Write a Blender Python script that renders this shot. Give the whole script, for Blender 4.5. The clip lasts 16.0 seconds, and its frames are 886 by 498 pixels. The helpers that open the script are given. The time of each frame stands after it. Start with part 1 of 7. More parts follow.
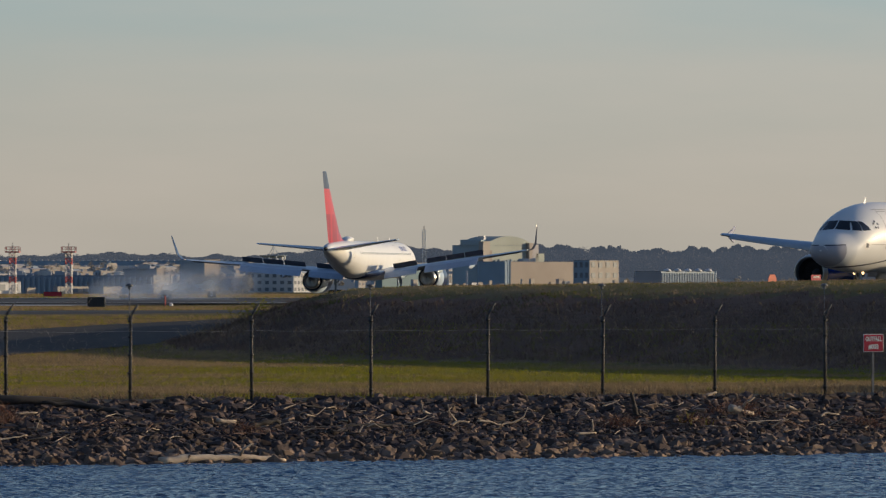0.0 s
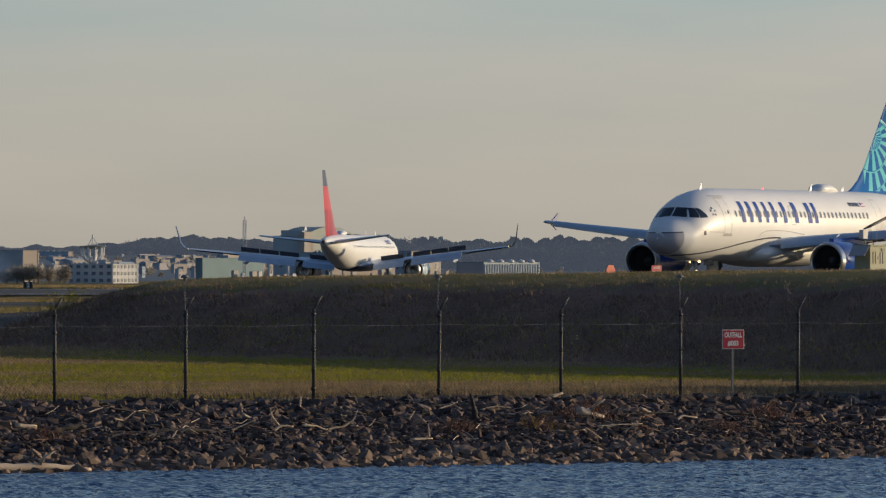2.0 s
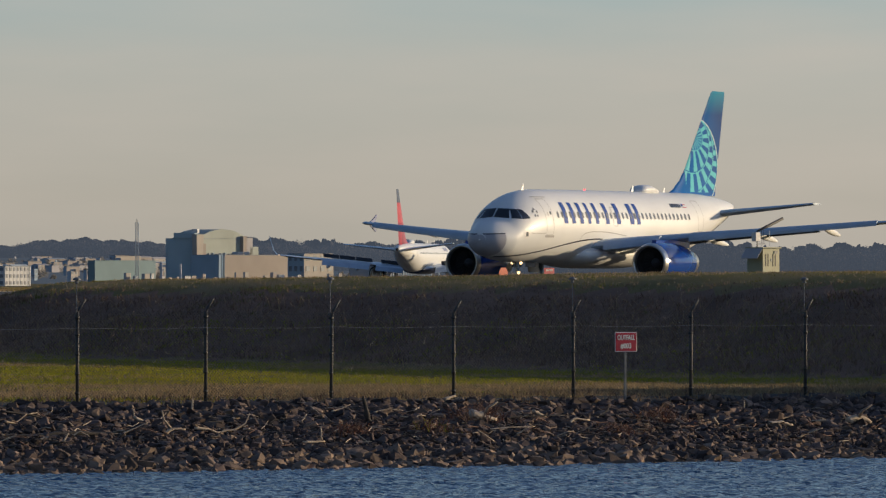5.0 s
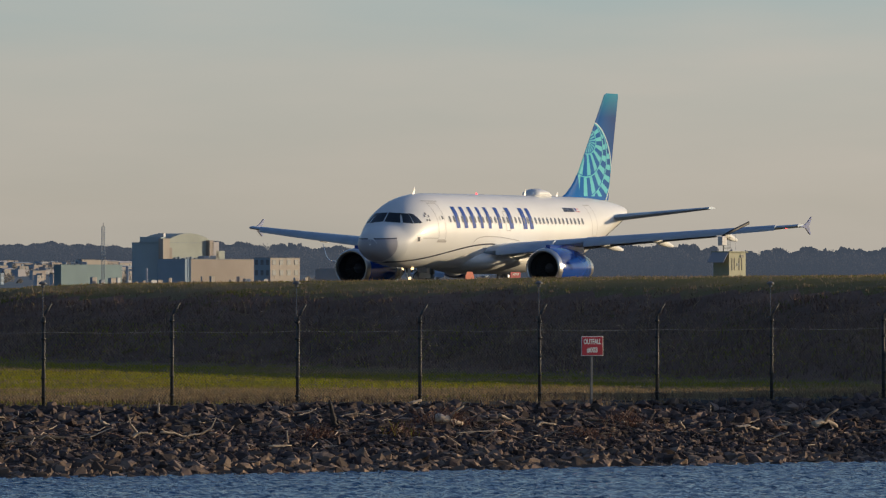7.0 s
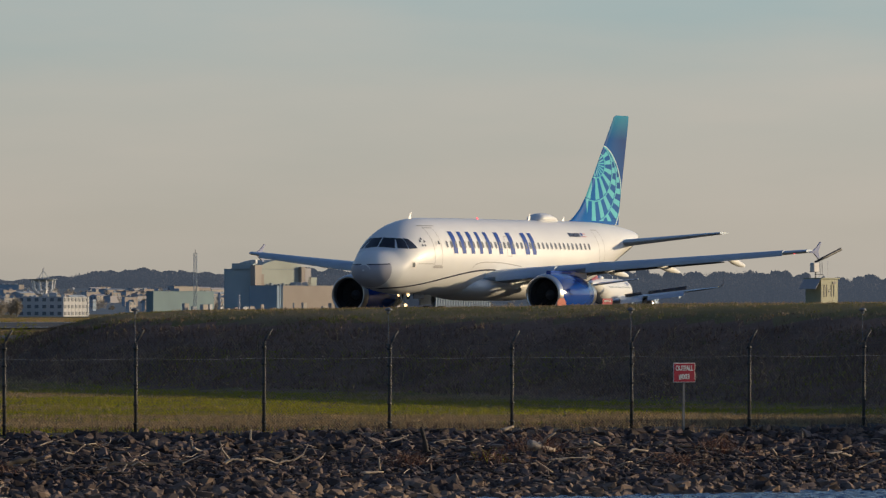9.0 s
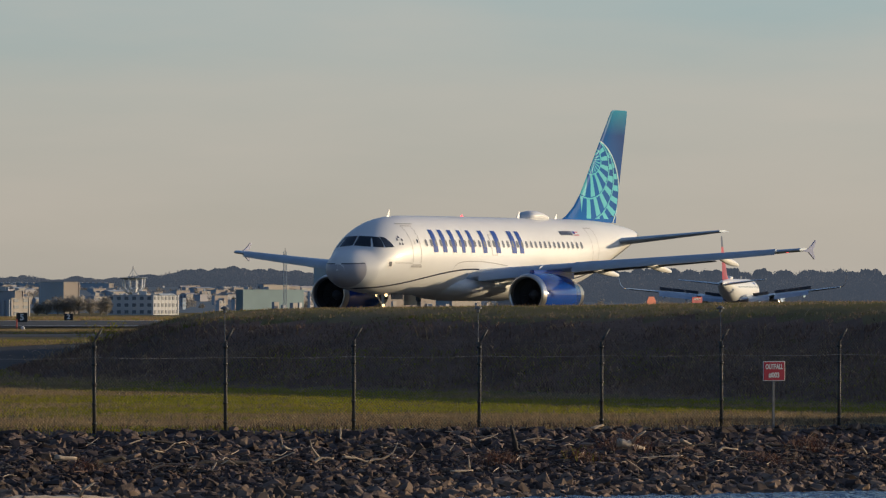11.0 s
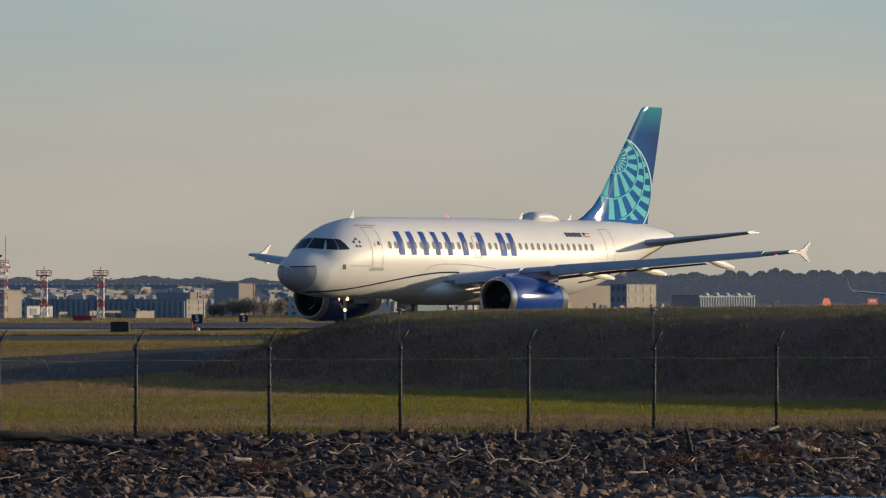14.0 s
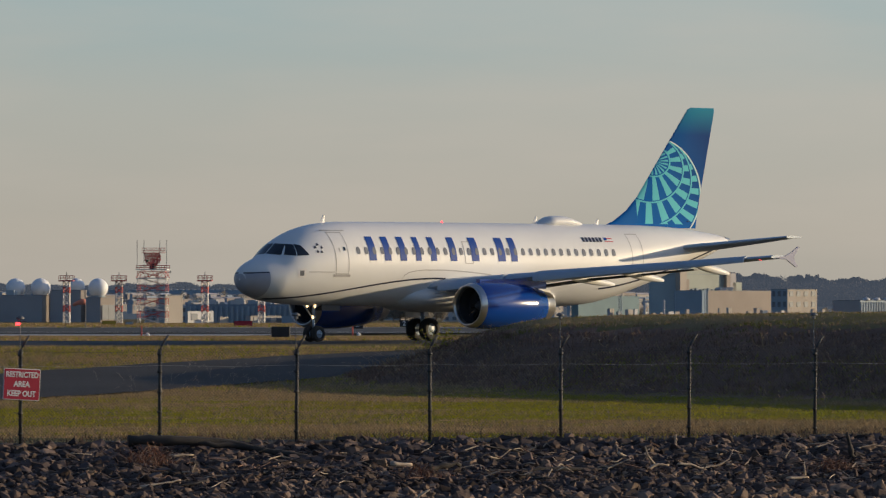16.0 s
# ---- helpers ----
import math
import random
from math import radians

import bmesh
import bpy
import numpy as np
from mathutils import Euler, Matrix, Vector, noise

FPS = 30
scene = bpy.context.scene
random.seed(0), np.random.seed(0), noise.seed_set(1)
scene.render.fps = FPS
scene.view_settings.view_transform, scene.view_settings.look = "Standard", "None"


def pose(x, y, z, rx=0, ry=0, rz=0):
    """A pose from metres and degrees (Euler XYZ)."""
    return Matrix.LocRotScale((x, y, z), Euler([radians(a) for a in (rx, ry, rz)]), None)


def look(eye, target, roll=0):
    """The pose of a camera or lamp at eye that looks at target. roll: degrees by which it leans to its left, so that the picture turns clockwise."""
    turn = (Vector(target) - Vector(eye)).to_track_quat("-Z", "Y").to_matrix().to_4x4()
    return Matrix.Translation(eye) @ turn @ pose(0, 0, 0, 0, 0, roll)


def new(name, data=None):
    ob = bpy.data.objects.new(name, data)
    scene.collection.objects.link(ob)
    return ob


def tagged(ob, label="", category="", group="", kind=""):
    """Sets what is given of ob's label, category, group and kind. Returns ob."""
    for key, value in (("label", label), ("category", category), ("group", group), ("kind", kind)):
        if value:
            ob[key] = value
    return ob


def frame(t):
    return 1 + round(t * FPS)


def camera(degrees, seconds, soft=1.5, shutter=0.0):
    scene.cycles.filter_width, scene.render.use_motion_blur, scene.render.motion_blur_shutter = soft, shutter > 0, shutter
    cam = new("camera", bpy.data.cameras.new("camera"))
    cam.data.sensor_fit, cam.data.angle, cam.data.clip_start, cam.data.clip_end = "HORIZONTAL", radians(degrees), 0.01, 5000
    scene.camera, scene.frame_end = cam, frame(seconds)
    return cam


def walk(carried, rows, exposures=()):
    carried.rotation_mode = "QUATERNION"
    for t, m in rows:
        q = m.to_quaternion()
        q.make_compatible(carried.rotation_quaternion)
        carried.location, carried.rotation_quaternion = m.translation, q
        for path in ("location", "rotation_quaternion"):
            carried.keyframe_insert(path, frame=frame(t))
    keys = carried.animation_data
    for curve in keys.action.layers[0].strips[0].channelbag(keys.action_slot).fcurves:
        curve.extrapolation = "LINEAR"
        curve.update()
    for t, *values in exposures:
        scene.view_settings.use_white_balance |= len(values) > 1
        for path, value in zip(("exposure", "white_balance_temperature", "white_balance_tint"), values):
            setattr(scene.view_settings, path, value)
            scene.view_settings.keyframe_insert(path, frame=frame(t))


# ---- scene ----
EYE = 3.75  # the lens above the water
cam = camera(7.4, 16.0, soft=1.25, shutter=0.25)
# seconds, x, y, tilt up, turn to the left
CAMERA_ROWS = [
    (0.0, 0.57, -13.50, 0.272, 2.397),
    (0.5, 0.38, -10.99, 0.270, 1.963),
    (1.0, 0.22, -7.96, 0.206, 1.549),
    (1.5, 0.08, -3.93, 0.191, 1.188),
    (2.0, 0.00, -0.26, 0.196, 0.898),
    (2.5, 0.00, -0.00, 0.180, 0.704),
    (3.0, 0.00, -0.00, 0.208, 0.652),
    (3.5, 0.00, -0.00, 0.232, 0.610),
    (4.0, 0.00, -0.00, 0.232, 0.487),
    (4.5, 0.00, -0.00, 0.232, 0.326),
    (5.0, -0.00, -0.00, 0.217, -0.000),
    (7.5, -0.00, -0.00, 0.284, -0.284),
    (8.0, -0.00, -0.00, 0.364, -0.109),
    (8.5, 0.00, -0.00, 0.473, 0.118),
    (9.0, 0.00, -0.00, 0.473, 0.487),
    (11.5, 0.00, -0.00, 0.458, 1.318),
    (12.0, 0.00, -0.00, 0.458, 1.470),
    (12.5, 0.00, -0.00, 0.458, 1.833),
    (13.0, 0.00, -0.00, 0.449, 2.136),
    (13.5, 0.00, -0.00, 0.463, 2.476),
    (14.0, 0.00, -0.00, 0.473, 2.698),
    (14.5, 0.00, -0.00, 0.463, 2.957),
    (15.0, 0.00, -0.00, 0.473, 3.292),
    (15.5, 0.00, -0.00, 0.477, 3.636),
    (16.0, 0.00, -0.00, 0.515, 4.041),
]
walk(cam, [(t, pose(x, y, EYE, 90 + tilt, 0, turn)) for t, x, y, tilt, turn in CAMERA_ROWS],
     exposures=[(0.0, 0.0), (16.0, 0.0)])
# taxiing airliner: seconds, nose x, y, ground z, angle between its axis and the line of sight
TAXI_ROWS = [
    (0.0, 5.58, 373.33, 2.51, 28.41),
    (0.5, 5.66, 373.43, 2.55, 28.34),
    (1.0, 5.81, 373.71, 2.55, 28.01),
    (1.5, 5.84, 374.23, 2.60, 27.54),
    (2.0, 5.76, 374.77, 2.64, 27.06),
    (2.5, 5.28, 374.37, 2.62, 26.88),
    (3.0, 4.76, 373.95, 2.61, 26.81),
    (3.5, 4.08, 373.45, 2.63, 26.66),
    (4.0, 3.42, 372.87, 2.67, 26.61),
    (4.5, 2.71, 372.23, 2.66, 26.53),
    (5.0, 1.87, 371.53, 2.69, 26.21),
    (7.5, -3.35, 361.21, 2.59, 25.34),
    (8.0, -4.58, 358.96, 2.66, 25.35),
    (8.5, -5.90, 356.70, 2.62, 25.55),
    (9.0, -7.25, 354.43, 2.59, 25.79),
    (11.5, -14.32, 341.40, 2.47, 26.85),
    (12.0, -15.86, 339.69, 2.45, 27.24),
    (12.5, -17.55, 337.92, 2.40, 28.05),
    (13.0, -19.38, 335.98, 2.35, 29.26),
    (13.5, -21.34, 333.88, 2.33, 30.92),
    (14.0, -23.41, 331.67, 2.35, 32.93),
    (14.5, -25.61, 329.47, 2.27, 35.04),
    (15.0, -27.98, 327.43, 2.35, 37.27),
    (15.5, -30.28, 325.46, 2.33, 39.42),
    (16.0, -32.71, 323.49, 2.25, 41.50),
]

# ---------------------------------------------------------------- light
SUN_AZ, SUN_EL = 70.5, 7.8  # degrees clockwise from ahead (+y), and above the horizon
world = bpy.data.worlds.new("sky")
scene.world = world
world.use_nodes = True
wn, wl = world.node_tree.nodes, world.node_tree.links
wn.clear()
sky = wn.new("ShaderNodeTexSky")
sky.sky_type = "NISHITA"
sky.sun_disc = False
sky.sun_elevation, sky.sun_rotation = radians(SUN_EL), radians(SUN_AZ)
sky.air_density, sky.dust_density, sky.ozone_density = 1.0, 2.0, 1.5
geo = wn.new("ShaderNodeTexCoord")
sep = wn.new("ShaderNodeSeparateXYZ")
wl.new(geo.outputs["Generated"], sep.inputs[0])
# thin high cloud and haze near the horizon
ramp = wn.new("ShaderNodeValToRGB")
els = ramp.color_ramp.elements
els[0].position, els[0].color = 0.0, (0.400, 0.366, 0.315, 1)
els[1].position, els[1].color = 0.30, (0.10, 0.24, 0.45, 1)
for p, c in ((0.012, (0.435, 0.403, 0.343, 1)), (0.030, (0.425, 0.432, 0.389, 1)), (0.046, (0.331, 0.432, 0.441, 1)), (0.12, (0.19, 0.355, 0.48, 1))):
    e = els.new(p)
    e.color = c
wl.new(sep.outputs["Z"], ramp.inputs[0])
mapn = wn.new("ShaderNodeMapping")
mapn.inputs["Scale"].default_value = (14, 14, 75)
wl.new(geo.outputs["Generated"], mapn.inputs[0])
cloud = wn.new("ShaderNodeTexNoise")
cloud.inputs["Scale"].default_value, cloud.inputs["Detail"].default_value = 1.0, 5.0
wl.new(mapn.outputs[0], cloud.inputs["Vector"])
cr = wn.new("ShaderNodeMapRange")
cr.inputs["From Min"].default_value, cr.inputs["From Max"].default_value = 0.35, 0.75
cr.inputs["To Min"].default_value, cr.inputs["To Max"].default_value = 0.0, 0.44
wl.new(cloud.outputs["Fac"], cr.inputs[0])
veil = wn.new("ShaderNodeMixRGB")
veil.inputs["Color2"].default_value = (0.56, 0.49, 0.42, 1)
wl.new(cr.outputs[0], veil.inputs["Fac"])
wl.new(ramp.outputs[0], veil.inputs["Color1"])
# from haze low down to open sky overhead
fade = wn.new("ShaderNodeMapRange")
fade.inputs["From Min"].default_value, fade.inputs["From Max"].default_value = 0.10, 0.45
wl.new(sep.outputs["Z"], fade.inputs[0])
skymul = wn.new("ShaderNodeMixRGB")
skymul.blend_type = "MULTIPLY"
skymul.inputs["Fac"].default_value = 1.0
skymul.inputs["Color2"].default_value = (0.119, 0.137, 0.181, 1)
wl.new(sky.outputs[0], skymul.inputs["Color1"])
mixs = wn.new("ShaderNodeMixRGB")
wl.new(fade.outputs[0], mixs.inputs["Fac"])
wl.new(veil.outputs[0], mixs.inputs["Color1"])
wl.new(skymul.outputs[0], mixs.inputs["Color2"])
bgn = wn.new("ShaderNodeBackground")
bgn.inputs["Strength"].default_value = 1.0
out = wn.new("ShaderNodeOutputWorld")
# the sky is brighter on the sun's side
side = wn.new("ShaderNodeVectorMath")
side.operation = "DOT_PRODUCT"
side.inputs[1].default_value = (math.sin(radians(SUN_AZ)) * 0.3, math.cos(radians(SUN_AZ)) * 0.3, 0)
wl.new(geo.outputs["Generated"], side.inputs[0])
lift = wn.new("ShaderNodeMath")
lift.inputs[1].default_value = 0.918
wl.new(side.outputs["Value"], lift.inputs[0])
sided = wn.new("ShaderNodeVectorMath")
sided.operation = "SCALE"
wl.new(mixs.outputs[0], sided.inputs[0])
wl.new(lift.outputs[0], sided.inputs["Scale"])
wl.new(sided.outputs[0], bgn.inputs[0])
wl.new(bgn.outputs[0], out.inputs[0])
sun = new("sun", bpy.data.lights.new("sun", "SUN"))
sun.data.energy, sun.data.angle, sun.data.color = 4.3, radians(0.6), (1.0, 0.78, 0.49)
sx, sy = math.sin(radians(SUN_AZ)), math.cos(radians(SUN_AZ))
sun.matrix_world = look((sx * 300, sy * 300, 300 * math.tan(radians(SUN_EL))), (0, 0, 0))


# ---------------------------------------------------------------- materials
def mat(name, a, b=None, rough=0.7, metal=0.0, scale=3.0, fine=0.0, bump=0.0, bump_scale=40.0, glow=None, vec="Object", spec=0.5, island=0.0, stretch=(1, 1, 1), coat=0.0):
    """A procedural surface: two colours mixed by noise at two scales, with fine relief."""
    m = bpy.data.materials.new(name)
    m.use_nodes = True
    n, l = m.node_tree.nodes, m.node_tree.links
    p = n["Principled BSDF"]
    p.inputs["Roughness"].default_value, p.inputs["Metallic"].default_value = rough, metal
    p.inputs["Specular IOR Level"].default_value = spec
    p.inputs["Coat Weight"].default_value = coat
    p.inputs["Coat Roughness"].default_value = 0.08
    b = b or tuple(c * 0.8 for c in a)
    tc = n.new("ShaderNodeTexCoord")
    mp = n.new("ShaderNodeMapping")
    mp.inputs["Scale"].default_value = stretch
    l.new(tc.outputs[vec], mp.inputs[0])
    t1 = n.new("ShaderNodeTexNoise")
    t1.inputs["Scale"].default_value, t1.inputs["Detail"].default_value = scale, 6.0
    l.new(mp.outputs[0], t1.inputs["Vector"])
    r = n.new("ShaderNodeMapRange")
    r.inputs["From Min"].default_value, r.inputs["From Max"].default_value = 0.32, 0.68
    l.new(t1.outputs["Fac"], r.inputs[0])
    mx = n.new("ShaderNodeMixRGB")
    mx.inputs["Color1"].default_value, mx.inputs["Color2"].default_value = (*a, 1), (*b, 1)
    l.new(r.outputs[0], mx.inputs["Fac"])
    col = mx.outputs[0]
    if island:
        g = n.new("ShaderNodeNewGeometry")
        o = n.new("ShaderNodeObjectInfo")
        ad = n.new("ShaderNodeMath")
        ad.operation = "ADD"
        l.new(g.outputs["Random Per Island"], ad.inputs[0])
        l.new(o.outputs["Random"], ad.inputs[1])
        fr = n.new("ShaderNodeMath")
        fr.operation = "FRACT"
        l.new(ad.outputs[0], fr.inputs[0])
        mr = n.new("ShaderNodeMapRange")
        mr.inputs["To Min"].default_value, mr.inputs["To Max"].default_value = 1 - island, 1 + island
        l.new(fr.outputs[0], mr.inputs[0])
        mu = n.new("ShaderNodeVectorMath")
        mu.operation = "SCALE"
        l.new(col, mu.inputs[0])
        l.new(mr.outputs[0], mu.inputs["Scale"])
        col = mu.outputs[0]
    l.new(col, p.inputs["Base Color"])
    if bump:
        t2 = n.new("ShaderNodeTexNoise")
        t2.inputs["Scale"].default_value, t2.inputs["Detail"].default_value = bump_scale, 4.0
        l.new(mp.outputs[0], t2.inputs["Vector"])
        bp = n.new("ShaderNodeBump")
        bp.inputs["Strength"].default_value, bp.inputs["Distance"].default_value = bump, fine or 0.02
        l.new(t2.outputs["Fac"], bp.inputs["Height"])
        l.new(bp.outputs[0], p.inputs["Normal"])
    if glow:
        p.inputs["Emission Color"].default_value, p.inputs["Emission Strength"].default_value = (*glow[:3], 1), glow[3]
    return m


def leafy(m, share=0.45):
    """Lets light through thin blades."""
    n, l = m.node_tree.nodes, m.node_tree.links
    p = n["Principled BSDF"]
    t = n.new("ShaderNodeBsdfTranslucent")
    src = p.inputs["Base Color"].links[0].from_socket
    l.new(src, t.inputs["Color"])
    x = n.new("ShaderNodeMixShader")
    x.inputs[0].default_value = share
    l.new(p.outputs[0], x.inputs[1])
    l.new(t.outputs[0], x.inputs[2])
    l.new(x.outputs[0], n["Material Output"].inputs[0])
    return m


M = {}
M["grass"] = mat("grass_ground", (0.125, 0.112, 0.034), (0.20, 0.145, 0.080), 0.95, scale=0.16, bump=0.6, bump_scale=6, fine=0.15, spec=0.1)
M["blade_green"] = mat("grass_blade_green", (0.23, 0.245, 0.014), (0.29, 0.245, 0.036), 0.8, scale=0.3, island=0.2, spec=0.15)
M["blade_dry"] = mat("grass_blade_dry", (0.38, 0.275, 0.155), (0.28, 0.20, 0.11), 0.85, scale=0.3, island=0.25, spec=0.15)
leafy(M["blade_green"]), leafy(M["blade_dry"], 0.35)
M["weed"] = mat("dry_weed", (0.25, 0.155, 0.112), (0.135, 0.087, 0.07), 0.9, scale=0.4, island=0.4, spec=0.1)
M["rust"] = mat("rusty_stem", (0.22, 0.09, 0.05), (0.14, 0.06, 0.04), 0.9, scale=2, spec=0.1)
M["road"] = mat("dark_asphalt", (0.028, 0.028, 0.035), (0.044, 0.042, 0.046), 0.9, scale=0.08, bump=0.3, bump_scale=9, spec=0.2)
M["asphalt"] = mat("asphalt", (0.036, 0.038, 0.043), (0.056, 0.055, 0.055), 0.85, scale=0.06, bump=0.3, bump_scale=9, spec=0.3)
M["slope"] = mat("weedy_slope", (0.115, 0.078, 0.060), (0.24, 0.150, 0.108), 0.95, scale=0.22, bump=0.7, bump_scale=5, fine=0.2, spec=0.05)
M["paint_white"] = mat("white_marking", (0.72, 0.72, 0.68), (0.6, 0.6, 0.56), 0.7, scale=0.5)
M["stone"] = mat("riprap_stone", (0.140, 0.098, 0.080), (0.048, 0.038, 0.039), 0.9, scale=2.2, bump=0.5, bump_scale=14, fine=0.02, island=0.6, spec=0.2)
M["stone_washed"] = mat("washed_stone", (0.235, 0.163, 0.115), (0.085, 0.062, 0.054), 0.85, scale=2.2, bump=0.5, bump_scale=14, fine=0.02, island=0.5, spec=0.25)
M["cable"] = mat("pale_cable", (0.34, 0.325, 0.31), (0.25, 0.24, 0.235), 0.6, scale=6)
M["vine"] = mat("dead_vine", (0.40, 0.34, 0.29), (0.24, 0.19, 0.16), 0.9, scale=3, island=0.4, spec=0.1)
M["blade_crest"] = mat("grass_blade_olive", (0.115, 0.125, 0.030), (0.17, 0.15, 0.055), 0.85, scale=0.25, island=0.35, spec=0.1)
M["blade_straw"] = mat("grass_blade_straw", (0.36, 0.26, 0.165), (0.25, 0.18, 0.115), 0.85, scale=0.3, island=0.35, spec=0.1)
leafy(M["blade_crest"], 0.35), leafy(M["blade_straw"], 0.35)
M["bank"] = mat("bank_soil", (0.028, 0.025, 0.023), (0.018, 0.017, 0.016), 0.95, scale=1.5, bump=0.5, bump_scale=10)
M["driftwood"] = mat("driftwood", (0.56, 0.44, 0.32), (0.34, 0.26, 0.19), 0.85, scale=2.0, stretch=(0.4, 3, 3), bump=0.5, bump_scale=12, island=0.2)
M["darkwood"] = mat("wet_wood", (0.055, 0.044, 0.037), (0.028, 0.024, 0.022), 0.85, scale=2.0, stretch=(0.4, 3, 3), bump=0.6, bump_scale=9)
M["steel"] = mat("galvanised_steel", (0.20, 0.20, 0.20), (0.13, 0.13, 0.13), 0.6, 0.3, scale=8)
M["postdark"] = mat("dark_coated_steel", (0.035, 0.035, 0.035), (0.06, 0.055, 0.05), 0.55, 0.2, scale=6)
M["wire"] = mat("fence_wire", (0.075, 0.072, 0.068), (0.05, 0.048, 0.045), 0.55, 0.3, scale=5)
M["treebrown"] = mat("far_tree_twigs", (0.34, 0.31, 0.265), (0.27, 0.25, 0.225), 0.95, scale=0.3, island=0.35, spec=0.0)
leafy(M["treebrown"], 0.4)
# pale tone of the strip along the taxiway
M["paving"] = mat("pale_paving", (0.42, 0.41, 0.39), (0.32, 0.315, 0.30), 0.7, scale=0.05, stretch=(1, 4, 1), bump=0.1, bump_scale=3)
M["radomewhite"] = mat("radome_white", (0.86, 0.86, 0.87), (0.80, 0.80, 0.82), 0.6, scale=0.6)
M["signred"] = mat("sign_red", (0.45, 0.014, 0.042), (0.38, 0.012, 0.035), 0.45, scale=4)
M["signyellow"] = mat("sign_yellow", (0.55, 0.36, 0.04), (0.48, 0.31, 0.04), 0.5, scale=4)
M["signwhite"] = mat("sign_white", (0.8, 0.78, 0.76), (0.7, 0.68, 0.66), 0.5, scale=4)
M["white"] = mat("aircraft_white", (0.76, 0.76, 0.75), (0.71, 0.71, 0.71), 0.42, scale=0.5, spec=0.35, coat=0.10)
M["bluepaint"] = mat("aircraft_blue", (0.004, 0.06, 0.34), (0.004, 0.052, 0.29), 0.16, scale=0.6, coat=0.3)
M["wordblue"] = mat("marking_blue", (0.003, 0.055, 0.31), (0.003, 0.05, 0.27), 0.55, scale=1.0, spec=0.2)
M["linedark"] = mat("line_dark_blue", (0.015, 0.02, 0.05), None, 0.35, scale=1.0)
# grey paint with the sky's blue reflection mixed into its colour
M["greypaint"] = mat("wing_grey_sky_blue", (0.40, 0.49, 0.60), (0.34, 0.42, 0.52), 0.4, scale=0.8, coat=0.1)
M["greydark"] = mat("spoiler_dark", (0.10, 0.10, 0.11), (0.07, 0.07, 0.08), 0.5, scale=1.0)
M["radome"] = mat("radome_grey", (0.44, 0.43, 0.47), (0.38, 0.37, 0.41), 0.45, scale=1.0)
M["metal"] = mat("bare_metal", (0.62, 0.60, 0.58), (0.5, 0.48, 0.46), 0.28, 0.9, scale=2)
M["black"] = mat("dark_interior", (0.030, 0.030, 0.034), (0.042, 0.042, 0.046), 0.6, scale=4)
M["rubber"] = mat("tyre_rubber", (0.022, 0.022, 0.023), (0.03, 0.03, 0.03), 0.8, scale=5)
M["glass"] = mat("dark_glazing", (0.01, 0.012, 0.015), (0.015, 0.017, 0.02), 0.06, scale=3, spec=0.8)
M["cabin"] = mat("cabin_glazing", (0.20, 0.20, 0.21), (0.14, 0.14, 0.15), 0.15, scale=30, spec=0.7)
M["seam"] = mat("panel_seam", (0.42, 0.41, 0.41), (0.36, 0.35, 0.35), 0.5, scale=2)
M["landlight"] = mat("landing_light", (1, 1, 1), None, 0.3, glow=(1.0, 0.62, 0.27, 3.2))
M["fencepaint"] = mat("wingtip_paint", (0.135, 0.165, 0.33), (0.10, 0.125, 0.27), 0.3, scale=1.5, coat=0.3)
M["redlight"] = mat("red_light", (0.5, 0.02, 0.02), None, 0.3, glow=(1.0, 0.05, 0.06, 4.0))
M["red"] = mat("tower_red", (0.53, 0.095, 0.085), (0.45, 0.08, 0.072), 0.6, scale=1)
M["towerwhite"] = mat("tower_white", (0.74, 0.70, 0.67), (0.66, 0.63, 0.61), 0.6, scale=1)
M["orange"] = mat("orange_cloth", (0.85, 0.30, 0.20), (0.75, 0.24, 0.15), 0.8, scale=2)
M["boxdark"] = mat("equipment_dark", (0.022, 0.022, 0.026), (0.03, 0.03, 0.034), 0.6, scale=3)
M["shed"] = mat("shelter_green", (0.34, 0.335, 0.22), (0.29, 0.29, 0.19), 0.6, scale=2)
M["paint_navy"] = mat("fin_navy", (0.02, 0.035, 0.09), (0.018, 0.03, 0.075), 0.3, scale=1, coat=0.3)
M["paint_red"] = mat("fin_red", (0.56, 0.012, 0.035), (0.46, 0.012, 0.03), 0.3, scale=1, coat=0.3)
M["paint_dark_red"] = mat("fin_dark_red", (0.52, 0.012, 0.035), (0.16, 0.012, 0.04), 0.3, scale=0.55, stretch=(1.6, 1, 0.25), coat=0.2)
# far walls: haze and bluish shade are mixed into these colours
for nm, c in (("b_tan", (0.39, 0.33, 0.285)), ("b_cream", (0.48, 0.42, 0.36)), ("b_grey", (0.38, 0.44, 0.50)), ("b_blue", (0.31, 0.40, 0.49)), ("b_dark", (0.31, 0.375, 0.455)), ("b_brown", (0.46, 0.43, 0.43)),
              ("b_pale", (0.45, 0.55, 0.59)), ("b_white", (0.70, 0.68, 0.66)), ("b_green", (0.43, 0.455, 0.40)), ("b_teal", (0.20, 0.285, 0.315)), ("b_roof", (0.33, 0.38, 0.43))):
    # the bluish shade tones keep full strength
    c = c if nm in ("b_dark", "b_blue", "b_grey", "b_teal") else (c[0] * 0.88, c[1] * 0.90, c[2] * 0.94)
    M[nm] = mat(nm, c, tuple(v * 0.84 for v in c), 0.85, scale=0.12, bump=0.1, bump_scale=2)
M["b_win"] = mat("far_window", (0.15, 0.17, 0.20), (0.19, 0.21, 0.24), 0.5, scale=0.5, spec=0.3)
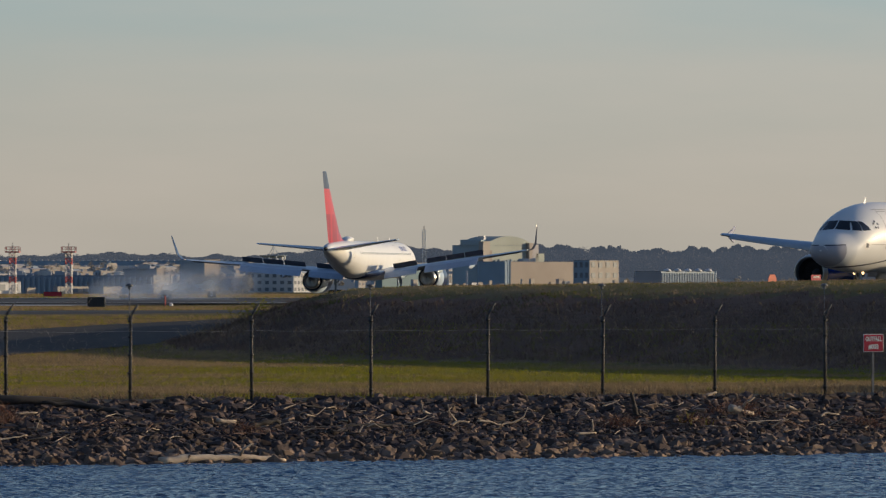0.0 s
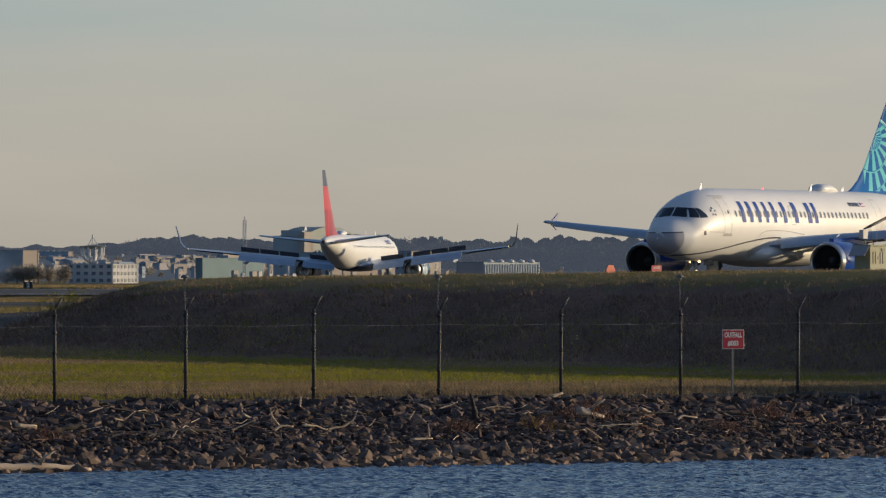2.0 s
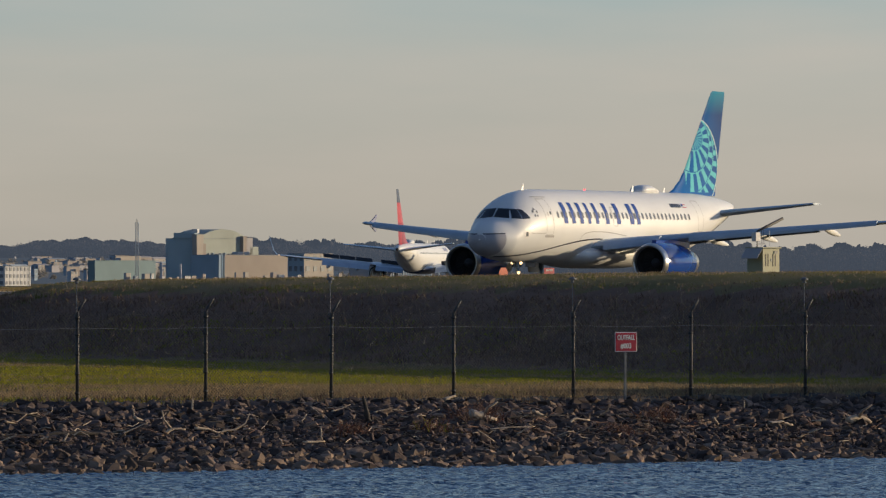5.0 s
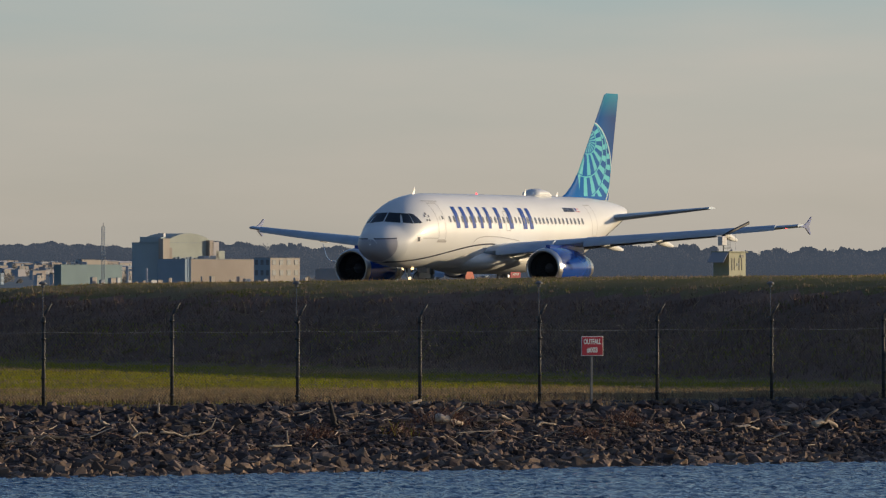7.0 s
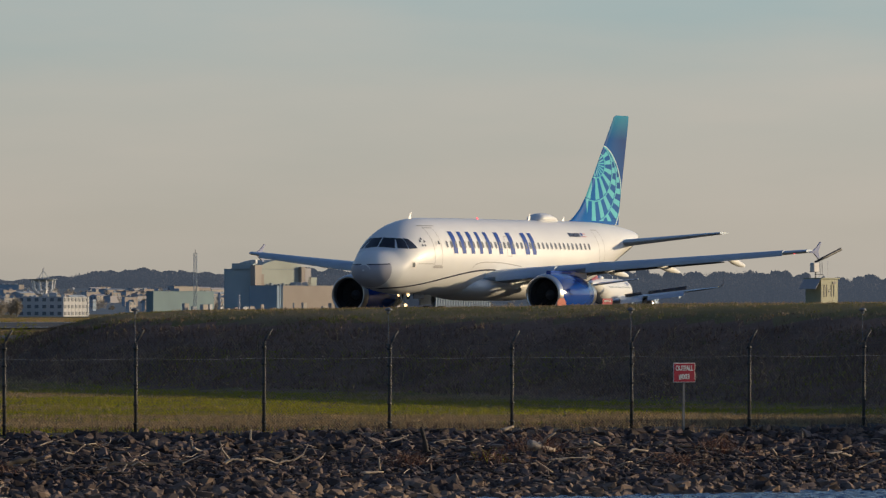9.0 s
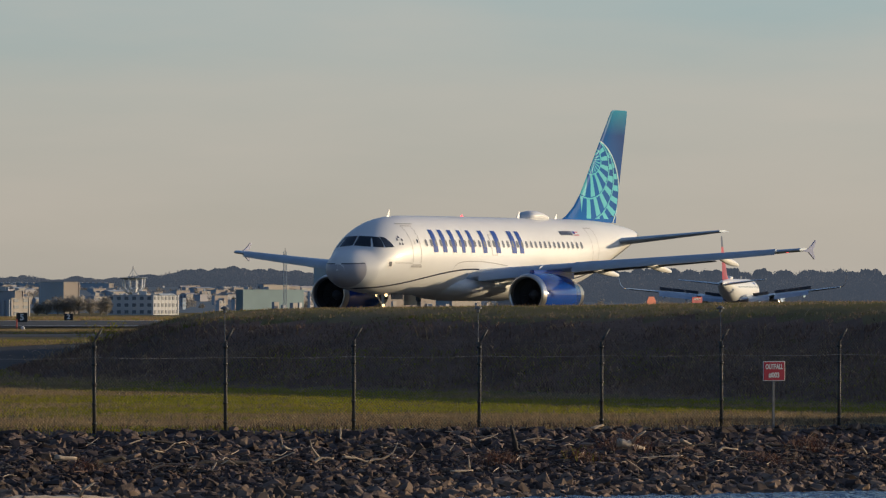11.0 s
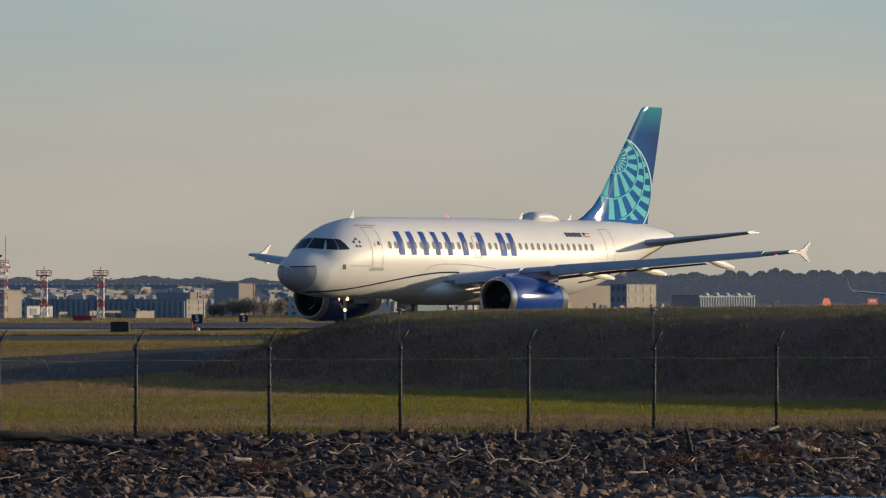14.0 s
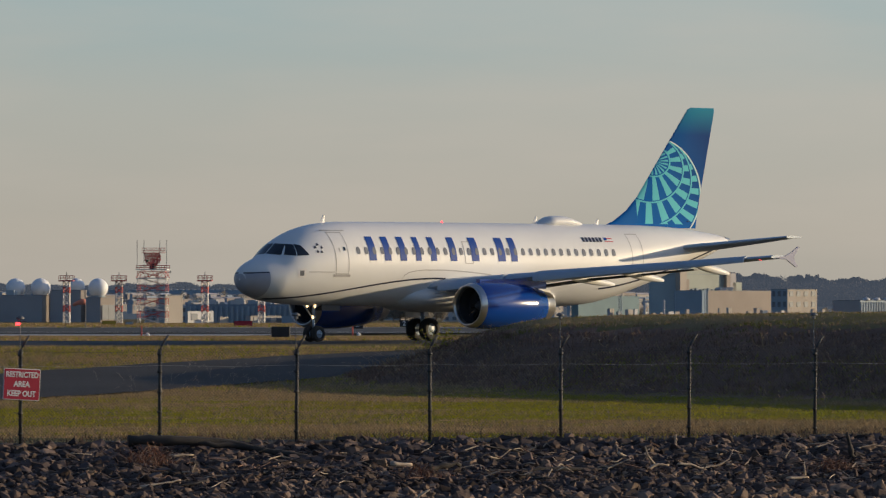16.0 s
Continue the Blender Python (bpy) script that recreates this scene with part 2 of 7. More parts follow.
# distance haze over the woods is a faint blue emission in the material
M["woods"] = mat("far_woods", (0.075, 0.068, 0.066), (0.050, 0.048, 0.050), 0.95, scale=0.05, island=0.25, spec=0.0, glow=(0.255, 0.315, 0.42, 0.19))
# the slope's haze is likewise blue emission, not air
M["hill"] = mat("haze_glow_hill", (0.06, 0.065, 0.07), (0.075, 0.078, 0.08), 0.95, scale=0.02, spec=0.0, glow=(0.26, 0.33, 0.43, 0.175))


def water_material():
    m = bpy.data.materials.new("river_water")
    m.use_nodes = True
    n, l = m.node_tree.nodes, m.node_tree.links
    p = n["Principled BSDF"]
    p.inputs["Base Color"].default_value = (0.004, 0.034, 0.095, 1)
    p.inputs["Roughness"].default_value, p.inputs["IOR"].default_value = 0.06, 1.33
    tc = n.new("ShaderNodeTexCoord")
    h = None
    for scale, st, w in ((3.6, (1.2, 1, 1), 0.55), (9.0, (1.2, 1, 1), 0.30)):
        mp = n.new("ShaderNodeMapping")
        mp.inputs["Scale"].default_value = st
        mp.inputs["Rotation"].default_value = (0, 0, 0.4)
        l.new(tc.outputs["Object"], mp.inputs[0])
        t = n.new("ShaderNodeTexNoise")
        t.inputs["Scale"].default_value, t.inputs["Detail"].default_value = scale, 3.0
        l.new(mp.outputs[0], t.inputs["Vector"])
        mu = n.new("ShaderNodeMath")
        mu.operation = "MULTIPLY"
        mu.inputs[1].default_value = w
        l.new(t.outputs["Fac"], mu.inputs[0])
        if h is None:
            h = mu.outputs[0]
        else:
            ad = n.new("ShaderNodeMath")
            l.new(h, ad.inputs[0])
            l.new(mu.outputs[0], ad.inputs[1])
            h = ad.outputs[0]
    b = n.new("ShaderNodeBump")
    b.inputs["Strength"].default_value, b.inputs["Distance"].default_value = 1.0, 0.26
    l.new(h, b.inputs["Height"])
    l.new(b.outputs[0], p.inputs["Normal"])
    return m


def fin_material():
    """Deep blue to teal fin with pale rings and spokes, drawn in the fin's own metres (x forward, z up)."""
    m = bpy.data.materials.new("fin_rings")
    m.use_nodes = True
    n, l = m.node_tree.nodes, m.node_tree.links
    p = n["Principled BSDF"]
    p.inputs["Roughness"].default_value = 0.06
    p.inputs["Specular IOR Level"].default_value = 0.25
    tc = n.new("ShaderNodeTexCoord")
    s = n.new("ShaderNodeSeparateXYZ")
    l.new(tc.outputs["Object"], s.inputs[0])

    def mth(op, a, b=None, c=None):
        k = n.new("ShaderNodeMath")
        k.operation = op
        for i, v in enumerate((a, b, c)):
            if v is None:
                continue
            if isinstance(v, (int, float)):
                k.inputs[i].default_value = v
            else:
                l.new(v, k.inputs[i])
        return k.outputs[0]
    # nested rings that close up towards the leading edge, with spokes between them; hundredths of the fin's height
    u = mth("MULTIPLY", mth("ADD", s.outputs["X"], 28.62), -61.7)
    v = mth("MULTIPLY", mth("SUBTRACT", s.outputs["Z"], 9.02), -89.3)

    def polar(cx, cy):
        a, b = mth("SUBTRACT", u, cx), mth("SUBTRACT", v, cy)
        return mth("SQRT", mth("ADD", mth("MULTIPLY", a, a), mth("MULTIPLY", b, b))), mth("ARCTAN2", b, a)

    def both(*fs):
        r = fs[0]
        for f in fs[1:]:
            r = mth("MULTIPLY", r, f)
        return r
    rings = [(polar(0, 0), 70), (polar(-20, 35), 152), (polar(-40, 83), 211), (polar(-55, 145), 268)]
    spokes = [((0, 0), 17, 0.0), ((-8, 5), 23.5, 0.12), ((-30, 45), 19.0, 0.05), ((-45, 105), 14.0, 0.3)]
    pale, before = None, None
    for (((rad, _), size), (c, step, turn)) in zip(rings, spokes):
        way = polar(*c)[1]
        bar = mth("GREATER_THAN", mth("FRACT", mth("ADD", mth("DIVIDE", way, radians(step)), 20 + turn)), 0.53)
        band = mth("LESS_THAN", rad, size - 9)
        if before is not None:
            band = both(band, mth("GREATER_THAN", before[0], before[1] + 2))
        line = mth("LESS_THAN", mth("ABSOLUTE", mth("SUBTRACT", rad, size - 1.5)), 3.2)
        here = mth("MAXIMUM", both(bar, band), line)
        pale = here if pale is None else mth("MAXIMUM", pale, here)
        before = (rad, size)
    inside = mth("LESS_THAN", rings[3][0][0], 266)
    pale = both(pale, inside, mth("GREATER_THAN", u, -82), mth("LESS_THAN", v, 282))
    rim = mth("LESS_THAN", mth("ABSOLUTE", mth("SUBTRACT", rings[3][0][0], 268.5)), 2.6)
    grad = n.new("ShaderNodeMapRange")
    grad.inputs["From Min"].default_value, grad.inputs["From Max"].default_value = -33.5, -29.5
    l.new(mth("SUBTRACT", s.outputs["X"], mth("MULTIPLY", mth("SUBTRACT", s.outputs["Z"], 8), 0.5)), grad.inputs[0])
    dark = n.new("ShaderNodeMixRGB")
    dark.inputs["Color1"].default_value, dark.inputs["Color2"].default_value = (0.010, 0.050, 0.19, 1), (0.006, 0.105, 0.36, 1)
    l.new(grad.outputs[0], dark.inputs["Fac"])
    top = n.new("ShaderNodeMapRange")
    top.inputs["From Min"].default_value, top.inputs["From Max"].default_value = 10.4, 12.0
    l.new(s.outputs["Z"], top.inputs[0])
    d2 = n.new("ShaderNodeMixRGB")
    l.new(top.outputs[0], d2.inputs["Fac"])
    l.new(dark.outputs[0], d2.inputs["Color1"])
    d2.inputs["Color2"].default_value = (0.03, 0.26, 0.38, 1)
    mx = n.new("ShaderNodeMixRGB")
    l.new(pale, mx.inputs["Fac"])
    l.new(d2.outputs[0], mx.inputs["Color1"])
    mx.inputs["Color2"].default_value = (0.13, 0.53, 0.58, 1)
    mr = n.new("ShaderNodeMixRGB")
    l.new(rim, mr.inputs["Fac"])
    l.new(mx.outputs[0], mr.inputs["Color1"])
    mr.inputs["Color2"].default_value = (0.62, 0.70, 0.66, 1)
    l.new(mr.outputs[0], p.inputs["Base Color"])
    return m


def smoke_material():
    """Thin smoke: denser in the middle of a puff and in wisps, clear at its rim."""
    m = bpy.data.materials.new("tyre_smoke")
    m.use_nodes = True
    n, l = m.node_tree.nodes, m.node_tree.links
    n.remove(n["Principled BSDF"])
    d = n.new("ShaderNodeBsdfDiffuse")
    d.inputs["Color"].default_value = (0.62, 0.72, 0.88, 1)
    tr = n.new("ShaderNodeBsdfTranslucent")
    tr.inputs["Color"].default_value = (0.62, 0.72, 0.88, 1)
    ad = n.new("ShaderNodeMixShader")
    l.new(d.outputs[0], ad.inputs[1])
    l.new(tr.outputs[0], ad.inputs[2])
    tc = n.new("ShaderNodeTexCoord")
    g = n.new("ShaderNodeTexGradient")
    g.gradient_type = "SPHERICAL"
    l.new(tc.outputs["Object"], g.inputs[0])
    w = n.new("ShaderNodeTexNoise")
    w.inputs["Scale"].default_value, w.inputs["Detail"].default_value = 1.6, 4.0
    l.new(tc.outputs["Object"], w.inputs["Vector"])
    mu = n.new("ShaderNodeMath")
    mu.operation = "MULTIPLY"
    l.new(g.outputs[1], mu.inputs[0])
    l.new(w.outputs["Fac"], mu.inputs[1])
    k = n.new("ShaderNodeMath")
    k.operation = "MULTIPLY"
    k.inputs[1].default_value = 0.80
    l.new(mu.outputs[0], k.inputs[0])
    t = n.new("ShaderNodeBsdfTransparent")
    mx = n.new("ShaderNodeMixShader")
    l.new(k.outputs[0], mx.inputs[0])
    l.new(t.outputs[0], mx.inputs[1])
    l.new(ad.outputs[0], mx.inputs[2])
    l.new(mx.outputs[0], n["Material Output"].inputs[0])
    return m


M["water"], M["fin"], M["smoke"] = water_material(), fin_material(), smoke_material()


# ---------------------------------------------------------------- mesh helpers
def mesh_of(name, verts, faces, material, smooth=False):
    me = bpy.data.meshes.new(name)
    me.from_pydata(verts, [], faces)
    for m in material if isinstance(material, (list, tuple)) else [material]:
        me.materials.append(m)
    if smooth:
        me.polygons.foreach_set("use_smooth", [True] * len(me.polygons))
    me.update()
    return me


def part(name, data, material, parent=None, label="", smooth=False, at=None):
    """One mesh object, from a bmesh or from (verts, faces), under parent."""
    if isinstance(data, bmesh.types.BMesh):
        me = bpy.data.meshes.new(name)
        bmesh.ops.recalc_face_normals(data, faces=data.faces[:])
        data.to_mesh(me)
        data.free()
        for m in material if isinstance(material, (list, tuple)) else [material]:
            me.materials.append(m)
        if smooth:
            me.polygons.foreach_set("use_smooth", [True] * len(me.polygons))
    elif isinstance(data, bpy.types.Mesh):
        me = data
    else:
        me = mesh_of(name, data[0], data[1], material, smooth)
    ob = new(name, me)
    if parent is not None:
        ob.parent = parent
    if at is not None:
        ob.matrix_basis = at
    if label:
        tagged(ob, label)
    return ob


def thing(name, label, category, at=None, group="", kind=""):
    ob = new(name)
    ob.empty_display_size = 0.3
    if at is not None:
        ob.matrix_basis = at
    return tagged(ob, label, category, group, kind)


def box_bm(sx, sy, sz, at=(0, 0, 0), bevel=0.0, m=None, bm=None):
    bm = bm or bmesh.new()
    mt = Matrix.Translation(at) @ (m or Matrix()) @ Matrix.Diagonal((sx, sy, sz, 1))
    r = bmesh.ops.create_cube(bm, size=1.0, matrix=mt)
    if bevel:
        es = list({e for v in r["verts"] for e in v.link_edges})
        bmesh.ops.bevel(bm, geom=es, offset=bevel, segments=2, affect="EDGES", profile=0.5)
    return bm


def tube(points, radii, sides=10, cap=True):
    """A round bar along points, one radius a point."""
    vs, fs = [], []
    pts = [Vector(p) for p in points]
    if isinstance(radii, (int, float)):
        radii = [radii] * len(pts)
    up = Vector((0.13, 0.31, 0.94))
    for i, p in enumerate(pts):
        d = (pts[min(i + 1, len(pts) - 1)] - pts[max(i - 1, 0)]).normalized()
        a = d.cross(up).normalized() if abs(d.dot(up)) < 0.97 else d.cross(Vector((1, 0, 0))).normalized()
        b = d.cross(a)
        for k in range(sides):
            w = 2 * math.pi * k / sides
            vs.append(tuple(p + radii[i] * (a * math.cos(w) + b * math.sin(w))))
    for i in range(len(pts) - 1):
        for k in range(sides):
            k2 = (k + 1) % sides
            fs.append((i * sides + k, i * sides + k2, (i + 1) * sides + k2, (i + 1) * sides + k))
    if cap:
        fs.append(tuple(range(sides))[::-1])
        fs.append(tuple((len(pts) - 1) * sides + k for k in range(sides)))
    return vs, fs


def join(*pieces):
    vs, fs = [], []
    for v, f in pieces:
        o = len(vs)
        vs += list(v)
        fs += [tuple(i + o for i in q) for q in f]
    return vs, fs


def box_vf(x0, x1, y0, y1, z0, z1):
    v = [(x, y, z) for z in (z0, z1) for y in (y0, y1) for x in (x0, x1)]
    return v, [(0, 2, 3, 1), (4, 5, 7, 6), (0, 1, 5, 4), (2, 6, 7, 3), (0, 4, 6, 2), (1, 3, 7, 5)]


def revolve(profile, sides=32, axis="x", m=None):
    """Turns (distance along, radius) pairs round the x axis."""
    vs, fs = [], []
    for a, r in profile:
        for k in range(sides):
            w = 2 * math.pi * k / sides
            vs.append((a, r * math.cos(w), r * math.sin(w)))
    for i in range(len(profile) - 1):
        for k in range(sides):
            k2 = (k + 1) % sides
            fs.append((i * sides + k, i * sides + k2, (i + 1) * sides + k2, (i + 1) * sides + k))
    if m is not None:
        vs = [tuple(m @ Vector(v)) for v in vs]
    return vs, fs


def smooth01(a, b, v):
    t = min(1.0, max(0.0, (v - a) / (b - a)))
    return t * t * (3 - 2 * t)


def lerp_table(table, v):
    for (a, p), (b, q) in zip(table, table[1:]):
        if v <= b:
            return p + (q - p) * min(1, max(0, (v - a) / (b - a)))
    return table[-1][1]


# ---------------------------------------------------------------- the ground
FENCE_P, FENCE_A = Vector((-4.92, 142.0)), radians(32.5)
FENCE_D = Vector((math.cos(FENCE_A), math.sin(FENCE_A)))
FENCE_N = Vector((FENCE_D.y, -FENCE_D.x))  # towards the water
BASE = [(120, 1.15), (150, 1.15), (200, 1.25), (260, 1.75), (330, 2.2), (400, 2.12), (640, 1.75), (800, 1.80), (1000, 1.65), (1300, 1.35), (5000, 1.3)]


def bumpy(x, y, s, seed=0.0):
    return noise.noise(Vector((x * s, y * s, seed)))


def shore_drop(x, y):
    """Metres from the fence towards the water."""
    return (Vector((x, y)) - FENCE_P).dot(FENCE_N)


def mound(x, y):
    u = (x + 12.8) * 0.859 + (y - 198.0) * 0.512 - 17.2  # across the crest
    # unseen widening near the fence at the right, added for its shadow
    u = max(u, x - 25.5)
    u += 1.4 * bumpy(x, y, 0.07, 3.0)
    # a rounded shoulder, then the steeper slope
    s = min(14.0, max(0.0, 0.5 - u))
    t = (s - 4.8) / 9.2
    drop = 0.0143 * s * s if t < 0 else 0.33 * (2 * t**3 - 3 * t**2 + 1) + 1.26 * (t**3 - 2 * t**2 + t) + 2.51 * (3 * t**2 - 2 * t**3)
    face = (1 - drop / 2.51) * smooth01(-0.5, 6.0, -shore_drop(x, y))
    left = smooth01(-20.4, -12.4, x + 0.6 * bumpy(x, y, 0.15, 8.0))
    back = 1 - smooth01(272, 318, y)
    return face, left * back


def ground_z(x, y):
    z = lerp_table(BASE, y)
    z += 0.5 * smooth01(-24, -8, x) * smooth01(338, 375, y) * (1 - smooth01(395, 460, y))
    if 140 < y < 330 and -40 < x < 80:
        f, k = mound(x, y)
        top = 3.66 + 0.012 * x + 0.10 * bumpy(x, y, 0.11, 5.0) + 0.05 * bumpy(x, y, 0.5, 6.0)
        z += (top - z) * f * k
        z += 0.14 * bumpy(x, y, 0.35, 7.0) * f * (1 - f) * 4 * k
    d = shore_drop(x, y)
    if d > 0:
        z -= 0.126 * d + 0.03 + 0.30 * max(0, d - 10) + 0.16 * smooth01(0.2, 1.0, d) * smooth01(2, 14, (Vector((x, y)) - FENCE_P).dot(FENCE_D))
    else:
        z += 0.03 * bumpy(x, y, 0.8, 1.0)
    if 130 < y < 200 and 5 < x < 40:
        # added, unseen: the bank rises past the last posts to shade the grass strip
        run = (Vector((x, y)) - FENCE_P).dot(FENCE_D)
        z = max(z, 1.15 + 2.5 * smooth01(22, 29, run) * smooth01(-4.0, -1.5, d) * (1 - smooth01(4.0, 6.5, d)) - (1.15 + 2.5 if run < 20 else 0))
    return max(z, -2.5)


def build_ground():
    xs = [-4000, -2000, -1000, -500, -250, -120, -80, -60] + [-45 + 0.75 * i for i in range(113)] + [45, 60, 80, 120, 250, 500, 1000, 2000, 4000]
    ys = [100, 110, 116] + [118 + 0.8 * i for i in range(70)] + [174 + 1.6 * i for i in range(95)] + [330 + 10 * i for i in range(20)] + [540, 600, 700, 850, 1000, 1300, 1700, 2400, 3400, 4700]
    vs = [(x, y, ground_z(x, y) if abs(x) < 100 or y > 175 else (1.15 if y > 160 else ground_z(x, y))) for y in ys for x in xs]
    w = len(xs)
    fs = [(j * w + i, j * w + i + 1, (j + 1) * w + i + 1, (j + 1) * w + i) for j in range(len(ys) - 1) for i in range(w - 1)]
    ob = part("ground", (vs, fs), [M["grass"], M["bank"], M["slope"]], smooth=True)
    for p in ob.data.polygons:
        c = p.center
        k = mound(c.x, c.y) if 140 < c.y < 320 and -40 < c.x < 80 else (0, 0)
        p.material_index = 1 if shore_drop(c.x, c.y) > -0.3 else (2 if 0.02 < k[0] * k[1] < 0.84 else 0)
    return tagged(ob, "rough grass airfield ground with a low embankment", "ground", kind="structure")


build_ground()


def ribbon(name, centre, half, lift, material, label, category, step=3.0, skirt=False):
    """A paved strip along centre points (x, y), draped over the ground."""
    pts = [Vector(c) for c in centre]
    line = []
    for a, b in zip(pts, pts[1:]):
        n = max(1, int((b - a).length / step))
        line += [a + (b - a) * i / n for i in range(n)]
    line.append(pts[-1])
    vs, fs, k = [], [], 9
    for i, p in enumerate(line):
        d = (line[min(i + 1, len(line) - 1)] - line[max(i - 1, 0)]).normalized()
        s = Vector((-d.y, d.x))
        for j in range(k):
            q = p + s * half * (2 * j / (k - 1) - 1)
            vs.append((q.x, q.y, ground_z(q.x, q.y) + (-0.25 if skirt and j in (0, k - 1) else lift)))
    for i in range(len(line) - 1):
        for j in range(k - 1):
            fs.append((i * k + j, i * k + j + 1, (i + 1) * k + j + 1, (i + 1) * k + j))
    a, b, c = (Vector(vs[v]) for v in fs[0][:3])
    if (b - a).cross(c - a).z < 0:
        fs = [f[::-1] for f in fs]
    return tagged(part(name, (vs, fs), material, smooth=True), label, category, kind="structure")


TAXI_LINE = [(90, 560), (40, 440), (22, 402), (12, 386), (4, 372), (-4, 358), (-14, 345), (-26, 334), (-40, 327), (-60, 322), (-110, 316), (-400, 310)]
ribbon("taxiway", TAXI_LINE, 9.5, 0.07, M["asphalt"], "dark asphalt taxiway curving behind the embankment", "taxiway", skirt=True)
ribbon("access_road", [(-48, 130), (-35, 172), (-27.5, 221), (-20.0, 275), (-14, 310)], 6.4, 0.04, M["road"], "worn asphalt service road across the grass", "road")
# the runway runs away from the lens, a little to its right
RW = Vector((math.sin(radians(7.7)), math.cos(radians(7.7))))
ribbon("runway", [(-42.3 + RW.x * d, 715 + RW.y * d) for d in (-250, 0, 300, 700, 1100)], 30.0, 0.06, M["asphalt"], "wide dark asphalt runway", "runway", step=20)
ribbon("cross_taxiway", [(-420, 655), (-160, 642), (-60, 638), (60, 636)], 112.0, 0.10, M["asphalt"], "broad asphalt taxiway beyond the grass", "taxiway", step=12)
ribbon("shoulder", [(-420, 452), (-160, 440), (-60, 436), (-41, 435)], 21.0, 0.12, M["paving"], "pale paving strip along the taxiway", "pavement", step=12)
ribbon("marking", [(-420, 548), (-160, 536), (-60, 532), (40, 530)], 1.6, 0.15, M["paint_white"], "faded white painted edge line", "marking", step=12)
ribbon("marking", [(-420, 760), (-160, 748), (-60, 744), (40, 742)], 2.5, 0.15, M["paint_white"], "faded white painted edge line", "marking", step=12)



def build_water():
    """One sheet; small wind waves are modelled where the river comes into view."""
    xs = np.concatenate([[-4500, -1500, -500, -150, -60], np.arange(-26, 15, 0.075), [40, 100, 400, 1500, 4500]])
    ys = np.concatenate([[-4000, -1000, -200, 0, 60], np.arange(98, 140, 0.095), [170, 300]])
    gx, gy = np.meshgrid(xs, ys)
    r = np.random.RandomState(4)
    z = np.zeros_like(gx)
    for i in range(46):
        lam = 0.17 * (2.6 ** r.rand())
        a = radians(-105) + r.normal(0, 0.95)
        k = 2 * math.pi / lam
        z += 0.0085 * lam * np.sin(k * (gx * math.cos(a) + gy * math.sin(a)) + r.rand() * 6.28)
    z *= np.clip((gx + 26) / 3, 0, 1) * np.clip((14.5 - gx) / 3, 0, 1) * np.clip((gy - 95) / 5, 0, 1) * np.clip((143 - gy) / 3, 0, 1)
    w, h = len(xs), len(ys)
    vs = np.stack([gx.ravel(), gy.ravel(), z.ravel()], 1).tolist()
    fs = [(j * w + i, j * w + i + 1, (j + 1) * w + i + 1, (j + 1) * w + i) for j in range(h - 1) for i in range(w - 1)]
    tagged(part("water", (vs, fs), M["water"], smooth=True), "choppy blue river water", "water", kind="structure")


build_water()


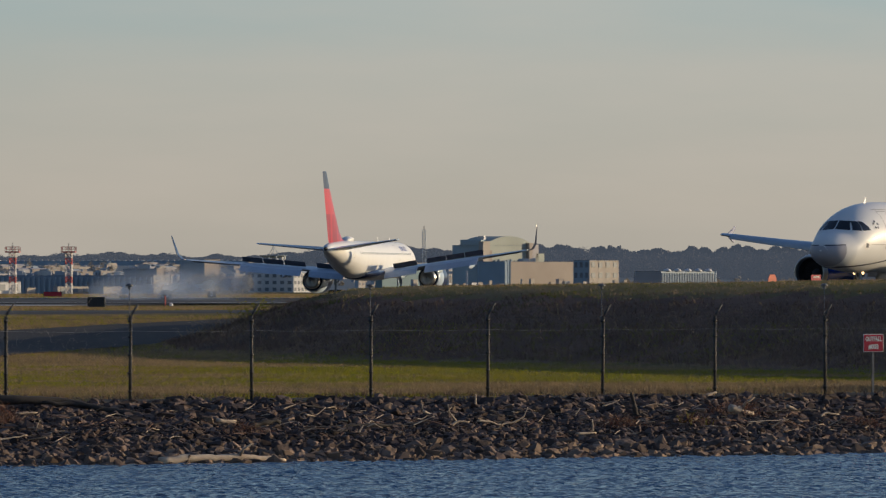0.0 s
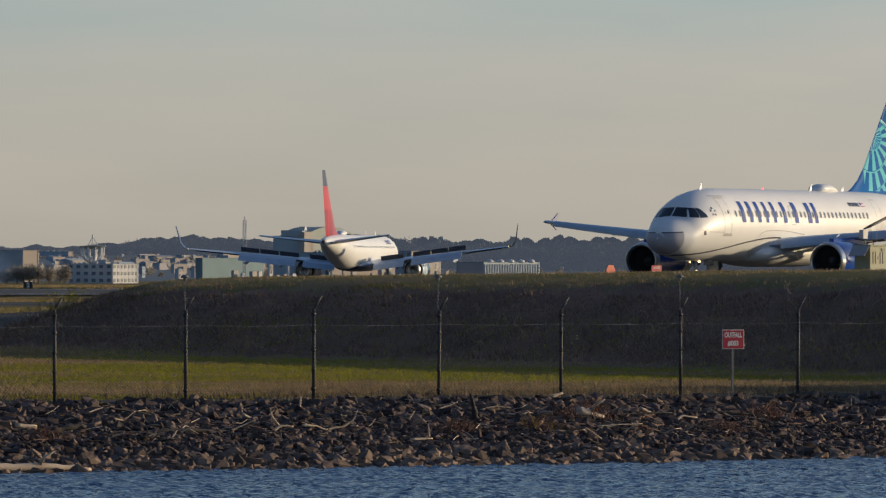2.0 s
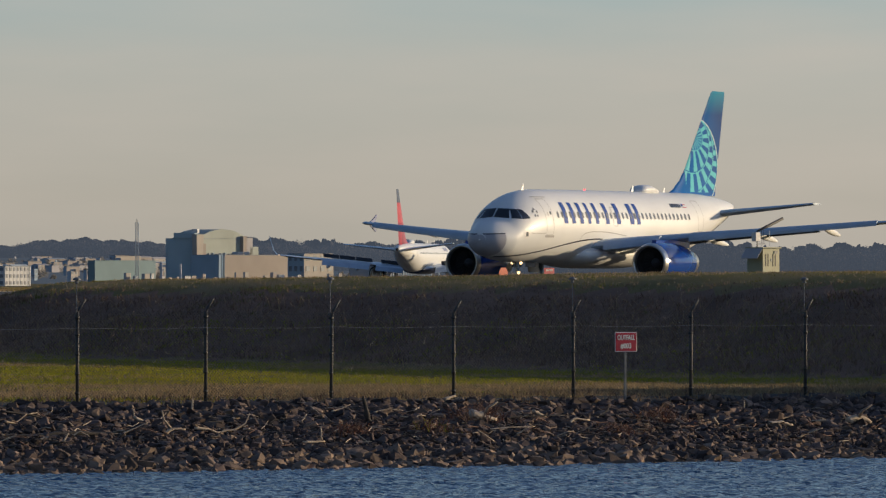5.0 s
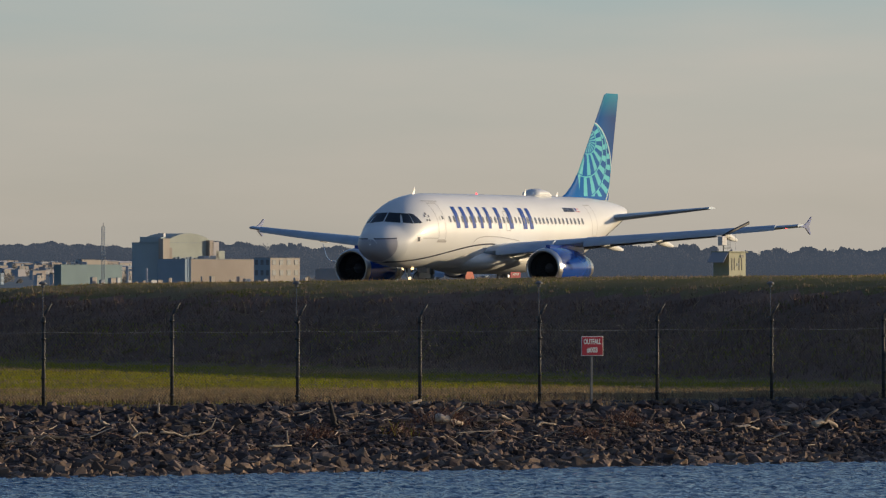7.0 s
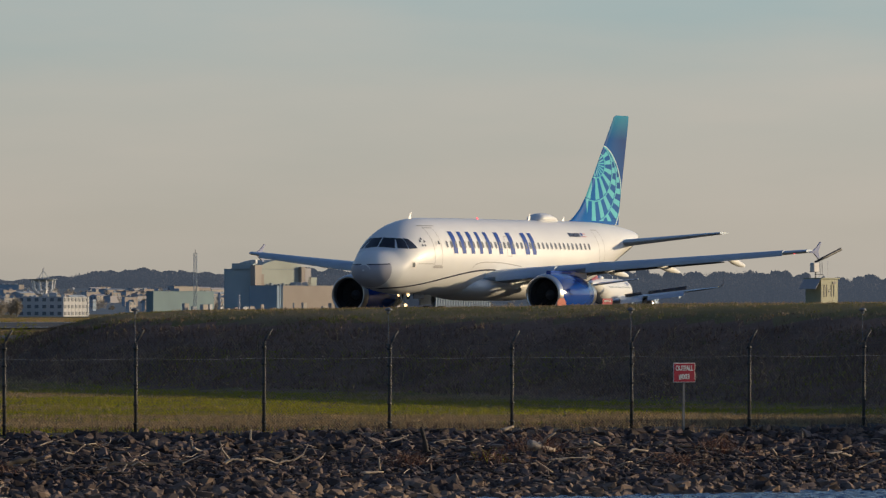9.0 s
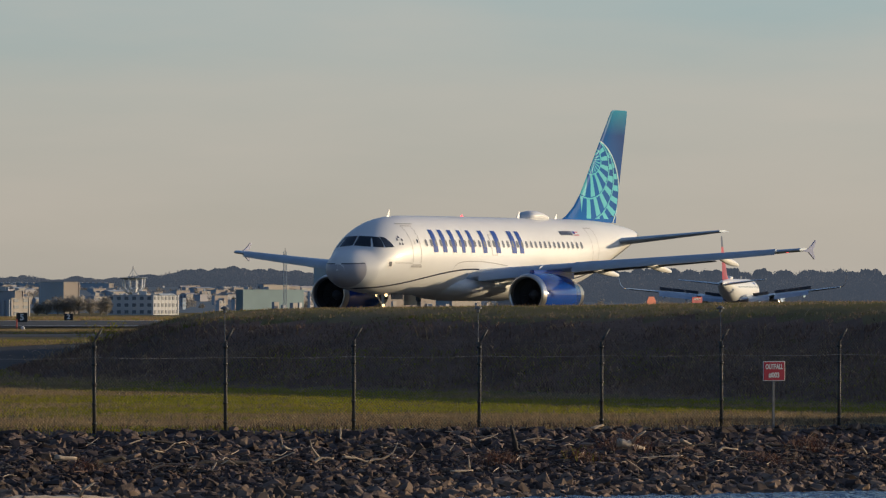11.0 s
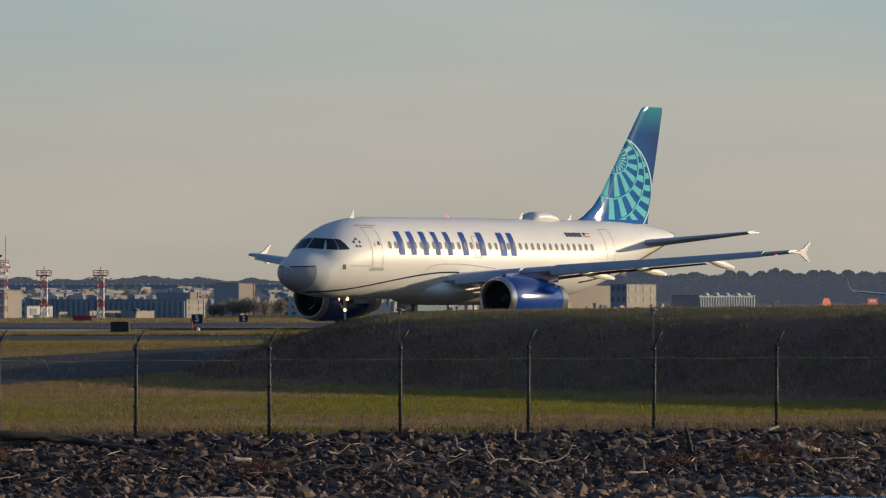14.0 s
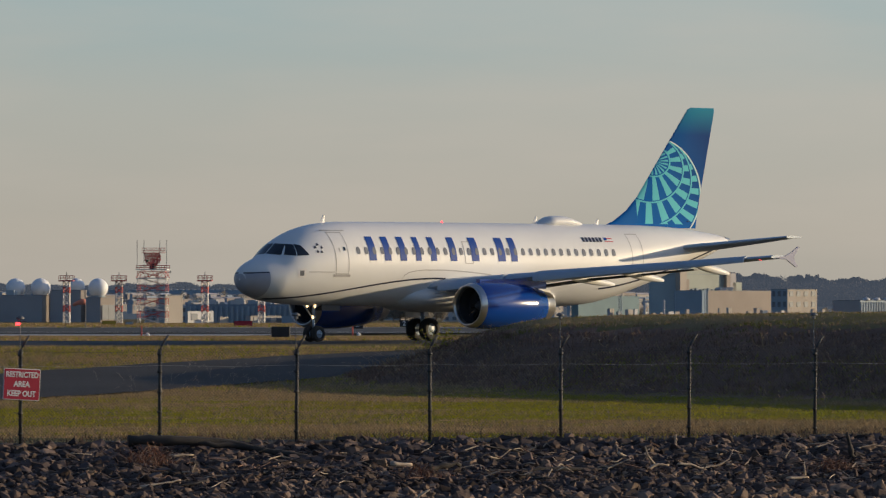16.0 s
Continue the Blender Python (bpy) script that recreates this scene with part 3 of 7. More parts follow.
# ---------------------------------------------------------------- airliners (x forward, nose at 0; y to the left wing; z up from the ground)
class Hull:
    """A fuselage from stations: metres aft of the nose, top z, bottom z, half width."""

    def __init__(self, stations):
        self.st = stations

    def at(self, s):
        st = self.st
        s = min(max(s, st[0][0]), st[-1][0])
        for i in range(len(st) - 1):
            if s <= st[i + 1][0]:
                a, b = st[i], st[i + 1]
                p, q = st[max(i - 1, 0)], st[min(i + 2, len(st) - 1)]
                h = b[0] - a[0]
                t = (s - a[0]) / h
                r = []
                for k in (1, 2, 3):
                    m0 = (b[k] - p[k]) / max(b[0] - p[0], 1e-6) * h
                    m1 = (q[k] - a[k]) / max(q[0] - a[0], 1e-6) * h
                    if i == 0:
                        m0 = (b[k] - a[k]) * 1.5
                    d = b[k] - a[k]
                    if abs(d) < 1e-6:
                        m0 = m1 = 0
                    r.append((2 * t**3 - 3 * t**2 + 1) * a[k] + (t**3 - 2 * t**2 + t) * m0 + (-2 * t**3 + 3 * t**2) * b[k] + (t**3 - t**2) * m1)
                return r
        return st[-1][1:]

    def point(self, s, phi, off=0.0):
        """phi: radians from the top round to the left side."""
        t, b, w = self.at(s)
        return Vector((-s, (w + off) * math.sin(phi), (t + b) / 2 + ((t - b) / 2 + off) * math.cos(phi)))

    def phi_at(self, s, z):
        t, b, _ = self.at(s)
        return math.acos(max(-1, min(1, (z - (t + b) / 2) / ((t - b) / 2))))

    def mesh(self, sides=40, n=90):
        st = self.st
        ss = sorted({a[0] for a in st} | {st[0][0] + (st[-1][0] - st[0][0]) * (i / n) ** 1.3 for i in range(n + 1)})
        vs = [tuple(self.point(s, 2 * math.pi * k / sides)) for s in ss for k in range(sides)]
        fs = []
        for i in range(len(ss) - 1):
            for k in range(sides):
                k2 = (k + 1) % sides
                fs.append((i * sides + k, (i + 1) * sides + k, (i + 1) * sides + k2, i * sides + k2))
        fs.append(tuple(range(sides)))
        fs.append(tuple((len(ss) - 1) * sides + k for k in range(sides))[::-1])
        return vs, fs

    def s_at(self, y, z):
        """How far aft the skin passes through y, z near the nose."""
        lo, hi = 0.01, 6.0
        for _ in range(30):
            m = (lo + hi) / 2
            t, b, w = self.at(m)
            inside = (y / w) ** 2 + ((z - (t + b) / 2) / ((t - b) / 2)) ** 2 < 1
            lo, hi = (lo, m) if inside else (m, hi)
        return hi

    def front_patch(self, corners, side=1, off=0.015, n=7):
        """A sheet on the nose between four (y, z) corners."""
        vs = []
        for i in range(n + 1):
            for j in range(n + 1):
                u, v = i / n, j / n
                y, z = [(1 - u) * (1 - v) * corners[0][k] + u * (1 - v) * corners[1][k] + u * v * corners[2][k] + (1 - u) * v * corners[3][k] for k in (0, 1)]
                vs.append((-self.s_at(y, z) + off, y * side, z))
        m = n + 1
        fs = [(i * m + j, (i + 1) * m + j, (i + 1) * m + j + 1, i * m + j + 1) for i in range(n) for j in range(n)]
        return vs, (fs if side == -1 else [f[::-1] for f in fs])

    def patch(self, corners, side=1, off=0.012, nu=6, nv=5):
        """A sheet on the skin between four (s, z) corners, side 1 left, -1 right."""
        vs = []
        for i in range(nu + 1):
            for j in range(nv + 1):
                u, v = i / nu, j / nv
                a = [(1 - u) * (1 - v) * corners[0][k] + u * (1 - v) * corners[1][k] + u * v * corners[2][k] + (1 - u) * v * corners[3][k] for k in (0, 1)]
                p = self.point(a[0], self.phi_at(*a), off)
                vs.append((p.x, p.y * side, p.z))
        m = nv + 1
        fs = [(i * m + j, (i + 1) * m + j, (i + 1) * m + j + 1, i * m + j + 1) for i in range(nu) for j in range(nv)]
        return vs, (fs if side == -1 else [f[::-1] for f in fs])


AIRFOIL = [(0, 0), (0.012, 0.022), (0.05, 0.043), (0.15, 0.062), (0.32, 0.07), (0.55, 0.055), (0.8, 0.025), (1, 0.003), (0.8, -0.018), (0.55, -0.04), (0.32, -0.052), (0.15, -0.046), (0.05, -0.03), (0.012, -0.014)]


def wing_mesh(sections, side=1, thick=1.0, upright=False):
    """sections: (span, s of the leading edge, chord, z); upright swaps span and height."""
    vs, k = [], len(AIRFOIL)
    for span, le, chord, z in sections:
        for u, t in AIRFOIL:
            h = t * chord * thick
            vs.append((-(le + u * chord), h * side, z) if upright else (-(le + u * chord), span * side, z + h))
    fs = []
    for i in range(len(sections) - 1):
        for j in range(k):
            j2 = (j + 1) % k
            fs.append((i * k + j, i * k + j2, (i + 1) * k + j2, (i + 1) * k + j))
    fs += [tuple(range(k)), tuple((len(sections) - 1) * k + j for j in range(k))[::-1]]
    return vs, fs


def fix(ob):
    bm = bmesh.new()
    bm.from_mesh(ob.data)
    bmesh.ops.recalc_face_normals(bm, faces=bm.faces[:])
    bm.to_mesh(ob.data)
    bm.free()
    return ob


def auto_smooth(ob, deg=35):
    ob.data.polygons.foreach_set("use_smooth", [True] * len(ob.data.polygons))
    bm = bmesh.new()
    bm.from_mesh(ob.data)
    for e in bm.edges:
        if len(e.link_faces) == 2 and e.calc_face_angle(0) > radians(deg):
            e.smooth = False
    bm.to_mesh(ob.data)
    bm.free()
    return ob


def blade_antenna(hull, s, height, parent, label=""):
    z = hull.at(s)[0] - 0.03
    vs, fs = [], []
    for h, a, c in ((0, 0, 0.34), (height, 0.22, 0.14)):
        for u, t in ((0, 0), (0.5, 0.03), (1, 0), (0.5, -0.03)):
            vs.append((-(s + a + u * c), t, z + h))
    fs = [(0, 1, 5, 4), (1, 2, 6, 5), (2, 3, 7, 6), (3, 0, 4, 7), (4, 5, 6, 7)]
    part("antenna", (vs, fs), M["white"], parent, label)


def canoe(y, s0, s1, z0, z1, r, parent, material):
    """A flap track fairing."""
    n, vs, fs, k = 9, [], [], 10
    for i in range(n):
        u = i / (n - 1)
        rr = r * (math.sin(math.pi * min(1, u * 0.9 + 0.06)) ** 0.6) + 0.01
        for j in range(k):
            w = 2 * math.pi * j / k
            vs.append((-(s0 + (s1 - s0) * u), y + 0.62 * rr * math.cos(w), z0 + (z1 - z0) * u + rr * math.sin(w)))
    for i in range(n - 1):
        for j in range(k):
            fs.append((i * k + j, i * k + (j + 1) % k, (i + 1) * k + (j + 1) % k, (i + 1) * k + j))
    fs += [tuple(range(k)), tuple((n - 1) * k + j for j in range(k))]
    fix(part("flap_fairing", (vs, fs), material, parent, smooth=True))


def engine(parent, y, z, s0, length, r, shell, name="engine", inlet_lip=None):
    """A turbofan: nacelle, bright lip, dark duct with fan blades and spinner, exhaust cone."""
    at = pose(-s0, y, z)
    nac = part(name, revolve([(-0.10, r * 0.93), (-0.35, r * 1.0), (-0.9, r * 1.05), (-length * 0.42, r * 1.05), (-length * 0.7, r * 0.93), (-length * 0.88, r * 0.74), (-length * 0.88, r * 0.70), (-length * 0.6, r * 0.7)]), shell, parent, smooth=True, at=at)
    fix(nac)
    fix(part("inlet_lip", revolve([(-0.32, r * 0.79), (-0.12, r * 0.80), (-0.02, r * 0.84), (0.0, r * 0.88), (-0.03, r * 0.92), (-0.10, r * 0.945), (-0.34, r * 1.003)]), M["metal"], nac, "bright metal inlet lip", smooth=True))
    fix(part("inlet_duct", revolve([(-0.30, r * 0.79), (-0.8, r * 0.76), (-1.15, r * 0.77), (-1.16, 0.02)]), M["black"], nac, smooth=True))
    bl = []
    for rr, tw, ch in ((0.24 * r, 0.3, 0.10), (0.75 * r, 0.9, 0.13)):
        for x in (-1, 1):
            for th in (-0.008, 0.008):
                bl.append((-1.0 + x * ch * math.cos(tw) * 0.8, rr, x * ch * math.sin(tw) + th))
    blade = mesh_of("fan_blade", bl, [(0, 1, 3, 2), (4, 6, 7, 5), (0, 2, 6, 4), (1, 5, 7, 3), (0, 4, 5, 1), (2, 3, 7, 6)], M["black"])
    for i in range(22):
        part("fan_blade", blade, None, nac, at=Matrix.Rotation(2 * math.pi * i / 22, 4, "X"))
    fix(part("spinner", revolve([(-0.55, 0.01), (-0.62, 0.09 * r), (-0.8, 0.19 * r), (-1.02, 0.26 * r)], 16), M["greydark"], nac, smooth=True))
    fix(part("exhaust_nozzle", revolve([(-length * 0.86, r * 0.735), (-length, r * 0.60), (-length, r * 0.57), (-length * 0.9, r * 0.6), (-length * 0.9, 0.3 * r), (-length * 1.04, 0.05)]), M["metal"], nac, "bright metal exhaust nozzle", smooth=True))
    return nac


def wheel_pair(parent, s, y, r, half, name="wheel"):
    """Twin wheels on one axle, each with its tyre and rim."""
    for q in (-1, 1):
        prof = [(-0.42 * r, 0.55 * r), (-0.42 * r, 0.86 * r), (-0.3 * r, 0.97 * r), (0, r), (0.3 * r, 0.97 * r), (0.42 * r, 0.86 * r), (0.42 * r, 0.55 * r), (0.3 * r, 0.5 * r)]
        m = Matrix.Rotation(radians(90), 4, "Z")
        w = fix(part(name, revolve(prof, 24, m=m), M["rubber"], parent, "dark rubber tyre", smooth=True, at=pose(-s, y + q * half, r)))
        prof = [(-0.30 * r, 0.02), (-0.32 * r, 0.2 * r), (-0.2 * r, 0.3 * r), (-0.34 * r, 0.54 * r), (0.34 * r, 0.54 * r), (0.2 * r, 0.3 * r), (0.32 * r, 0.2 * r), (0.30 * r, 0.02)]
        fix(part("rim", revolve(prof, 20, m=m), M["greypaint"], w, smooth=True))


def gear_leg(parent, s, y, z0, z1, r, name):
    pieces = [tube([(-s, y, z0), (-s + 0.03, y, z0 + (z1 - z0) * 0.45)], r * 0.7, 12), tube([(-s + 0.03, y, z0 + (z1 - z0) * 0.42), (-s, y, z1)], r, 12),
              tube([(-s + 0.05, y, z0 + (z1 - z0) * 0.4), (-s + 1.1, y * 0.82, z1)], r * 0.5, 8), tube([(-s, y - 0.5, z0), (-s, y + 0.5, z0)], r * 0.6, 8)]
    part(name, join(*pieces), M["greypaint"], parent, smooth=True)


def decal_bars(hull, bars, z0, z1, material, parent, name, slant=0.0):
    for i, (a, b) in enumerate(bars):
        ob = part(name, hull.patch([(a, z0), (b, z0), (b + slant, z1), (a + slant, z1)], 1, 0.014, 3, 8), material, parent)


def outline(hull, s0, s1, z0, z1, side, parent, name, lean=0.0, w=0.035):
    """Four thin strips round a door on the skin."""
    f = [hull.patch(c, side, 0.010, 8, 8) for c in (
        [(s0, z0), (s0 + w, z0), (s0 + w, z1), (s0, z1)], [(s1 - w, z0), (s1, z0), (s1, z1), (s1 - w, z1)],
        [(s0, z0), (s1, z0), (s1, z0 + w), (s0, z0 + w)], [(s0, z1 - w), (s1, z1 - w), (s1, z1), (s0, z1)])]
    part(name, join(*f), M["seam"], parent)


TAXI_HULL = Hull([(0, 3.00, 2.96, 0.03), (0.12, 3.34, 2.62, 0.42), (0.4, 3.63, 2.37, 0.78), (0.9, 3.89, 2.14, 1.12), (1.4, 4.07, 2.00, 1.35), (1.75, 4.22, 1.94, 1.48), (2.4, 4.75, 1.86, 1.64), (3.1, 5.14, 1.80, 1.77), (4.0, 5.46, 1.76, 1.87), (5.2, 5.68, 1.74, 1.95), (6.8, 5.78, 1.73, 1.975),
              (22.0, 5.80, 1.73, 1.975), (24.0, 5.80, 1.90, 1.95), (26.0, 5.80, 2.35, 1.83), (28.0, 5.77, 2.90, 1.60), (30.0, 5.68, 3.52, 1.26), (32.0, 5.50, 4.14, 0.85), (33.2, 5.35, 4.56, 0.52), (33.84, 5.20, 4.86, 0.24)])


def taxiing_airliner():
    top = thing("airliner", "white twin-engine airliner with deep blue engines and ringed teal fin", "airplane")
    h = TAXI_HULL
    f = fix(part("fuselage", h.mesh(48, 110), M["white"], top, "glossy white fuselage", smooth=True))
    # grey nose cap below a dark edge
    def ring_cap(z_of, s1, off):
        vs, fs, n, k = [], [], 16, 32
        for i in range(n + 1):
            sv = 0.004 + s1 * (i / n) ** 1.6
            lim = h.phi_at(sv, z_of(sv)) if h.at(sv)[0] > z_of(sv) else 0.02
            for j in range(k + 1):
                vs.append(tuple(h.point(sv, lim + (2 * math.pi - 2 * lim) * j / k, off)))
        w = k + 1
        for i in range(n):
            for j in range(k):
                fs.append((i * w + j, (i + 1) * w + j, (i + 1) * w + j + 1, i * w + j + 1))
        return vs, fs
    part("nose_cap", ring_cap(lambda v: 3.25 + 0.05 * v, 0.98, 0.010), M["radome"], f, "weathered grey nose cap", smooth=True)
    for q in (1, -1):
        part("nose_line", h.patch([(0.09, 3.24), (0.98, 3.29), (0.98, 3.34), (0.11, 3.30)], q, 0.016, 12, 2), M["linedark"], f, "thin dark line on the nose")
        # cockpit panes
        part("cockpit_window", h.front_patch([(0.035, 4.22), (0.90, 4.15), (0.66, 4.68), (0.035, 4.71)], q), M["glass"], f, "dark windscreen pane", smooth=True)
        for c in ([(2.02, 4.14), (2.47, 4.11), (2.66, 4.64), (2.44, 4.67)], [(2.53, 4.11), (3.14, 4.14), (2.90, 4.62), (2.69, 4.66)]):
            part("cockpit_window", h.patch(c, q, 0.012, 6, 6), M["glass"], f, "dark cockpit side pane", smooth=True)
        # dark line that sweeps along the lower side
        for a in range(26):
            def zl(s):
                return 2.02 + 1.0 * smooth01(0.8, 11.5, s) - 0.32 * smooth01(11.5, 17, s) if s < 17 else 2.7 + 1.6 * smooth01(22, 33, s) + 0.35 * smooth01(29, 33.5, s)
            s0, s1 = 1.2 + a * 0.42, 1.2 + (a + 1) * 0.42
            part("side_line", h.patch([(s0, zl(s0)), (s1, zl(s1)), (s1, zl(s1) + 0.075), (s0, zl(s0) + 0.075)], q, 0.013, 2, 2), M["linedark"], f)
        for a in range(22):
            s0, s1 = 23.0 + a * 0.47, 23.0 + (a + 1) * 0.47
            z_a, z_b = 2.55 + 2.35 * ((s0 - 23) / 10.4) ** 1.35, 2.55 + 2.35 * ((s1 - 23) / 10.4) ** 1.35
            part("side_line", h.patch([(s0, z_a), (s1, z_b), (s1, z_b + 0.08), (s0, z_a + 0.08)], q, 0.013, 2, 2), M["linedark"], f)
        outline(h, 4.68, 5.55, 3.24, 5.24, q, f, "door_seam")
        part("door_sill", h.patch([(4.56, 3.12), (5.66, 3.12), (5.66, 3.23), (4.56, 3.23)], q, 0.02, 4, 2), M["seam"], f)
        outline(h, 13.36, 13.94, 3.78, 4.86, q, f, "exit_seam")
        outline(h, 25.15, 26.0, 3.55, 5.32, q, f, "door_seam")
        part("door_window", h.patch([(5.26, 4.36), (5.40, 4.36), (5.40, 4.54), (5.26, 4.54)], q, 0.014, 3, 3), M["glass"], f)
        part("door_handle", h.patch([(4.98, 4.30), (5.03, 4.30), (5.03, 4.50), (4.98, 4.50)], q, 0.014, 2, 2), M["seam"], f)
        part("drip_rail", h.patch([(4.45, 5.30), (5.85, 5.30), (5.85, 5.335), (4.45, 5.335)], q, 0.03, 10, 2), M["seam"], f)
        # edge of the fairing over the wing root
        arc = [(9.18, 2.95), (9.3, 3.17), (9.58, 3.32), (10.07, 3.4), (10.69, 3.44), (11.84, 3.44), (12.74, 3.41), (13.52, 3.36), (14.44, 3.29), (15.17, 3.23)]
        part("fairing_seam", join(*[h.patch([(a0, a1), (b0, b1), (b0, b1 + 0.045), (a0, a1 + 0.045)], q, 0.012, 3, 2) for (a0, a1), (b0, b1) in zip(arc, arc[1:])]), M["seam"], f)
        part("nose_panel", h.patch([(2.35, 3.05), (2.85, 3.05), (2.85, 3.5), (2.35, 3.5)], q, 0.01, 3, 3), M["signwhite"], f)
        part("nose_panel", h.patch([(2.48, 3.16), (2.72, 3.16), (2.72, 3.4), (2.48, 3.4)], q, 0.014, 3, 3), M["cabin"], f)
        # cabin windows
        for i in range(36):
            s = 6.23 + i * 0.533
            if 4.0 < s < 24.0:
                c = [(s - 0.115, 4.20), (s + 0.115, 4.20), (s + 0.115, 4.55), (s - 0.115, 4.55)]
                vs, fs = h.patch(c, q, 0.016, 4, 4)
                # round the corners
                mid = Vector((sum(v[0] for v in vs) / len(vs), sum(v[1] for v in vs) / len(vs), sum(v[2] for v in vs) / len(vs)))
                r = []
                for v in vs:
                    d = Vector(v) - mid
                    ux, uz = d.x / 0.115, d.z / 0.18
                    k = 1 / max(1.0, (abs(ux) ** 3 + abs(uz) ** 3) ** (1 / 3))
                    r.append((mid.x + d.x * k, v[1], mid.z + d.z * k))
                part("cabin_window", (r, fs), M["cabin"], f)
    # the name along the side, as plain strokes
    name_bars = [(6.93, 7.40), (7.95, 8.38), (9.00, 9.42), (10.05, 10.40), (11.06, 11.44), (12.38, 12.82), (13.84, 14.34), (15.64, 16.15), (16.54, 16.98)]
    decal_bars(h, name_bars, 3.90, 5.05, M["wordblue"], f, "name_stroke")
    decal_bars(h, [(21.86 + 0.245 * i, 22.03 + 0.245 * i) for i in range(6)], 4.90, 5.12, M["linedark"], f, "number_bar")
    decal_bars(h, [(23.42, 23.64)], 4.98, 5.12, M["bluepaint"], f, "flag")
    decal_bars(h, [(23.42, 24.02)], 4.90, 4.94, M["paint_red"], f, "flag_stripe")
    decal_bars(h, [(23.64, 24.02)], 5.05, 5.09, M["paint_red"], f, "flag_stripe")
    decal_bars(h, [(3.0 + i * 0.09, 3.07 + i * 0.09) for i in range(18)], 3.32, 3.36, M["seam"], f, "letter_bar")
    # a small dark emblem behind the cockpit
    for i in range(5):
        w = 2 * math.pi * i / 5 + 0.3
        cx, cz = 3.78 + 0.19 * math.cos(w), 4.45 + 0.19 * math.sin(w)
        part("emblem", h.patch([(cx - 0.07, cz - 0.06), (cx + 0.08, cz - 0.03), (cx + 0.02, cz + 0.08), (cx - 0.04, cz + 0.05)], 1, 0.014, 2, 2), M["linedark"], f)
    # belly fairing
    bel = Hull([(9.6, 2.5, 1.9, 0.6), (10.6, 2.75, 1.55, 1.75), (12.0, 2.95, 1.42, 2.15), (17.5, 2.95, 1.42, 2.15), (19.5, 2.7, 1.6, 1.8), (21.0, 2.4, 1.95, 0.7)])
    fix(part("belly_fairing", bel.mesh(28, 30), M["white"], top, smooth=True))
    # wings
    for q in (1, -1):
        w = auto_smooth(fix(part("wing", wing_mesh([(1.6, 11.1, 6.5, 2.62), (3.0, 11.95, 5.6, 2.80), (6.4, 13.75, 3.95, 3.15), (11.5, 16.5, 2.7, 3.58), (16.75, 19.25, 1.55, 4.05)], q), M["greypaint"], top, "pale grey swept wing")), 50)
        # leading-edge slat, flaps and tip fence
        for sec in ([(2.35, 11.45, 0.62, 2.72), (5.0, 12.95, 0.56, 3.00)], [(6.55, 13.72, 0.56, 3.17), (9.6, 15.38, 0.48, 3.42), (12.7, 17.05, 0.42, 3.68), (15.7, 18.62, 0.34, 3.95)]):
            vs, fs, prof = [], [], ((0.55, 0.46), (0.05, 0.40), (-0.42, 0.14), (-0.62, -0.22), (-0.60, -0.46), (-0.45, -0.42), (-0.30, -0.10), (0.0, 0.15))
            n = len(prof)
            for y, le, c, z in sec:
                vs += [(-(le + a * c), y * q, z + b * c) for a, b in prof]
            for i in range(len(sec) - 1):
                fs += [(i * n + j, i * n + (j + 1) % n, (i + 1) * n + (j + 1) % n, (i + 1) * n + j) for j in range(n)]
            fs += [tuple(range(n)), tuple((len(sec) - 1) * n + j for j in range(n))[::-1]]
            auto_smooth(fix(part("slat", (vs, fs), M["greypaint"], w, "grey slat run out from the leading edge, tinted with reflected sky blue")), 60)
        part("flap", wing_mesh([(2.2, 16.9, 1.2, 2.55), (6.3, 17.2, 0.95, 2.98), (11.9, 19.0, 0.62, 3.47)], q, 1.2), M["greydark"], w)
        yt = 16.78 * q
        tv = [(-19.45, 0, 4.02), (-20.15, 0, 4.10), (-20.62, 0, 4.28), (-21.08, 0, 4.56), (-21.22, 0, 4.56), (-20.95, 0, 4.24), (-20.78, 0, 4.04), (-20.90, 0, 3.82), (-21.08, 0, 3.60), (-20.92, 0, 3.58), (-20.60, 0, 3.76), (-20.25, 0, 3.94)]
        vs = [(x, yt + e * 0.03, z) for e in (-1, 1) for x, _, z in tv]
        k = len(tv)
        fs = [tuple(range(k)), tuple(range(k, 2 * k))[::-1]] + [(i, (i + 1) % k, k + (i + 1) % k, k + i) for i in range(k)]
        fix(part("wingtip_fence", (vs, fs), M["fencepaint"], w, "pale blue swallow-tailed wingtip fence"))
        part("tip_light", revolve([(-19.0, 0.01), (-19.1, 0.07), (-19.3, 0.08), (-19.5, 0.01)], 8, m=pose(0, 16.1 * q, 3.98)), M["redlight"] if q == 1 else M["cabin"], w)
        for y, a, b, z in ((6.35, 15.6, 19.0, 2.92), (9.1, 16.6, 19.6, 3.12), (12.5, 18.3, 20.6, 3.44)):
            canoe(y * q, a + 0.1, b + 0.25, z + 0.26, z - 0.16, 0.19, w, M["white"])
        # pylon and engine
        pv, pf = box_vf(-15.0, -10.5, 5.62 * q if q > 0 else 5.88 * q, 5.88 * q if q > 0 else 5.62 * q, 2.55, 3.0)
        auto_smooth(fix(part("pylon", (pv, pf), M["bluepaint"], top)), 30)
        e = engine(top, 5.75 * q, 1.74, 9.75, 5.4, 1.08, M["bluepaint"])
        st = auto_smooth(fix(part("stabiliser", wing_mesh([(0.3, 28.6, 3.9, 4.55), (1.1, 29.2, 3.5, 4.62), (6.2, 31.75, 1.25, 5.18)], q, 0.9), M["greypaint"], top, "pale grey tailplane")), 50)
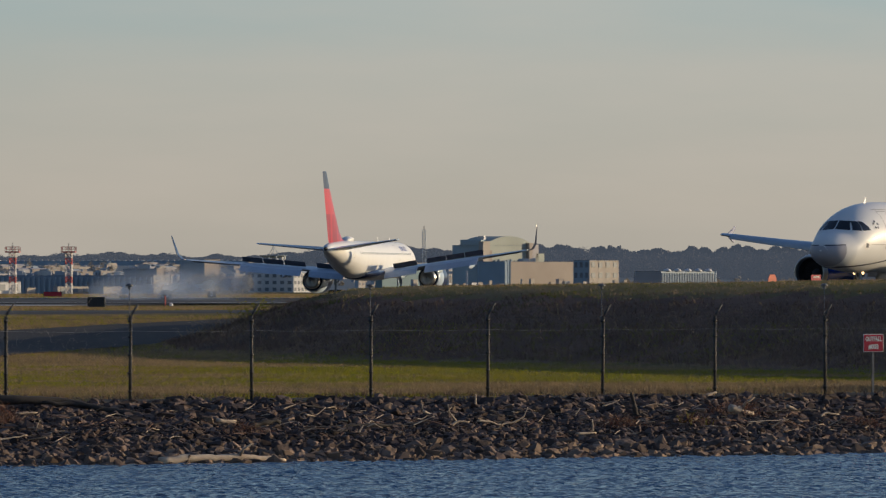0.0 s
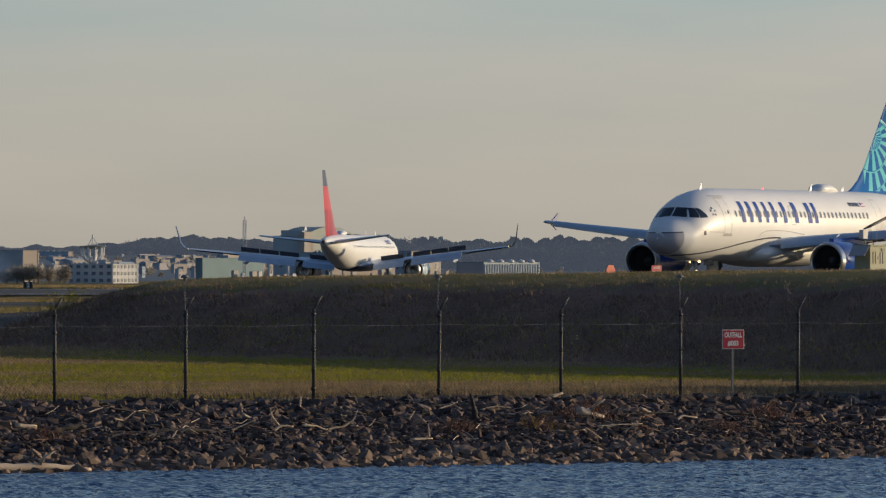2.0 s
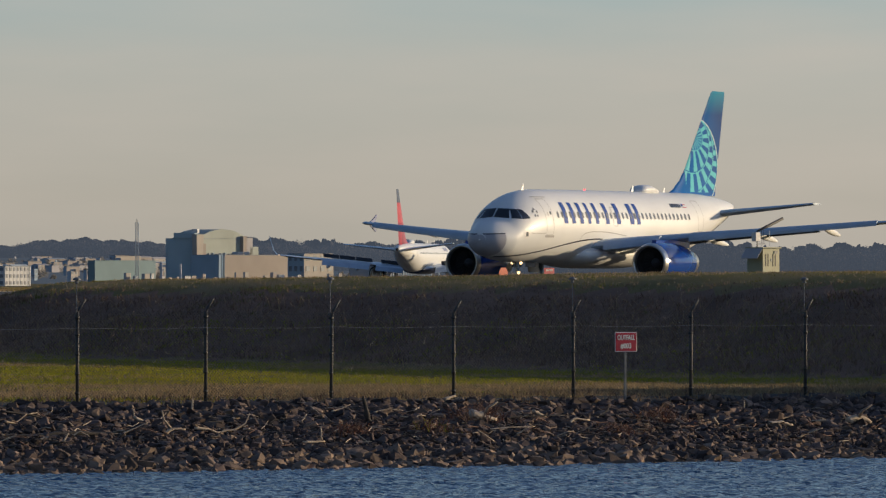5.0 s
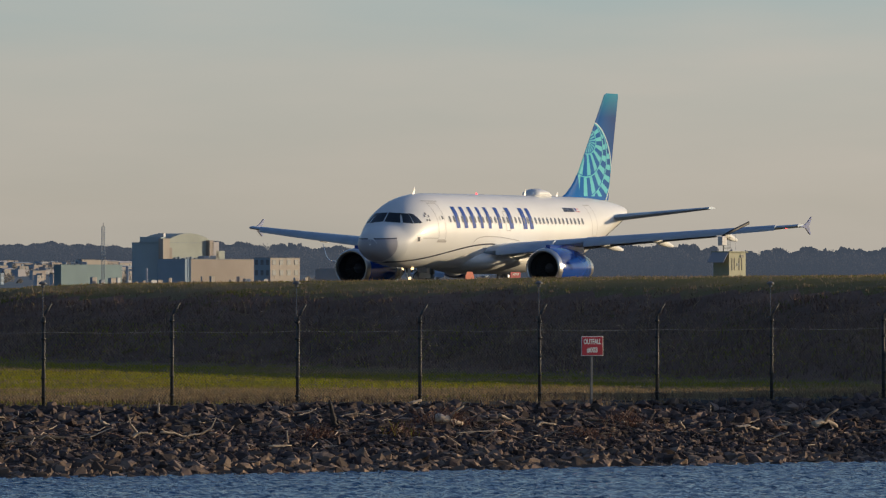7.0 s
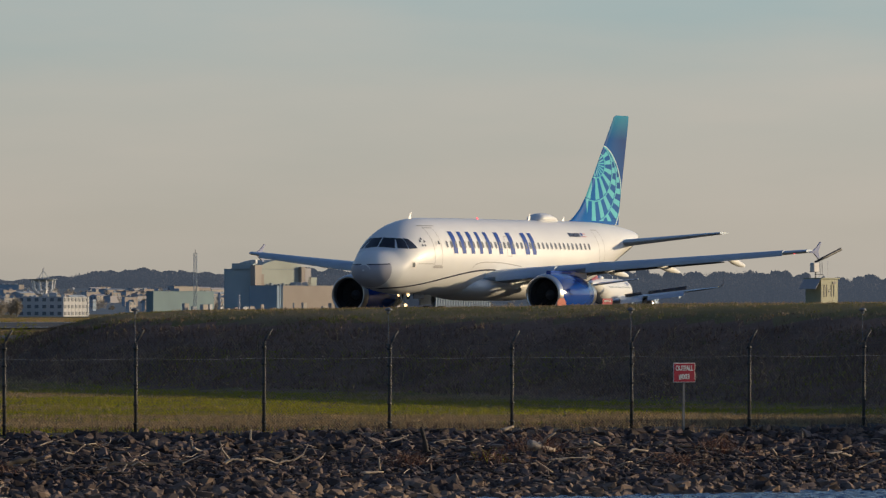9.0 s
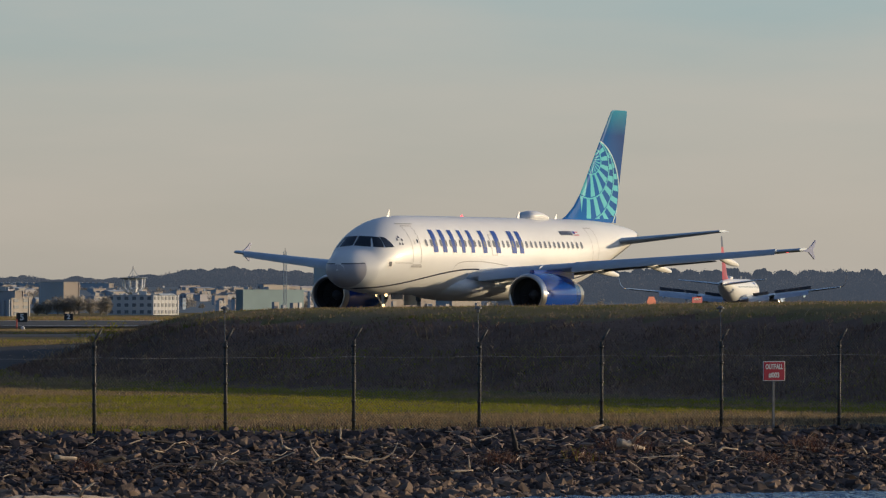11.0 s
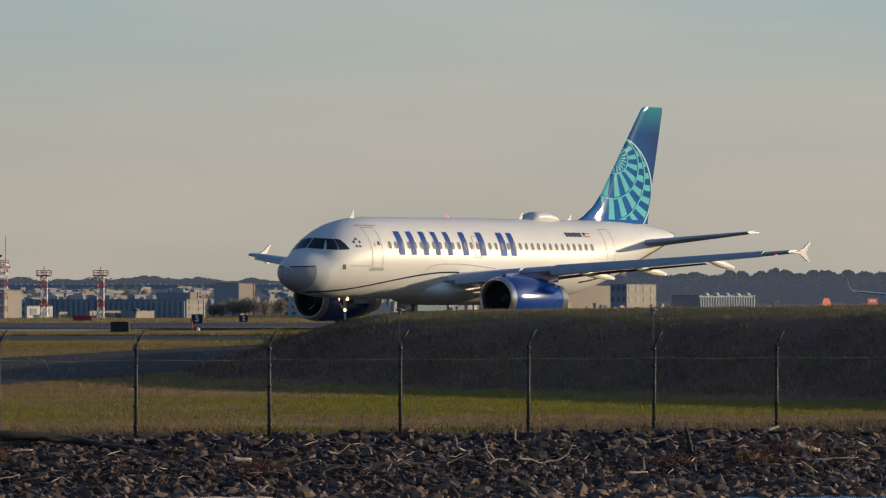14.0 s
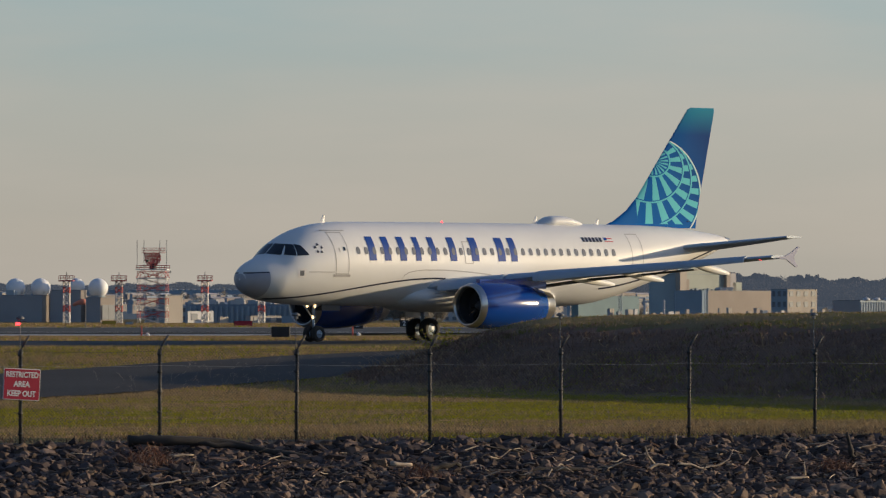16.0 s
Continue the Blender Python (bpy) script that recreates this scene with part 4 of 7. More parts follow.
        gear_leg(top, 16.1, 3.8 * q, 0.55, 2.6, 0.14, "main_gear_leg")
        wheel_pair(top, 16.1, 3.8 * q, 0.57, 0.46)
        part("gear_door", box_vf(-16.9, -15.3, 4.25 * q - 0.03, 4.25 * q + 0.03, 1.2, 2.5), M["white"], top)
    # fin with its dorsal fillet
    fin = auto_smooth(fix(part("fin", wing_mesh([(0, 24.8, 6.9, 5.66), (0, 25.7, 6.05, 5.98), (0, 26.6, 5.25, 6.5), (0, 27.4, 4.6, 7.2), (0, 30.95, 2.1, 11.5), (0, 31.1, 1.97, 11.68), (0, 31.35, 1.7, 11.78)], 1, 0.38, True), M["fin"], top, "blue fin with pale teal rings and spokes")), 50)
    fix(part("rudder_seam", box_vf(-31.05, -31.0, -0.2, 0.2, 6.0, 6.02), M["linedark"], fin))
    # roof fittings
    blade_antenna(h, 5.45, 0.42, top, "white blade antenna")
    blade_antenna(h, 19.95, 0.40, top)
    blade_antenna(h, 24.3, 0.30, top)
    dome = Hull([(20.5, 5.78, 5.72, 0.1), (20.7, 6.02, 5.68, 0.4), (21.1, 6.17, 5.64, 0.55), (22.0, 6.19, 5.64, 0.55), (22.8, 6.02, 5.64, 0.45), (23.5, 5.80, 5.68, 0.1)])
    fix(part("radome_hump", dome.mesh(20, 20), M["white"], top, "white satellite antenna hump", smooth=True))
    part("roof_beacon", revolve([(0.0, 0.055), (0.08, 0.05), (0.11, 0.01)], 10, m=pose(-13.7, 0, 5.78, 0, -90, 0)), M["redlight"], top, "small red beacon")
    fix(part("tail_cone", revolve([(-33.8, 0.22), (-34.1, 0.16), (-34.12, 0.1), (-33.9, 0.1)], 16, m=pose(0, 0, 5.04)), M["metal"], top, smooth=True))
    # nose gear with its lights
    gear_leg(top, 5.1, 0, 0.38, 2.2, 0.085, "nose_gear_leg")
    wheel_pair(top, 5.1, 0, 0.385, 0.26, "nose_wheel")
    for y, z in ((-0.27, 1.72), (0.27, 1.72), (0.12, 1.18)):
        lamp = part("nose_lamp", revolve([(0.0, 0.08), (-0.08, 0.09), (-0.2, 0.04)], 12, m=pose(-4.92, y, z)), M["greypaint"], top)
        part("lens", revolve([(0.01, 0.085), (0.03, 0.05), (0.035, 0.005)], 12, m=pose(-4.92, y, z)), M["landlight"], lamp, "bright warm landing light")
    for q in (1, -1):
        part("nose_gear_door", box_vf(-6.4, -5.2, 0.42 * q - 0.02, 0.42 * q + 0.02, 1.50, 1.80), M["greydark"], top)
    # a slightly shorter nose
    for ob in [f] + list(f.children):
        for v in ob.data.vertices:
            if v.co.x > -6.8:
                v.co.x = -6.8 + (v.co.x + 6.8) * 0.966
    return top


LAND_HULL = Hull([(0, 3.65, 3.55, 0.03), (0.2, 4.05, 3.15, 0.5), (0.8, 4.5, 2.8, 0.95), (1.8, 5.1, 2.5, 1.4), (3.0, 5.75, 2.35, 1.7), (4.5, 6.1, 2.25, 1.85), (6, 6.22, 2.18, 1.88), (32, 6.22, 2.18, 1.88), (35.5, 6.22, 2.55, 1.84), (39, 6.18, 3.25, 1.60), (42, 6.08, 3.95, 1.2), (44.5, 5.92, 4.5, 0.78), (46.2, 5.72, 4.9, 0.45), (47.0, 5.5, 5.1, 0.2)])


def landing_airliner():
    top = thing("airliner", "white airliner with red and navy fin, flaps and spoilers out", "airplane")
    h = LAND_HULL
    f = fix(part("fuselage", h.mesh(40, 80), M["white"], top, "white fuselage", smooth=True))
    fix(part("belly", Hull([(16, 3.0, 2.4, 0.5), (17.5, 3.2, 2.0, 1.8), (20, 3.4, 1.9, 2.1), (27, 3.35, 1.9, 2.1), (30.5, 3.0, 2.1, 1.2)]).mesh(24, 20), M["paint_navy"], top, "navy belly fairing", smooth=True))
    for q in (1, -1):
        for i in range(54):
            s = 6.6 + i * 0.56
            part("cabin_window", h.patch([(s - 0.08, 4.70), (s + 0.08, 4.70), (s + 0.08, 4.92), (s - 0.08, 4.92)], q, 0.015, 2, 2), M["cabin"], f)
        for s0, s1, z0, z1 in ((5.0, 5.8, 4.1, 5.85), (13.5, 14.3, 4.1, 5.8), (38.6, 39.4, 4.3, 5.7)):
            outline(h, s0, s1, z0, z1, q, f, "door_seam")
        part("cockpit_window", h.patch([(2.2, 4.85), (3.6, 4.85), (3.3, 5.25), (2.75, 5.3)], q, 0.015, 5, 4), M["glass"], f)
        for a in (8.0, 8.75, 9.5, 10.25, 11.0):
            part("name_stroke", h.patch([(a, 5.15), (a + 0.35, 5.15), (a + 0.35, 5.65), (a, 5.65)], q, 0.014, 2, 4), M["wordblue"], f)
        w = auto_smooth(fix(part("wing", wing_mesh([(1.5, 16.0, 8.6, 2.75), (3.0, 17.5, 7.2, 2.92), (6.5, 20.2, 5.1, 3.3), (12.5, 24.1, 3.4, 3.95), (18.9, 28.2, 1.8, 4.65)], q), M["greypaint"], top, "grey wing with spoilers raised")), 50)
        wl_ = [(18.9, 28.2, 1.8, 4.65), (19.45, 28.6, 1.6, 4.82), (19.85, 29.2, 1.3, 5.35), (20.25, 30.6, 0.6, 7.35)]
        fix(part("winglet", wing_mesh(wl_, q, 0.6), M["paint_navy"], w, "tall dark winglet", smooth=True))
        for a, b in ((2.3, 6.0), (6.9, 13.2)):
            vs = []
            for y in (a, b):
                te = 24.5 + (y - 1.5) * 0.16 if y < 6.4 else 25.2 + (y - 6.5) * 0.37
                z = 2.62 + (y - 1.5) * 0.115
                for ds, dz in ((0, 0.12), (0.8, -0.10), (1.5, -0.72), (0.8, -0.28), (0, -0.05)):
                    vs.append((-(te + ds), y * q, z + dz + 0.05))
            fs = [(i, (i + 1) % 5, 5 + (i + 1) % 5, 5 + i) for i in range(5)] + [tuple(range(5)), tuple(range(5, 10))]
            fix(part("flap", (vs, fs), M["greypaint"], w, "extended flap"))
        for a, b in ((2.8, 5.6), (6.8, 9.0), (9.1, 11.2), (11.3, 13.4)):
            vs = []
            for y in (a, b):
                le = 22.6 + (y - 3) * 0.31
                z = 3.18 + (y - 3) * 0.118
                vs += [(-le, y * q, z), (-(le + 0.45), y * q, z + 0.52), (-(le + 0.50), y * q, z + 0.51), (-(le + 0.05), y * q, z - 0.02)]
            fix(part("spoiler", (vs, [(0, 1, 5, 4), (1, 2, 6, 5), (2, 3, 7, 6), (3, 0, 4, 7), (0, 3, 2, 1), (4, 5, 6, 7)]), M["greydark"], w, "raised dark spoiler"))
        fix(part("aileron", wing_mesh([(13.6, 26.6, 0.85, 4.0), (18.2, 29.2, 0.6, 4.5)], q, 2.4), M["greydark"], w))
        part("tip_light", revolve([(0, 0.01), (-0.05, 0.045), (-0.1, 0.01)], 8, m=pose(-30.0, 19.0 * q, 4.72)), M["landlight"], w)
        for y in (4.2, 8.6, 12.4):
            s0 = 22.2 + (y - 4) * 0.42
            canoe(y * q, s0, s0 + 3.9, 2.55 + (y - 4) * 0.1, 2.15 + (y - 4) * 0.1, 0.30, w, M["greypaint"])
        e = engine(top, 6.5 * q, 2.05, 16.6, 6.2, 1.28, M["paint_navy"])
        fix(part("reverser_sleeve", revolve([(-3.0, 1.30), (-3.0, 1.38), (-4.6, 1.25), (-5.3, 1.12), (-5.3, 1.08), (-3.0, 1.27)], 28), M["greypaint"], e, smooth=True))
        part("pylon", box_vf(-22.0, -17.5, 6.5 * q - 0.16, 6.5 * q + 0.16, 2.9, 3.4), M["white"], top)
        auto_smooth(fix(part("stabiliser", wing_mesh([(0.2, 40.6, 5.0, 5.2), (7.6, 44.9, 1.8, 6.05)], q, 0.8), M["greypaint"], top)), 50)
        gear_leg(top, 23.2, 3.66 * q, 0.6, 2.8, 0.15, "main_gear_leg")
        wheel_pair(top, 22.7, 3.66 * q, 0.5, 0.43)
        wheel_pair(top, 23.8, 3.66 * q, 0.5, 0.43)
    sec = [(0, 35.5, 9.6, 5.95), (0, 37.8, 7.6, 6.4), (0, 39.2, 6.4, 7.0)]
    fin = auto_smooth(fix(part("fin", wing_mesh(sec + [(0, 41.3, 4.9, 9.0)], 1, 0.6, True), M["paint_dark_red"], top, "fin banded dark red, red and navy")), 50)
    auto_smooth(fix(part("fin_middle", wing_mesh([(0, 41.3, 4.9, 9.0), (0, 43.9, 3.1, 11.7)], 1, 0.6, True), M["paint_red"], fin, "bright red band")), 50)
    auto_smooth(fix(part("fin_top", wing_mesh([(0, 43.9, 3.1, 11.7), (0, 45.35, 2.1, 13.4), (0, 45.6, 1.8, 13.55)], 1, 0.6, True), M["paint_navy"], fin, "navy tip")), 50)
    blade_antenna(h, 9.5, 0.5, top)
    blade_antenna(h, 16.5, 0.5, top)
    hump = Hull([(33.0, 6.23, 6.1, 0.2), (33.3, 6.6, 6.1, 0.5), (34.8, 6.68, 6.1, 0.55), (35.7, 6.5, 6.1, 0.45), (36.2, 6.2, 6.1, 0.1)])
    fix(part("radome_hump", hump.mesh(16, 12), M["white"], top, smooth=True))
    gear_leg(top, 5.2, 0, 0.4, 2.6, 0.09, "nose_gear_leg")
    wheel_pair(top, 5.2, 0, 0.4, 0.24, "nose_wheel")
    part("tail_exhaust", revolve([(-46.95, 0.22), (-47.3, 0.16), (-47.25, 0.02)], 12, m=pose(0, 0, 5.3)), M["black"], f)
    return top


taxi_plane = taxiing_airliner()
land_plane = landing_airliner()


# ---------------------------------------------------------------- fence along the bank
def fence_xy(k, out=0.0):
    p = FENCE_P + FENCE_D * 3.05 * k + FENCE_N * out
    return p.x, p.y


def build_fence():
    fence = thing("fence", "chain-link perimeter fence with leaning barbed-wire arms", "fence", kind="structure")
    ks = range(-9, 10)
    zs = {k: ground_z(*fence_xy(k)) for k in ks}
    for k in ks:
        x, y = fence_xy(k)
        jit = random.uniform(-0.012, 0.012)
        z = zs[k] - 0.2
        vs, fs = join(tube([(0, 0, 0), (jit, 0, 1.0), (jit * 2, 0, 2.03)], 0.037, 10), tube([(jit * 2, 0, 1.98), (jit * 2 + 0.035, 0.02, 2.10), (jit * 2 + 0.16, 0.1, 2.30)], [0.04, 0.03, 0.02], 8),
                      *[tube([(-0.0, -0.045, zz), (0.0, -0.045, zz + 0.05)], 0.052, 8) for zz in (0.35, 0.75, 1.15, 1.55, 1.9)])
        post = part("post", (vs, fs), M["postdark"], fence, smooth=True, at=pose(x, y, z))
        for zz in (0.28, 0.52, 0.82, 1.02, 1.30, 1.45, 1.72, 1.84):
            part("tie", tube([(0.035, -0.052, zz), (0.048, -0.046, zz + 0.025), (0.03, -0.05, zz + 0.05)], 0.0055, 4), M["cable"], post)
    # diamond mesh, each wire a thin three-sided bar
    vs, fs = [], []
    pitch, hgt = 0.074, 1.86
    length = 3.05 * 18
    n = int((length + hgt) / pitch)
    for sgn in (1, -1):
        for i in range(n):
            a = i * pitch - (hgt if sgn > 0 else 0)
            b = a + sgn * hgt
            p0, p1 = [a, 0.0], [b, hgt]
            if sgn < 0:
                p0, p1 = [a, 0.0], [a - hgt, hgt]
            pts = []
            for u in (0.0, 1.0):
                s = p0[0] + (p1[0] - p0[0]) * u
                h = hgt * u
                k = s / 3.05 - 9
                pts.append((max(-9.0, min(9.0, k)), h, k))
            (k0, h0, r0), (k1, h1, r1) = pts
            if r0 != k0:
                h0 = h0 + (h1 - h0) * (k0 - r0) / (r1 - r0)
            if r1 != k1:
                h1 = h0 + (h1 - h0) * (k1 - k0) / (r1 - k0) if r1 != k0 else h1
            if abs(k1 - k0) < 1e-4:
                continue
            o = len(vs)
            for k, h in ((k0, h0), (k1, h1)):
                x, y = fence_xy(k, 0.05)
                z = ground_z(x, y) + 0.03 + h
                for dx, dz in ((0.0031, 0.0), (-0.0016, 0.0027), (-0.0016, -0.0027)):
                    vs.append((x + dx * FENCE_D.x, y + dx * FENCE_D.y - abs(dx), z + dz))
            fs += [(o, o + 1, o + 4, o + 3), (o + 1, o + 2, o + 5, o + 4), (o + 2, o, o + 3, o + 5)]
    tagged(part("chain_link", (vs, fs), M["wire"], fence), kind="stuff")
    # tension wires, sensing cable and barbed strands
    for h, out, r, m in ((1.88, 0.05, 0.0035, "wire"), (0.06, 0.05, 0.006, "wire"), (1.60, 0.07, 0.0026, "cable"), (2.02, 0.02, 0.0012, "wire"), (2.09, 0.02, 0.0012, "wire"), (2.16, 0.02, 0.0012, "wire")):
        pts = []
        for i in range(0, 18 * 4 + 1):
            k = -9 + i / 4
            x, y = fence_xy(k, out)
            pts.append((x, y, ground_z(x, y) - 0.05 + h - 0.025 * math.sin(math.pi * (k % 1)) + (0.004 * math.sin(k * 40) if h == 1.60 else 0)))
        part("strand", tube(pts, r, 5, False), M[m], fence)
    # dead creepers hanging in the mesh
    rg = random.Random(19)
    pcs = []
    for i in range(1500):
        k = rg.uniform(-8.5, 8.9)
        if bumpy(k * 3.05, 0.0, 0.45, 31.0) < -0.12:
            continue
        x, y = fence_xy(k, -0.05)
        q = Vector((x, y, ground_z(x, y) + max(0.1, rg.gauss(1.15, 0.42))))
        w = rg.uniform(0, 6.28)
        pts = [q]
        for j in range(rg.randint(3, 6)):
            w += rg.gauss(0, 0.75)
            st = rg.uniform(0.03, 0.075)
            q = q + Vector((FENCE_D.x * math.cos(w) * st, FENCE_D.y * math.cos(w) * st, math.sin(w) * st))
            pts.append(q)
        pcs.append(tube(pts, rg.uniform(0.0013, 0.0028), 3, False))
    tagged(part("creeper", join(*pcs), M["vine"], fence, "pale dead creepers"), kind="stuff")
    return fence


build_fence()


def obstruction_light(k, lit):
    x, y = fence_xy(k, -0.09)
    z = ground_z(x, y)
    x += 0.03
    top = thing("obstruction_light", "slim pole on the fence with a capped lamp" + (" glowing red" if lit else ""), "light", pose(x, y, z), group="fence lights")
    zt = 2.42 if lit else 2.48
    part("pole", tube([(0, 0, -0.1), (0, 0, zt + 0.02)], 0.009, 8), M["steel"], top, smooth=True)
    part("bracket", box_vf(-0.05, 0.05, -0.02, 0.1, 1.75, 1.80), M["steel"], top)
    part("cap", revolve([(0.0, 0.02), (0.015, 0.085), (0.04, 0.08), (0.07, 0.045), (0.075, 0.0)], 12, m=pose(0, 0, zt, 0, -90, 0)), M["steel"], top, smooth=True)
    if lit:
        # a pair of hooded red lenses hung under the cap
        part("lamp_arm", tube([(-0.07, -0.02, zt - 0.045), (0.12, -0.02, zt - 0.03)], 0.008, 5), M["steel"], top)
        for a in (-0.062, -0.018):
            part("lamp", revolve([(0.0, 0.008), (0.008, 0.024), (0.05, 0.024), (0.058, 0.008)], 12, m=pose(a, -0.03, zt - 0.11, 0, -90, 0)), M["redlight"], top, "glowing red lens")
    else:
        part("lamp", revolve([(-0.06, 0.02), (-0.05, 0.04), (0.0, 0.04)], 12, m=pose(0, 0, zt, 0, -90, 0)), M["cabin"], top)


for kk in (-7, -5, -3, -1, 1, 3, 5, 7):
    obstruction_light(kk, kk == -5)


def text_mesh(body, size, material, parent, at, name="lettering"):
    cu = bpy.data.curves.new(name, "FONT")
    cu.body, cu.size, cu.align_x, cu.align_y, cu.extrude, cu.offset = body, size, "CENTER", "CENTER", 0.002, size * 0.032
    ob = bpy.data.objects.new("tmp", cu)
    scene.collection.objects.link(ob)
    me = bpy.data.meshes.new_from_object(ob.evaluated_get(bpy.context.evaluated_depsgraph_get()))
    bpy.data.objects.remove(ob)
    me.materials.clear()
    me.materials.append(material)
    me.name = name
    t = part(name, me, None, parent, at=at)
    return t


def sign(name, label, x, y, z, w, h, lines, size, yaw, post=None, lean=0.0, squeeze=(1, 1, 1)):
    top = thing(name, label, "sign", pose(x, y, z, 0, lean, yaw))
    plate = part("plate", box_bm(w, 0.012, h, bevel=0.005), M["signwhite"], top)
    part("face", box_bm(w - 0.03, 0.004, h - 0.03, at=(0, -0.009, 0)), M["signred"], top, "red sign face")
    n = len(lines)
    for i, t in enumerate(lines):
        m = pose(0, -0.013, (n - 1) / 2 * size * 1.2 - i * size * 1.2, 90, 0, 0) @ Matrix.Diagonal((squeeze[i], 1, 1, 1))
        text_mesh(t, size, M["signwhite"], top, m)
    if post is not None:
        part("post", box_bm(0.05, 0.035, post, at=(0, 0.03, -post / 2 + h * 0.4)), M["steel"], top)
    return top


# readable signs at the fence
ox, oy = 3.93 + FENCE_N.x * 0.5, 147.64 + FENCE_N.y * 0.5
sign("outfall_sign", "red outfall sign with white lettering on a steel post", ox - 0.27, oy, 2.31, 0.53, 0.42, ["OUTFALL", "#003"], 0.15, 26, post=1.45, squeeze=(0.66, 0.84))
rx, ry = -17.74 + FENCE_N.x * 0.17, 133.86 + FENCE_N.y * 0.17
sign("warning_sign", "red restricted area sign hung on the fence", rx - 0.1, ry, 2.30, 0.78, 0.62, ["RESTRICTED", "AREA", "KEEP OUT"], 0.155, 30, lean=3, squeeze=(0.80, 0.90, 0.86))


# ---------------------------------------------------------------- stone bank
def stone_mesh(seed, name="stone"):
    rng = random.Random(seed)
    bm = bmesh.new()
    pts = []
    for _ in range(17):
        v = Vector((rng.gauss(0, 1), rng.gauss(0, 1), rng.gauss(0, 1))).normalized()
        v = Vector((math.copysign(abs(v.x) ** 0.6, v.x), math.copysign(abs(v.y) ** 0.6, v.y), math.copysign(abs(v.z) ** 0.6, v.z)))
        pts.append(bm.verts.new(v * rng.uniform(0.75, 1.05)))
    bmesh.ops.convex_hull(bm, input=pts)
    for v in [v for v in bm.verts if not v.link_faces]:
        bm.verts.remove(v)
    me = bpy.data.meshes.new(name)
    bmesh.ops.recalc_face_normals(bm, faces=bm.faces[:])
    bm.to_mesh(me)
    bm.free()
    me.materials.append(M["stone"])
    return me


STONES = [stone_mesh(i) for i in range(24)]


def stone_place(rng, d, run):
    """Large stones above and at the waterline, fine rubble and wrack on the flat shelf between."""
    p = FENCE_P + FENCE_D * run + FENCE_N * d
    shelf = smooth01(3.9, 4.8, d + 0.5 * bumpy(run, 0.0, 0.4, 41.0)) * (1 - smooth01(6.4, 7.4, d + 0.5 * bumpy(run, 0.0, 0.4, 42.0)))
    big = rng.random() ** 2.0
    size = (0.045 + 0.118 * big) * (1 - 0.30 * shelf) * (1 + 0.10 * smooth01(7.5, 9.0, d))
    m = Matrix.LocRotScale((p.x, p.y, ground_z(p.x, p.y) + size * rng.uniform(-0.1, 0.75) - 0.075 + 0.055 * shelf), Euler((rng.uniform(-0.6, 0.6), rng.uniform(-0.6, 0.6), rng.uniform(0, 6.28))),
                           Vector((size * rng.uniform(0.85, 1.55), size * rng.uniform(0.8, 1.2), size * rng.uniform(0.55, 1.05))))
    return m


STONES_WASHED = [me.copy() for me in STONES]
for me in STONES_WASHED:
    me.materials.clear()
    me.materials.append(M["stone_washed"])


def build_riprap():
    rng = random.Random(5)
    bank = thing("riprap_bank", "bank of loose dark broken stones above the waterline", "stone bank", kind="structure")
    # the rest, joined
    raw = [([tuple(v.co) for v in me.vertices], [tuple(p.vertices) for p in me.polygons]) for me in STONES]
    heaps = {"stone": ([], []), "stone_washed": ([], [])}
    for i in range(46000):
        d, run = rng.uniform(0.3, 11.2), rng.uniform(-21, 21)
        m = stone_place(rng, d, run)
        vs, fs = heaps["stone_washed" if rng.random() < 0.16 + 0.69 * smooth01(6.6, 8.4, d) else "stone"]
        v, f = raw[i % len(raw)]
        o = len(vs)
        vs += [tuple(m @ Vector(q)) for q in v]
        fs += [tuple(a + o for a in q) for q in f]
    for key, heap in heaps.items():
        tagged(part("loose_stones", heap, M[key], bank, "paler stones washed by the river" if key == "stone_washed" else "dark dirty stones"), kind="stuff")
    for i in range(300):
        d = rng.choice((rng.uniform(0.4, 4.2), rng.uniform(7.2, 10.6)))
        ob = new("stone", (STONES_WASHED if d > 7 else STONES)[i % len(STONES)])
        ob.parent = bank
        ob.matrix_basis = stone_place(rng, d, rng.uniform(-15, 15)) @ Matrix.Diagonal((1.3, 1.3, 1.25, 1))


build_riprap()


# ---------------------------------------------------------------- grass and weeds (uncountable)
def wanted(x, y):
    """Inside the stretch of ground that comes into view."""
    return -0.142 * y - 2 < x < 0.078 * y + 2


def blades(name, material, count, seed, area, height, width, keep, label, lean=0.35):
    rng = random.Random(seed)
    vs, fs = [], []
    x0, x1, y0, y1 = area
    n = 0
    for _ in range(count):
        y = y0 + (y1 - y0) * rng.random()
        x = x0 + (x1 - x0) * rng.random()
        if not wanted(x, y) or shore_drop(x, y) > 0.5 or not keep(x, y, rng):
            continue
        z = ground_z(x, y)
        for _ in range(3):
            h = height * rng.uniform(0.5, 1.25)
            a = rng.uniform(0, math.pi)
            w = width * rng.uniform(0.7, 1.3)
            px, py = x + rng.uniform(-0.12, 0.12), y + rng.uniform(-0.12, 0.12)
            lx, ly = rng.gauss(0, lean) * h, rng.gauss(0, lean) * h
            o = len(vs)
            vs += [(px - w * math.cos(a), py - w * math.sin(a), z - 0.02), (px + w * math.cos(a), py + w * math.sin(a), z - 0.02), (px + lx, py + ly, z + h)]
            fs.append((o, o + 1, o + 2))
    return tagged(part(name, (vs, fs), material), label, "grass", kind="stuff")


